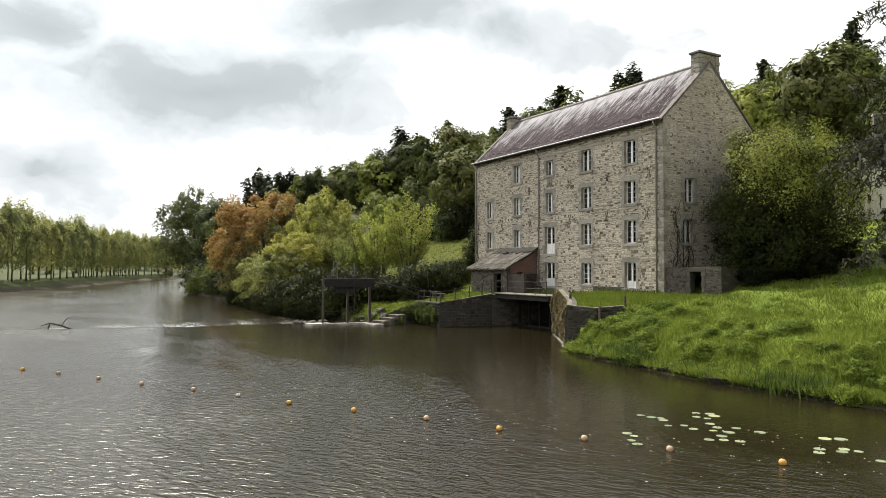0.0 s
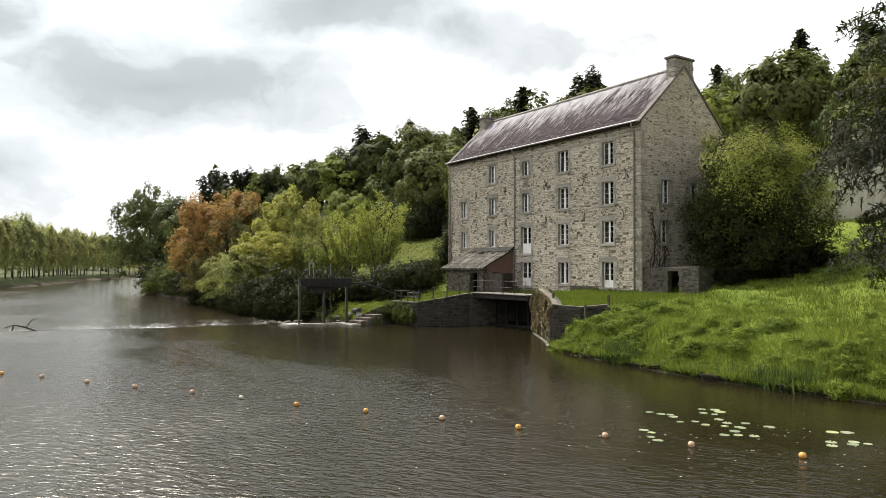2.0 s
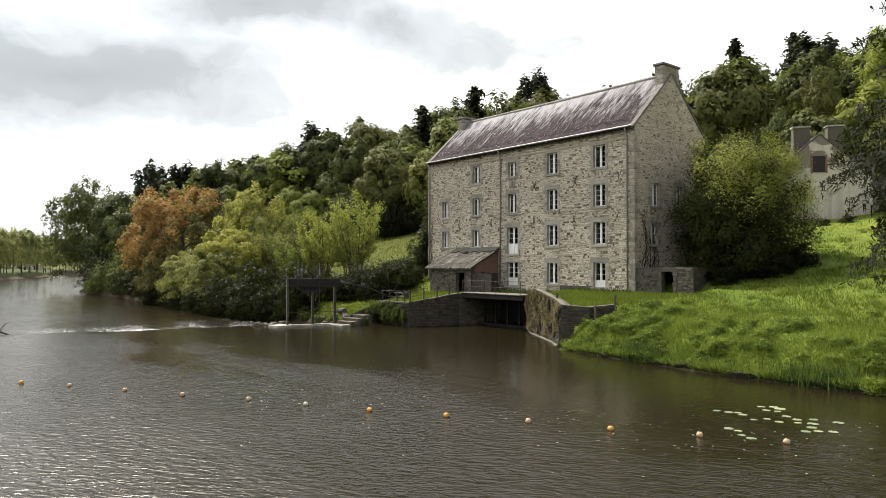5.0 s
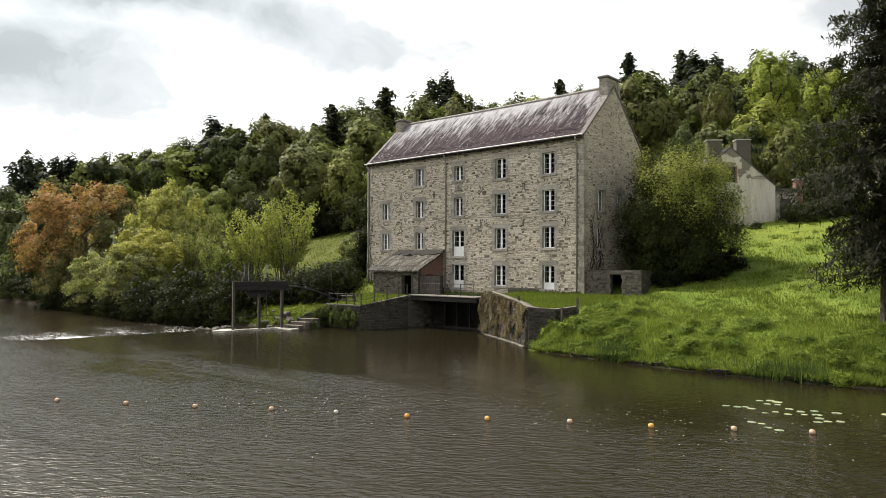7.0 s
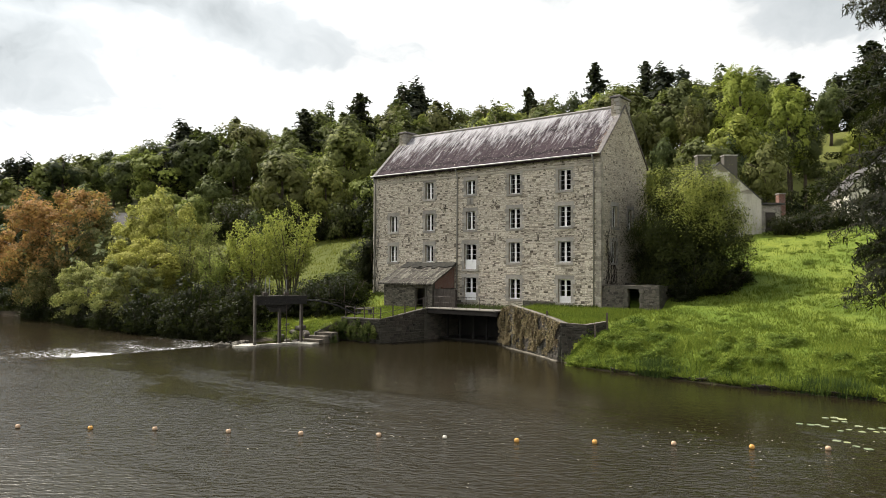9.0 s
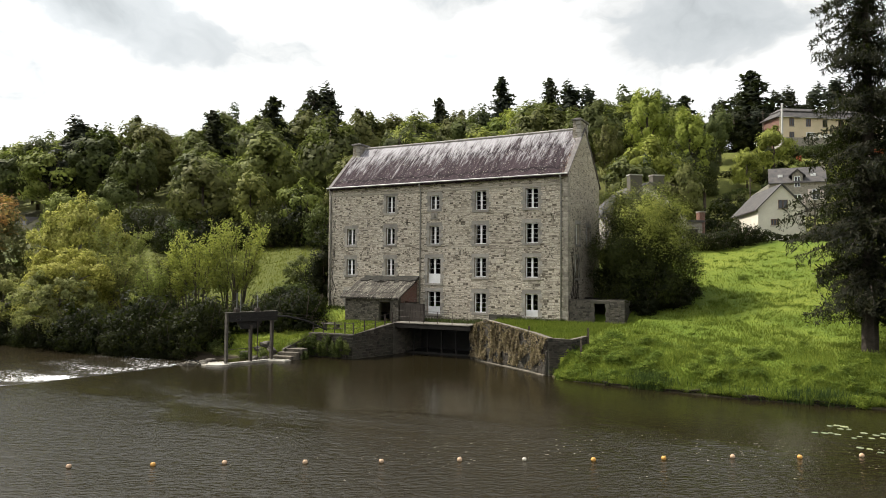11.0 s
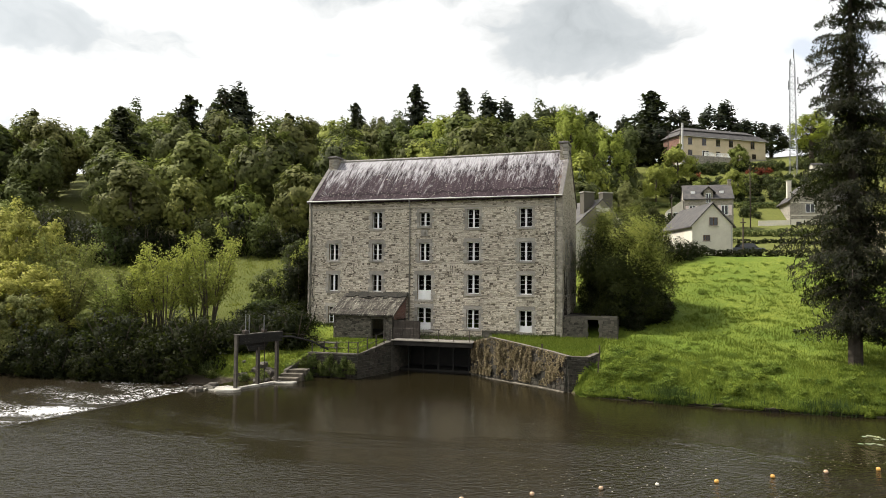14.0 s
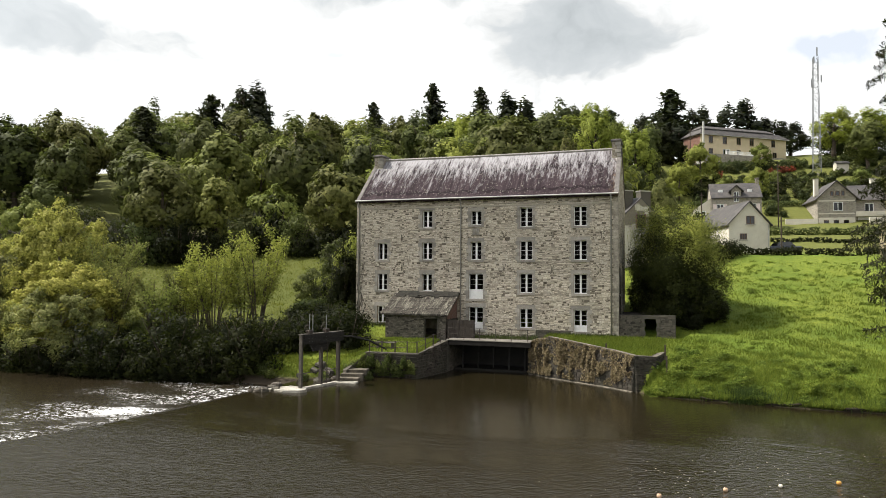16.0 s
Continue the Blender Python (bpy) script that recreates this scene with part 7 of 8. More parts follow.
for k in range(28):
    boxed(put, -8.0 + k * 0.32, -7.86 + k * 0.32, -3.2, -3.12, 36.56, 37.35, rail)
boxed(put, -8.1, 1.0, -3.22, -3.1, 37.35, 37.46, rail)
part("balustrade", rail, WHITE, manor)

# ruined house beside the meadow
ruin, put = house("old_house", "decaying old house with stained pale plaster gable", 23.3, 27.2, radians(38), 8.6, 9.0, 9.4, 12.8, 16.6, STAINED, HOUSE_SLATE, True, 0.02)
# no hole is cut: a near-black block on the wall gives its shade
part("window_opening", boxed(put, -0.6, 0.45, -0.03, 0.2, 13.2, 14.7), INSIDE, ruin, "dark block that paints the shade of a gaping window hole")
part("brick_jamb", boxed(put, -0.78, -0.6, -0.05, 0.1, 13.1, 14.8), BRICK, ruin)
part("brick_jamb", boxed(put, 0.45, 0.63, -0.05, 0.1, 13.1, 14.8), BRICK, ruin)
chimney_on(ruin, put, -1.3, 1.2, 14.5, 17.5, 1.4, 0.9, OUT_PIECE)
chimney_on(ruin, put, 1.9, 2.2, 14.3, 17.7, 1.4, 0.9, OUT_PIECE)
annex = boxed(put, 4.35, 6.6, 0.6, 5.0, 8.0, 12.4)
part("annex_wall", annex, HOUSE_STONE, ruin)
part("annex_door", boxed(put, 5.0, 6.0, 0.52, 0.598, 9.2, 11.6), DARK_WOOD, ruin)
part("annex_eaves", boxed(put, 4.3, 6.9, 0.3, 5.2, 12.41, 12.6), HOUSE_SLATE, ruin)
low_wall = boxed(put, 6.61, 12.0, 1.2, 1.7, 8.0, 11.2)
part("yard_wall", low_wall, HOUSE_STONE, ruin)
chimney_on(ruin, put, 7.6, 2.6, 8.5, 13.7, 0.7, 0.7, BRICK)

# slate roof among the trees far along the river
house("farmhouse", "farmhouse with a grey hipped slate roof among the trees", -94, 27, radians(60), 9, 8, 9.5, 13.6, 16.8, PLASTER, HOUSE_SLATE, False)

# lattice mast
mast = thing("radio_mast", (56.6, 108, 31), "tall galvanised lattice mast with aerials", "mast")
legs = [(-0.75, -0.75), (0.75, -0.75), (0.75, 0.75), (-0.75, 0.75)]
MZ0, MZ1 = 29.5, 55.2
for a, b in legs:
    s = Shape()
    s.tube([(56.6 + a, 108 + b, MZ0), (56.6 + a * 0.62, 108 + b * 0.62, MZ1)], 0.06, 5)
    part("leg", s, STEEL, mast)
s = Shape()
for k in range(20):
    za, zb = MZ0 + (MZ1 - MZ0) * k / 20, MZ0 + (MZ1 - MZ0) * (k + 1) / 20
    fa, fb = 1 - 0.38 * k / 20, 1 - 0.38 * (k + 1) / 20
    for (a, b), (c, d) in zip(legs, legs[1:] + legs[:1]):
        p, q_ = ((a, b), (c, d)) if k % 2 else ((c, d), (a, b))
        s.tube([(56.6 + p[0] * fa, 108 + p[1] * fa, za), (56.6 + q_[0] * fb, 108 + q_[1] * fb, zb)], 0.032, 4)
        s.tube([(56.6 + a * fa, 108 + b * fa, za), (56.6 + c * fa, 108 + d * fa, za)], 0.032, 4)
part("lattice", s, STEEL, mast)
for a, z, t in ((-0.9, 48.5, 1.9), (0.95, 49.5, 1.6), (0.2, 55.2, 2.0), (-0.4, 53.8, 1.4)):
    s = Shape()
    s.box(56.6 + a - 0.11, 107.2, z, 56.6 + a + 0.11, 107.4, z + t, None, 0.03)
    part("aerial", s, STEEL, mast)
for a in (-0.2, 0.2):
    s = Shape()
    s.tube([(56.6 + a, 107.9, MZ0 - 2), (56.6 + a, 107.9, MZ0 + 0.5)], 0.3, 6)
    part("footing", s, CONCRETE, mast)

for x, y, z1 in ((44.4, 75.0, 27.4), (39.4, 37.0, 15.0), (31.0, 104.0, 40.5), (31.3, 60.0, 21.0)):
    pole = thing("utility_pole", (x, y, float(height(x, y))), "grey wooden utility pole on the hillside", "pole", "utility poles")
    s = Shape()
    s.tube([(x, y, float(height(x, y)) - 0.5), (x, y, z1)], [0.11, 0.08], 7)
    part("pole", s, BARK, pole)
    s = Shape()
    s.box(x - 0.35, y - 0.14, z1 - 0.6, x + 0.35, y - 0.05, z1 - 0.48)
    part("crossarm", s, BARK, pole)

# hedges and garden walls across the slope
def hedge(seed, xa, ya, xb, yb, tall, thick, mat, label):
    rng = np.random.default_rng(seed)
    length = math.dist((xa, ya), (xb, yb))
    n = int(length * tall * 90)
    t = rng.random(n)
    x, y = xa + (xb - xa) * t, ya + (yb - ya) * t
    a = rng.uniform(0, math.pi * 2, n)
    swell = 1 + 0.22 * np.sin(t * length * 1.1) + 0.12 * np.sin(t * length * 2.7)
    r = rng.uniform(0.75, 1.05, n) * swell
    nx, ny = -(yb - ya) / length, (xb - xa) / length
    off = np.cos(a) * thick / 2 * r
    z = height(x, y) + tall * 0.5 + np.sin(a) * tall * 0.55 * r
    place = np.stack([x + nx * off, y + ny * off, z], 1)
    way_out = np.stack([nx * np.cos(a), ny * np.cos(a), np.sin(a)], 1)
    return lone("hedge", blades_mesh("hedge", cards(place, way_out, 0.26, rng, 1.5, 0.8)), mat, label, "hedge", group="hillside hedges")


hedge(201, 27.5, 35.6, 50, 34.5, 0.8, 0.9, LEAF_SHADED, "dark dense hedge along the top of the meadow")
hedge(202, 38.5, 50, 62, 47, 0.5, 0.7, LEAF_SHADED, "clipped dark hedge beside the lane")
hedge(203, 40, 60, 66, 58, 1.0, 1.1, LEAF_DEEP, "green hedge below the villa")
hedge(204, 26, 92, 62, 90, 0.9, 1.4, LEAF_DEEP, "hedge on the upper garden terrace")
hedge(205, 22, 102, 60, 100, 1.1, 1.6, LEAF_SHADED, "dark hedge on the upper garden terrace")
hedge(206, 29, 113.0, 54, 112.4, 1.9, 1.6, LEAF_DEEP, "green hedge below the long house")
hedge(209, 60, 124, 92, 118, 4.5, 4.0, LEAF_DEEP, "tall green thicket on the hilltop")
hedge(210, 10, 124, 31, 121, 5.0, 4.0, LEAF_SHADED, "dark thicket beneath the hilltop conifers")
# the next two hedges carry the surrounding trees' shade in their leaf tone
hedge(207, 15, 40, 26, 50, 3.0, 3.0, LEAF_SHADED, "overgrown hedge behind the old house")
hedge(208, 27, 55, 34, 66, 3.0, 3.0, LEAF_SHADED, "dark overgrown hedge beside the stone house")

garden_wall = thing("garden_wall", (46, 76, 16.5), "long white garden wall beside the villa", "wall", kind="structure")
part("wall", Shape().box(46.4, 81.2, 14.5, 51.6, 81.6, 18.2), PLASTER, garden_wall)
part("wall", Shape().box(59.0, 78.2, 15.5, 66.0, 78.6, 18.1), PLASTER, garden_wall)

# a small shed roof on the hill and a barn end at the meadow's edge
house("hut", "small white hut on the hillside", 61.5, 108, radians(5), 2.4, 2.4, 30.6, 32.0, 32.5, PLASTER, HOUSE_SLATE, False)
house("barn", "small ochre-walled barn with a slate roof", 51.5, 33.5, radians(-20), 5.0, 7.0, 10.9, 13.2, 15.4, OCHRE, HOUSE_SLATE)

car = thing("parked_car", (39.2, 46.5, 12.3), "dark parked car beside the cottage", "car")
s = Shape()
cm = Matrix.Translation((40.2, 41.0, float(height(40.2, 41.0)))) @ Matrix.Rotation(radians(20), 4, "Z")
car.location = cm.translation
s.box(-2.0, -0.85, 0.30, 2.0, 0.85, 0.85, cm, 0.12)
body = part("body", s, material("dark_car_paint", plain(0.05, 0.055, 0.065), 0.3, 0.3, 0.5), car)
s = Shape()
cab = [cm @ Vector(p) for p in ((-1.3, -0.78, 0.851), (1.2, -0.78, 0.851), (1.2, 0.78, 0.851), (-1.3, 0.78, 0.851), (-0.9, -0.62, 1.42), (0.6, -0.62, 1.42), (0.6, 0.62, 1.42), (-0.9, 0.62, 1.42))]
s.add(cab, [(3, 2, 1, 0), (4, 5, 6, 7), (0, 1, 5, 4), (1, 2, 6, 5), (2, 3, 7, 6), (3, 0, 4, 7)])
part("cabin", s, DARK_GLASS, car)
for wx in (-1.25, 1.25):
    for wy in (-0.86, 0.70):
        s = Shape()
        s.tube([cm @ Vector((wx, wy, 0.32)), cm @ Vector((wx, wy + 0.16, 0.32))], 0.32, 14)
        part("wheel", s, DARK_WOOD, car)

# garden shrubs and small trees on the slope
for n, (x, y, k, grow) in enumerate([(28, 88, 2, 0.8), (33, 96, 0, 0.9), (38, 97, 1, 0.9), (43, 96, 2, 1.0), (48, 97, 0, 0.8), (52, 95, 2, 0.9), (57, 97, 1, 1.0), (46, 88, 2, 0.8), 
                                   (29, 78, 0, 1.3), (25, 84, 1, 1.4), (22, 92, 2, 1.5), (60, 92, 0, 1.3), (64, 98, 1, 1.4), (46, 103, 2, 0.8), (51, 104, 0, 0.8), (36, 104, 1, 0.8), (61, 66, 2, 1.2), (66, 72, 0, 1.4), (30, 46, 1, 1.2), (28, 42, 0, 1.3), (28.8, 28.6, 0, 0.9), (30.5, 29.6, 1, 1.2), (32.2, 31.5, 0, 1.1), (33.5, 33.5, 1, 1.0), (26.2, 25.6, 1, 0.45), (24.6, 24.6, 0, 0.35)]):
    model, tall = SHRUBS[k]
    m = stand(model, x, y, rnd.uniform(0, 6.28), (grow, grow, grow * 0.8))
    ob = copy_thing(model, m)
    ob.matrix_basis = m
    tagged(ob, "rounded green garden shrub on the slope", "", "garden shrubs")
for n in range(20):
    x, y = rnd.uniform(23, 66), rnd.uniform(84, 108)
    if any((x - a) ** 2 + (y - b) ** 2 < (r * 0.8) ** 2 for a, b, r in HOUSES) or (48 < x < 60 and 60 < y < 80) or (33 < x < 42 and 60 < y < 76):
        continue
    grow = rnd.uniform(0.4, 0.85)
    model, tall = SHRUBS[rnd.choice([0, 2, 2])] if n % 3 else (WOODS[4][0], 10)
    grow = grow if n % 3 else rnd.uniform(0.3, 0.5)
    m = stand(model, x, y, rnd.uniform(0, 6.28), (grow, grow, grow * rnd.uniform(0.8, 1.1)))
    ob = copy_thing(model, m)
    ob.matrix_basis = m
    tagged(ob, "rounded green garden shrub on the slope" if n % 3 else "small pale green garden tree on the slope", "", "garden shrubs")
GARDEN = shrub(401, 1.6, 1.2, 520, 0.22, LEAF_DEEP, "clipped round bush on the garden terraces", "garden_bush")
GARDEN["group"] = "terrace bushes"
first = True
for row_y, xa, xb, gap_x in ((93.5, 30, 60, 2.6), (97.5, 27, 60, 2.3), (102, 26, 59, 2.5), (106.5, 26, 57, 2.1), (111.5, 29, 54, 1.9), (113, 30, 54, 2.4), (86, 30, 50, 3.2), (107, 57, 78, 1.9), (112, 56, 80, 1.7), (115.5, 58, 80, 1.6)):
    x = xa
    while x < xb:
        x += gap_x * rnd.uniform(0.6, 1.4)
        y = row_y + rnd.uniform(-0.8, 0.8)
        if any((x - a) ** 2 + (y - b) ** 2 < (r * 0.55) ** 2 for a, b, r in HOUSES[:4]):
            continue
        grow = rnd.uniform(0.7, 1.3)
        m = stand(GARDEN, x, y, rnd.uniform(0, 6.28), (grow, grow, grow * rnd.uniform(0.8, 1.4)))
        if first:
            GARDEN.matrix_basis, first = m, False
        else:
            copy_thing(GARDEN, m).matrix_basis = m
RED_BUSH = shrub(402, 1.6, 1.3, 520, 0.2, leafy("red_shrub_leaves", (0.09, 0.020, 0.018), (0.22, 0.04, 0.035), (0.34, 0.07, 0.05)), "round red-leaved bush on the garden terraces", "garden_bush")
RED_BUSH["group"] = "red terrace bushes"
for k, (x, y, grow) in enumerate(((48.2, 109.0, 1.1), (50.3, 109.6, 1.2), (52.0, 110.4, 0.9), (37.2, 108.0, 1.1), (39.6, 103.5, 0.8), (45.0, 115.5, 0.9))):
    m = stand(RED_BUSH, x, y, k * 1.3, (grow, grow, grow * 0.9))
    if k == 0:
        RED_BUSH.matrix_basis = m
    else:
        copy_thing(RED_BUSH, m).matrix_basis = m
tall_set = []
for x, y, k, top in ((19, 37, 0, 21.3), (25, 40, 1, 20.6), (13.3, 76, 2, 40.5), (20.6, 76.4, 2, 36.0), (-4.9, 74, 1, 37.5), (-14, 80, 2, 40.5), (20, 66, 0, 28), (10, 60, 0, 32), (4, 55, 0, 30), (18, 52, 3, 24), (10, 48, 3, 24.5), (23, 76, 3, 31), (33, 103, 4, 37.0), (28.5, 95, 4, 31.5), (43.5, 95, 4, 30.0), (46, 112, 4, 38),
                     (62, 118, 2, 46), (69, 120, 2, 46), (76, 124, 0, 47), (66, 108, 3, 42), (72, 96, 0, 38), (80, 90, 1, 36), (70, 82, 3, 31), (78, 70, 0, 30), (16, 90, 1, 40), (22, 110, 3, 44), (8, 80, 1, 37.5), (2, 72, 0, 35), (66, 60, 0, 25), (75, 50, 3, 24), (85, 40, 0, 23), (72, 30, 1, 20), (90, 20, 0, 18)):
    model, tall = WOODS[k]
    rise = (top - float(height(x, y))) / tall
    if rise > 1.0:
        model, tall = TALL[(2, 1, 0, 2, 0)[k]], 22
        rise = (top - float(height(x, y))) / tall
        if model not in tall_set:
            tall_set.append(model)
            model.matrix_basis = stand(model, x, y, 0.0, 0.35 + 0.6 * rise, top, tall)
            continue
    planted(model, x, y, rnd.uniform(0, 6.28), 1.05 if x > 60 < y else 0.35 + 0.6 * rise if rise > 0.8 else 0.9 * rise, top, tall)


# ---- grass, weeds and creepers ----
def blades(name, xs, ys, tall, width, rng, mat, label, category="grass", zs=None, lean=0.35):
    n = len(xs)
    z = (height(xs, ys) if zs is None else zs) - 0.03
    a = rng.uniform(0, 2 * np.pi, n)
    side = np.stack([np.cos(a), np.sin(a), np.zeros(n)], 1) * (width * rng.uniform(0.6, 1.4, n))[:, None]
    bend = np.stack([rng.normal(0, lean, n), rng.normal(0, lean, n), np.ones(n)], 1) * tall[:, None]
    foot = np.stack([xs, ys, z], 1)
    corners = np.stack([foot + side, foot + bend, foot - side], 1).reshape(-1, 3)
    return lone(name, blades_mesh(name, corners), mat, label, category, "stuff")


rng = np.random.default_rng(77)
NETTLE_LEAF = leafy("nettle_leaves", (0.055, 0.088, 0.017), (0.112, 0.158, 0.027), (0.19, 0.235, 0.043))
# the undercut lip of bare earth along the meadow's shore
lip = Shape()
lip_x = np.arange(26.3, 56, 0.22)
lip_y = np.interp(lip_x, NORTH_X, NORTH_Y)
wob = 0.10 * np.sin(lip_x * 1.7) + 0.07 * np.sin(lip_x * 4.3 + 1) + rng.normal(0, 0.03, len(lip_x))
head = 0.17 + 0.06 * np.sin(lip_x * 2.3 + 0.6) + rng.normal(0, 0.03, len(lip_x))
for k in range(len(lip_x)):
    lip.v += [(lip_x[k], lip_y[k] - 0.02 + wob[k], -0.4), (lip_x[k], lip_y[k] + 0.10 + wob[k], 0.5 * head[k]), (lip_x[k], lip_y[k] - 0.04 + wob[k], head[k]), (lip_x[k], lip_y[k] + 0.75, head[k] + 0.05)]
lip.f += [(4 * k + r, 4 * k + 4 + r, 4 * k + 5 + r, 4 * k + 1 + r) for k in range(len(lip_x) - 1) for r in range(3)]
lone("bank_edge", lip, WET_EARTH, "dark undercut lip of bare earth at the water's edge", "bank", "structure", True)
# tall grass along the meadow's bank
n = 70000
x = rng.uniform(24.7, 52, n)
edge = np.interp(x, NORTH_X, NORTH_Y)
far_in = rng.exponential(2.2, n)
y = edge + 0.05 + far_in
keep = (y < 1.5) & ~((x < 26.1) & (y > -8.7 + 1.25 * np.maximum(0, x - 25.0)))
patch = 0.5 + 0.5 * np.sin(x * 1.3 + 2.1 * np.sin(y * 0.9)) * np.sin(y * 1.1 + 1.7 * np.sin(x * 0.7))
tall = (0.13 + 0.12 * np.exp(-far_in / 1.2) + 0.22 * patch ** 2) * rng.uniform(0.6, 1.25, n)
blades("tall_grass", x[keep], y[keep], tall[keep], 0.019, rng, BANK_BLADE, "tall lush grass along the meadow's water edge")
# grass that hangs over the water's edge
n = 17000
x = rng.uniform(24.9, 54, n)
y = np.interp(x, NORTH_X, NORTH_Y) + rng.uniform(-0.06, 0.55, n)
over = (0.16 + 0.30 * rng.random(n)) * (0.75 + 0.45 * np.sin(x * 1.9 + 1.4 * np.sin(x * 0.7)))
blades("overhanging_grass", x, y, over, 0.017, rng, BANK_BLADE, "grass hanging over the pond's edge", zs=0.12 + 0.10 * rng.random(n), lean=0.75)
# shorter meadow grass
n = 65000
x, y = rng.uniform(24, 56, n), rng.uniform(-8, 32, n)
y = -8 + (y + 8) * rng.random(n) ** 0.6
keep = (y > np.interp(x, NORTH_X, NORTH_Y) + 1.2) & ~((x < 27.3) & (y > -0.2) & (y < 5)) & (x > 25.9)
tall = (0.12 + 0.14 * (0.5 + 0.5 * np.sin(x * 0.8 + 1.9 * np.sin(y * 0.7)))) * rng.uniform(0.6, 1.3, n)
blades("meadow_grass", x[keep], y[keep], tall[keep], 0.022, rng, BLADE, "short green meadow grass on the slope")
# tussocks scattered over the meadow
cx, cy = rng.uniform(27.5, 56, 520), -7 + 37 * rng.random(520) ** 1.3
size = rng.uniform(0.10, 0.36, 520)
own_clump = np.repeat(np.arange(520), 46)
x = cx[own_clump] + rng.normal(0, 1, len(own_clump)) * size[own_clump] * 0.7
y = cy[own_clump] + rng.normal(0, 1, len(own_clump)) * size[own_clump] * 0.5
keep = (y > np.interp(x, NORTH_X, NORTH_Y) + 1.0) & ~((x < 27.3) & (y > -0.2) & (y < 5))
blades("tussocks", x[keep], y[keep], ((0.12 + 0.55 * size[own_clump]) * rng.uniform(0.6, 1.2, len(x)))[keep], 0.032, rng, BANK_BLADE, "green tussocks and docks scattered over the meadow", lean=0.6)
# the yard, the terrace and the river field
n = 24000
x, y = rng.uniform(17, 26.0, n), rng.uniform(-8.8, -0.05, n)
wall_y = np.interp(x, [p[0] for p in RQ[1:6]], [p[1] for p in RQ[1:6]])
keep = (y > wall_y + 0.55) & (x < 25.1 + 0.28 * (y + 8.3))
blades("yard_grass", x[keep], y[keep], rng.uniform(0.10, 0.30, n)[keep], 0.02, rng, BLADE, "green grass in front of the mill")
n = 9000
x, y = rng.uniform(3.9, 9.3, n), rng.uniform(-8.3, -3.2, n)
keep = (x < 8.9 + (y + 8.3) * 0.18)
blades("terrace_grass", x[keep], y[keep], rng.uniform(0.06, 0.22, n)[keep], 0.02, rng, BLADE, "thin grass on the quay terrace")
n = 46000
x, y = rng.uniform(-44, 4, n), rng.uniform(-12, 24, n)
keep = (y > np.interp(x, NORTH_X, NORTH_Y) + 0.4) & ~((x > -0.2) & (y > -0.3))
blades("field_grass", x[keep], y[keep], rng.uniform(0.12, 0.35, n)[keep], 0.03, rng, LEAF_FIELD, "rough olive grass on the field behind the bank")
n = 5200
x = rng.uniform(-2.2, 4.9, n)
y = np.interp(x, NORTH_X, NORTH_Y) + 0.15 + rng.uniform(0, 2.6, n)
blades("shore_grass", x, y, rng.uniform(0.08, 0.26, n), 0.022, rng, BLADE, "bright grass on the shore behind the sluice")
# reeds and flag leaves at the edge
n = 1300
x = np.concatenate([rng.normal(30.6, 0.5, n // 2), rng.normal(38.8, 0.7, n // 4), rng.uniform(27, 50, n - n // 2 - n // 4)])
y = np.interp(x, NORTH_X, NORTH_Y) + rng.uniform(-0.15, 0.5, n)
blades("reeds", x, y, rng.uniform(0.5, 0.95, n), 0.028, rng, leafy("reed_leaves", (0.026, 0.045, 0.018), (0.05, 0.078, 0.028), (0.085, 0.118, 0.042)), "blue-green flag leaves at the water's edge", "reeds", lean=0.22)

# weedy mounds on the bank
MOUND = shrub(301, 1.0, 1.0, 1050, 0.052, BANK_BLADE, "low mound of lush grass and weeds on the bank", "weeds", 60, 0.85, 3.6)
MOUND["group"] = "bank weeds"
spots_w = [(26.6, -9.0, 1.2), (27.3, -8.0, 1.1), (28.1, -9.4, 1.0), (27.6, -6.2, 1.2), (28.9, -8.2, 0.9), (29.6, -6.6, 0.9), (30.6, -9.6, 0.9), (27.0, -4.5, 1.0), (28.4, -3.6, 0.8), (33.5, -9.2, 0.8), (36.6, -7.6, 0.8),
           (25.3, -9.9, 0.8), (26.0, -10.1, 0.9), (27.0, -10.3, 0.9), (40.5, -9.2, 0.8), (38.2, -4.0, 0.7), (34.5, -4.6, 0.7), (44.5, -8.2, 0.9), (31.8, -7.6, 0.8), (36, 6, 0.6), (33.5, 14, 0.7), (38, 20, 0.7)]
for _ in range(40):
    spots_w.append((rnd.uniform(25.2, 28.8), rnd.uniform(-10.5, -7.2), rnd.uniform(0.45, 0.8)))
for _ in range(22):
    spots_w.append((rnd.uniform(28, 52), rnd.uniform(-7, 20), rnd.uniform(0.25, 0.5)))
for _ in range(175):
    x = rnd.uniform(26.5, 50)
    spots_w.append((x, float(np.interp(x, NORTH_X, NORTH_Y)) + 0.15 + rnd.expovariate(0.6), rnd.uniform(0.35, 0.95)))
NETTLE = shrub(303, 1.0, 1.0, 1000, 0.06, NETTLE_LEAF, "dark green clump of nettles on the bank", "weeds", 60, 0.85, 2.2)
NETTLE["group"] = "bank nettles"
NETTLE.matrix_basis = stand(NETTLE, 26.4, -9.7, 0.0, (0.8, 0.8, 0.7))
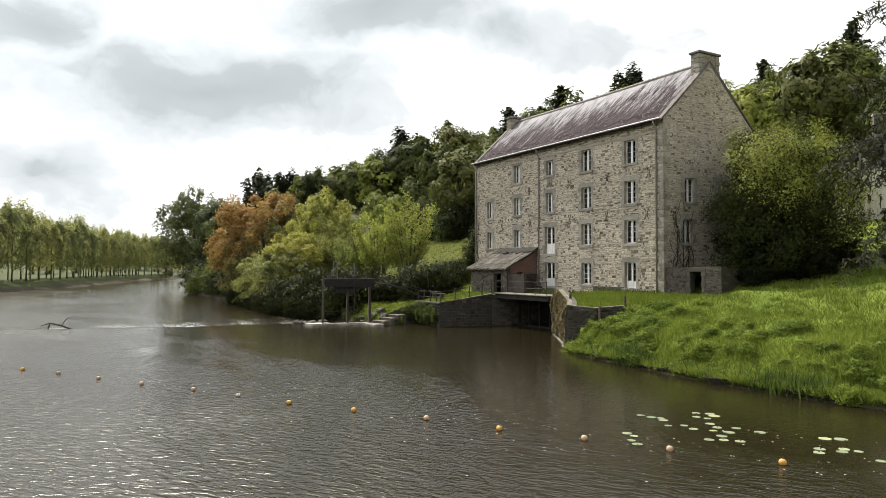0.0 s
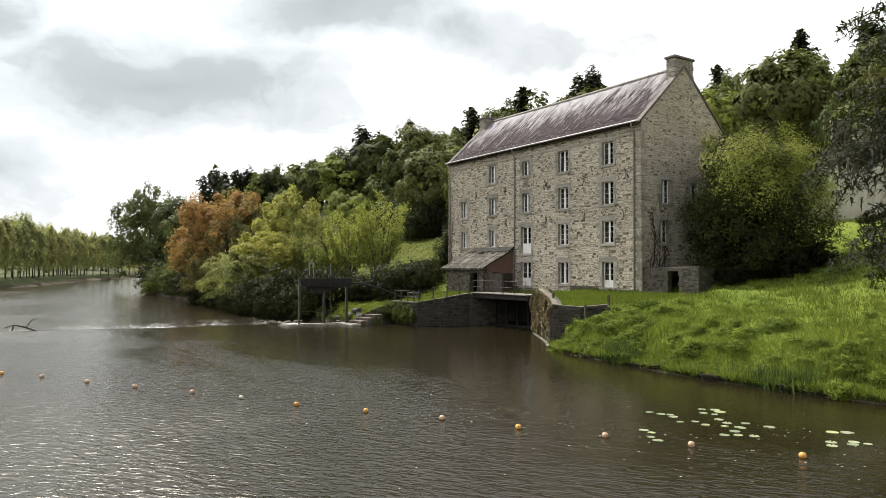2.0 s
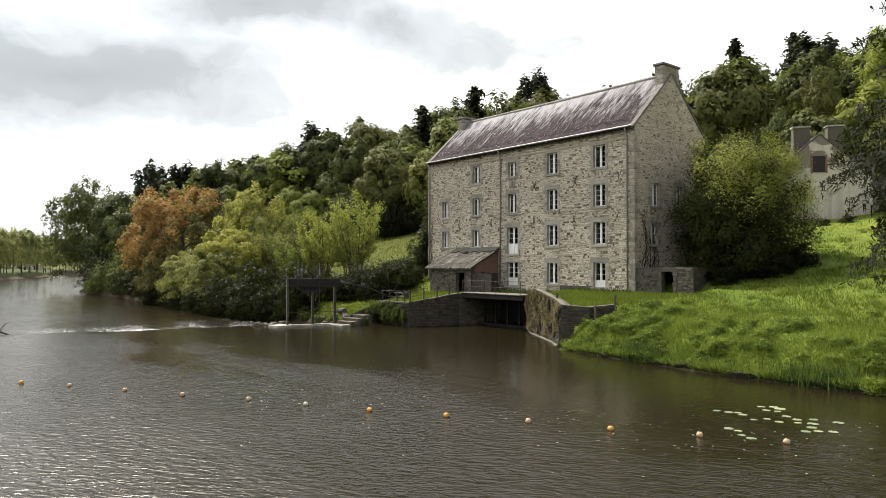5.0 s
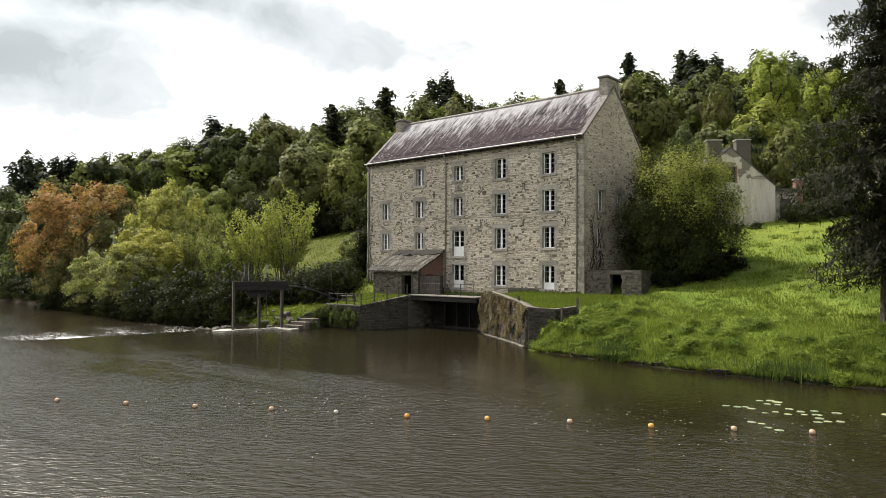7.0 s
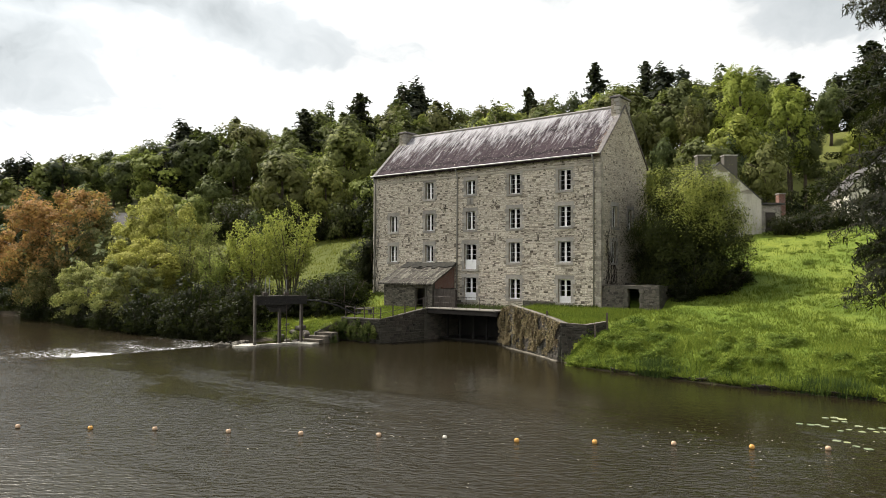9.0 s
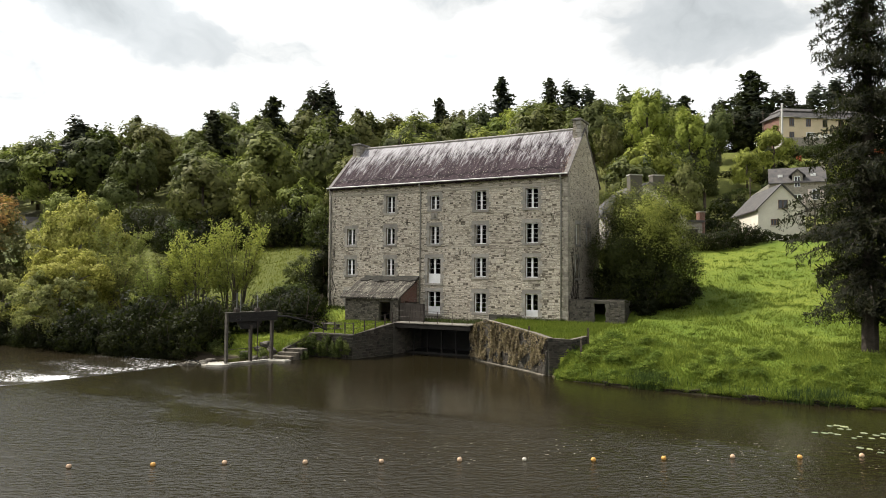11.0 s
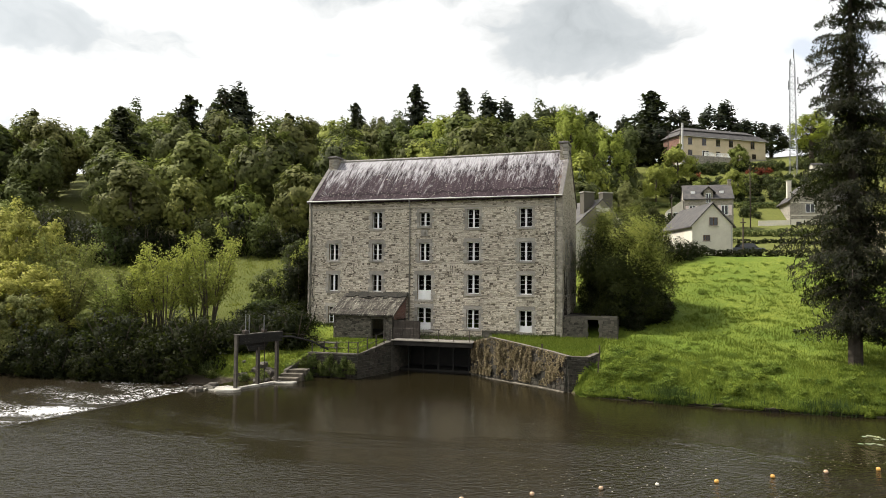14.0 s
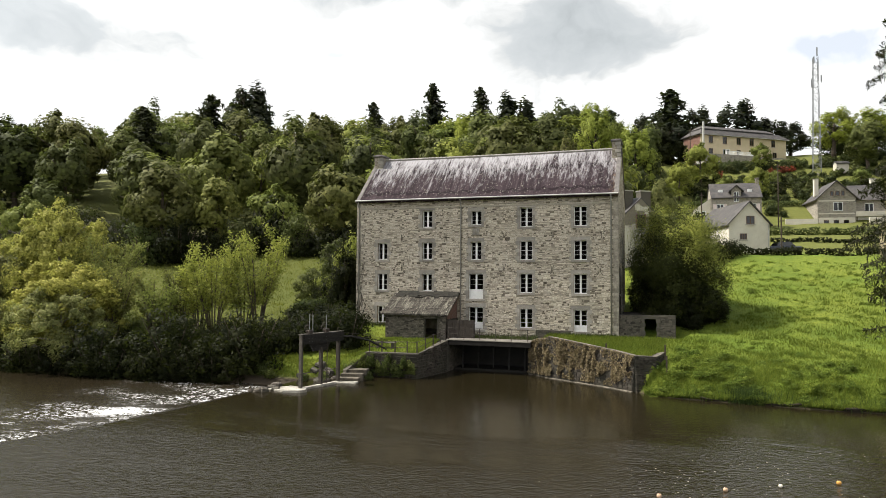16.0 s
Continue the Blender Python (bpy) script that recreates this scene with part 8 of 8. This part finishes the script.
for k, (x, y, grow) in enumerate(spots_w):
    if k % 5 in (1, 3) and k:
        m = stand(NETTLE, x, y, rnd.uniform(0, 6.28), (grow * 0.8, grow * 0.8, grow * rnd.uniform(0.4, 0.65)))
        copy_thing(NETTLE, m).matrix_basis = m
        continue
    m = stand(MOUND, x, y, rnd.uniform(0, 6.28), (grow * 0.85, grow * 0.85, grow * rnd.uniform(0.45, 0.8)))
    if k == 0:
        MOUND.matrix_basis = m
    else:
        copy_thing(MOUND, m).matrix_basis = m
IVY = shrub(302, 1.2, 0.9, 2000, 0.07, leafy("quay_ivy_leaves", (0.03, 0.04, 0.014), (0.075, 0.092, 0.032), (0.19, 0.205, 0.08)), "ivy and weeds hanging on the quay wall", "weeds")
IVY["group"] = "quay weeds"
ivy_spots = [(5.2 + 0.42 * k, -8.98 - 0.01 * k, (0.1, 0.75, 0.35)[k % 3], 0.85 - 0.04 * (k % 4)) for k in range(9)] + [(4.7, -9.7, 0.3, 0.9), (4.9, -9.2, 0.9, 0.7), (4.4, -10.2, 0.2, 0.8)]
ivy_spots += [(-1.6, -11.9, 0.2, 0.8), (-0.9, -12.2, 0.0, 0.6), (2.9, -11.6, 0.1, 0.55), (2.0, -12.6, 0.0, 0.5), (3.4, -12.2, 0.0, 0.5), (6.0, -10.6, 0.0, 0.5)]
for k, (x, y, z, grow) in enumerate(ivy_spots):
    m = Matrix.LocRotScale((x, y, z), Euler((0, 0, k * 1.1)), Vector((grow, grow * 0.45 if y > -9.3 else grow, grow)))
    if k == 0:
        IVY.matrix_basis = m
    else:
        copy_thing(IVY, m).matrix_basis = m

# dry creeper over the curved quay wall, in one sheet
place, way_out = [], []
for k in range(1, 5):
    (xa, ya), (xb, yb) = RQ[k], RQ[k + 1]
    dirn = Vector((xb - xa, yb - ya, 0)).normalized()
    out = Vector((dirn.y, -dirn.x, 0))
    for _ in range(int(4200 * math.dist(RQ[k], RQ[k + 1]))):
        t, q_ = rng.random(), rng.random() ** 0.8
        top = RZ[k] + (RZ[k + 1] - RZ[k]) * t
        if k == 4 and t > 0.98 - 0.1 * q_:
            continue
        spot = Vector((xa + (xb - xa) * t, ya + (yb - ya) * t, top * (1 - q_) * 0.8))
        if noise.noise(spot * 1.4) + 0.5 * noise.noise(spot * 4.3) < -0.28 + 0.35 * (q_ - 0.5):
            continue
        z = 0.12 + (top - 0.10) * (1 - q_ * 0.97)
        tress = noise.noise(Vector((spot.x * 3.0, spot.y * 3.0, spot.z * 1.1 + 5.0)))
        if tress < -0.12 and rng.random() < 0.75:
            continue
        lean_out = 0.32 * (1 - (z + 1.3) / (top + 1.3)) + rng.uniform(0.01, 0.08) + 0.42 * max(0.0, tress)
        place.append((xa + (xb - xa) * t + out.x * lean_out, ya + (yb - ya) * t + out.y * lean_out, z))
        way_out.append((out.x, out.y, 0.25))
lone("creeper", blades_mesh("creeper", cards(np.array(place), np.array(way_out), 0.05, rng, 2.8, 0.9, 1.2, 0.1)), DRY, "dry straw-coloured creeper hanging over the quay wall", "creeper", "stuff")

# weeds at the foot of the front wall
n = 2600
x = np.concatenate([rng.uniform(10.0, 16.3, n // 2), rng.uniform(17, 22.4, n // 4), rng.uniform(0.2, 4.0, n - n // 2 - n // 4)])
y = np.where((x > 9.9) & (x < 16.35), -0.12 - 2.5 * rng.random(n) ** 1.3, -rng.exponential(0.16, n) - 0.12)
zs = np.where((x > 9.9) & (x < 16.35), 2.44, height(x, y))
blades("wall_weeds", x, y, rng.uniform(0.12, 0.45, n), 0.03, rng, LEAF_DEEP, "weeds along the foot of the mill wall", "weeds", zs)


# ---- single stones of the walls ----
def stone_shape(a, b, c, d, proud, rng):
    """Corner places (along, out, up) of a stone that fills a..b by c..d, with an uneven face."""
    j = lambda k: rng.uniform(-k, k)
    back = [(a + j(0.012), 0, c + j(0.012)), (b + j(0.012), 0, c + j(0.012)), (b + j(0.012), 0, d + j(0.012)), (a + j(0.012), 0, d + j(0.012))]
    cut = 0.014
    face = [(a + cut + j(0.030), proud + j(0.009), c + cut + j(0.026)), (b - cut + j(0.030), proud + j(0.009), c + cut + j(0.026)),
            (b - cut + j(0.030), proud + j(0.009), d - cut + j(0.026)), (a + cut + j(0.030), proud + j(0.009), d - cut + j(0.026))]
    return back + face


STONE_FACES = [(4, 5, 6, 7), (0, 1, 5, 4), (1, 2, 6, 5), (2, 3, 7, 6), (3, 0, 4, 7)]


def stones_over(u0, u1, z0, z1, holes, rng, rows=(0.06, 0.14), longs=(0.13, 0.42), gap=0.017, skip=0.05, top=None):
    """Places of stones laid in courses between the openings; top(u) bounds a sloping wall head."""
    z = z0
    while z < z1 - 0.06:
        tall = rng.uniform(*rows)
        if z + tall > z1 - 0.05:
            tall = z1 - z
        u = u0
        while u < u1 - 0.03:
            long = rng.uniform(*longs) * (0.75 if rng.random() < 0.3 else 1.0)
            end = min(u1, u + long)
            if u1 - end < 0.12:
                end = u1
            stop = None
            for a, b, c, d in holes:
                if c < z + tall - 0.02 and d > z + 0.02 and a < end and b > u:
                    stop = (a, b)
                    break
            if stop:
                if stop[0] - u > 0.10:
                    end = stop[0]
                else:
                    u = stop[1]
                    continue
            low, high = z, z + tall
            if tall > 0.14 and rng.random() < 0.18:
                half = z + tall * rng.uniform(0.4, 0.6)
                spans = [(low, half), (half, high)]
            else:
                spans = [(low, high)]
            for lo, hi in spans:
                if rng.random() < skip * (2.0 if hi - lo < 0.10 else 1.0):
                    continue
                if top is None or hi < min(top(u), top(end)):
                    yield u + gap / 2 + rng.uniform(0, 0.006), end - gap / 2 - rng.uniform(0, 0.006), lo + gap / 2, hi - gap / 2
            u = end
        z += tall


def rubble_over(u0, u1, z0, z1, holes, rng, top=None):
    """Rubble brought to courses: short lengths of wall, each with beds of its own height, on wavering lifts."""
    z = z0
    while z < z1 - 0.12:
        lift = rng.uniform(0.22, 0.62)
        if z + lift > z1 - 0.2:
            lift = z1 - z
        u = u0
        while u < u1:
            end = u + rng.uniform(0.5, 2.1)
            if u1 - end < 0.5:
                end = u1
            big = rng.random()
            rows = (0.13, 0.21) if big < 0.3 else (0.07, 0.12) if big < 0.6 else (0.09, 0.16)
            for a, b, c, d in stones_over(u, end, z, z + lift, holes, rng, rows, (0.11, 0.24) if big > 0.7 else (0.15, 0.40), top=top):
                sway = 0.03 * math.sin(0.8 * a + 2.1 * z) + 0.016 * math.sin(2.9 * a + z) + rng.uniform(-0.018, 0.018)
                tuck = rng.uniform(0, 0.024)
                yield a + rng.uniform(-0.008, 0.012), b - rng.uniform(-0.008, 0.012), c + sway + tuck, d + sway - rng.uniform(0, 0.024)
            u = end
        z += lift


def faced(parent, mat, places, put, rng, label, proud=(0.004, 0.020), own=None, limit=300):
    """Lays the stones on a wall: those for which own(u, z) holds are objects, the rest one joined part."""
    joined, made = Shape(), 0
    unit = Shape().add([(0, 0, 0), (1, 0, 0), (1, 0, 1), (0, 0, 1), (0.06, 1, 0.08), (0.95, 0.9, 0.05), (0.94, 1.05, 0.93), (0.05, 0.95, 0.92)], STONE_FACES)
    unit_mesh = None
    for a, b, c, d in places:
        out = rng.uniform(*proud)
        if own and made < limit and own((a + b) / 2, (c + d) / 2):
            if unit_mesh is None:
                unit_mesh = unit.mesh("stone")
            ob = part("stone", unit_mesh, mat, parent)
            o, x, n, z = (Vector(put(*p)) for p in ((a, 0, c), (b, 0, c), (a, -out, c), (a, 0, d)))
            m = Matrix(((x - o).to_4d(), (n - o).to_4d(), (z - o).to_4d(), (0, 0, 0, 1))).transposed()
            m[3] = (0, 0, 0, 1)
            m.translation = o - place_of(parent)
            ob.matrix_basis = m
            made += 1
        else:
            joined.add([put(u, -w, z) for u, w, z in stone_shape(a, b, c, d, out, rng)], STONE_FACES)
    ob = part("stonework", joined, mat, parent, label)
    ob["kind"] = "stuff"
    return ob


srnd = random.Random(5)
cuts = [(a - 0.21, b + 0.21, c - 0.18, d + 0.31) for a, b, c, d, _ in OPEN] + [(10.62, 11.26, 10.85, 11.4), (4.0, 9.35, 2.0, 5.9)]
faced(front_wall, FRONT_PIECE, rubble_over(0.30, L - 0.30, 2.55, EAVE - 0.13, cuts, srnd), lambda u, d, z: (u, d, z), srnd, "coursed beige and grey rubble stones",
      own=lambda u, z: u > 16.2 and 3.1 < z < 6.0)
cuts = [(a - 0.21, b + 0.21, c - 0.18, d + 0.31) for a, b, c, d, _ in GABLE_OPEN]
faced(right_gable, GABLE_PIECE, rubble_over(0.30, D - 0.02, 2.4, RIDGE_Z - 0.1, cuts, srnd, top=slope_z), lambda u, d, z: (L - d, u, z), srnd, "grey-brown rubble stones")
faced(left_gable, GABLE_PIECE, stones_over(0.5, D - 0.02, 2.4, RIDGE_Z - 0.1, [], srnd, top=slope_z), lambda u, d, z: (d, D - u, z), srnd, "grey-brown rubble stones")
faced(shed_front, SHED_PIECE, stones_over(SX0 + 0.01, SX1 - 0.01, 2.2, shed_z(SY) - 0.03, [(door_x0 - 0.02, door_x1 + 0.02, 2.0, 3.97)], srnd, (0.07, 0.15), (0.12, 0.36)),
      lambda u, d, z: (u, SY + d, z), srnd, "dull grey-brown rubble stones")
# the quays: each stone its own piece
for k in range(1, len(RQ) - 1):
    (xa, ya), (xb, yb) = RQ[k], RQ[k + 1]
    span = math.dist(RQ[k], RQ[k + 1])
    ux, uy = (xb - xa) / span, (yb - ya) / span
    top_at = lambda u, k=k, span=span: RZ[k] + (RZ[k + 1] - RZ[k]) * u / span

    def on_quay(u, d, z, xa=xa, ya=ya, ux=ux, uy=uy, top_at=top_at):
        t = top_at(u)
        off = 0.32 * (t - z) / (t + 1.3) - d
        return (xa + ux * u + uy * off, ya + uy * u - ux * off, z)

    faced(quay_wall, QUAY_PIECE, stones_over(0.0, span, -0.25, 3.2, [], srnd, (0.12, 0.24), (0.2, 0.5), 0.025, 0.02, top_at), on_quay, srnd, "dark rubble quay stones", (0.02, 0.06), lambda u, z: True, 60)
for (xa, ya), (xb, yb), za, zb in (((5.0, -8.75), (9.05, -8.85), 1.66, 1.70), ((9.06, -8.85), (9.95, -4.75), 1.70, 2.34)):
    span = math.dist((xa, ya), (xb, yb))
    ux, uy = (xb - xa) / span, (yb - ya) / span
    faced(left_quay_wall, QUAY_PIECE, stones_over(0.0, span, -0.2, 2.4, [], srnd, (0.15, 0.28), (0.22, 0.55), 0.03, 0.02, lambda u, za=za, zb=zb, span=span: za + (zb - za) * u / span),
          lambda u, d, z, xa=xa, ya=ya, ux=ux, uy=uy: (xa + ux * u - uy * d, ya + uy * u + ux * d, z), srnd, "dark rubble quay stones", (0.02, 0.05), lambda u, z: True, 75)
cuts = [(24.15, 25.65, 2.0, 4.47)]
faced(outhouse_front, OUT_PIECE, stones_over(22.57, 26.74, 2.4, 4.42, cuts, srnd, (0.09, 0.19), (0.14, 0.38)), lambda u, d, z: (u, 0.10 + d, z), srnd, "grey-brown rubble stones")
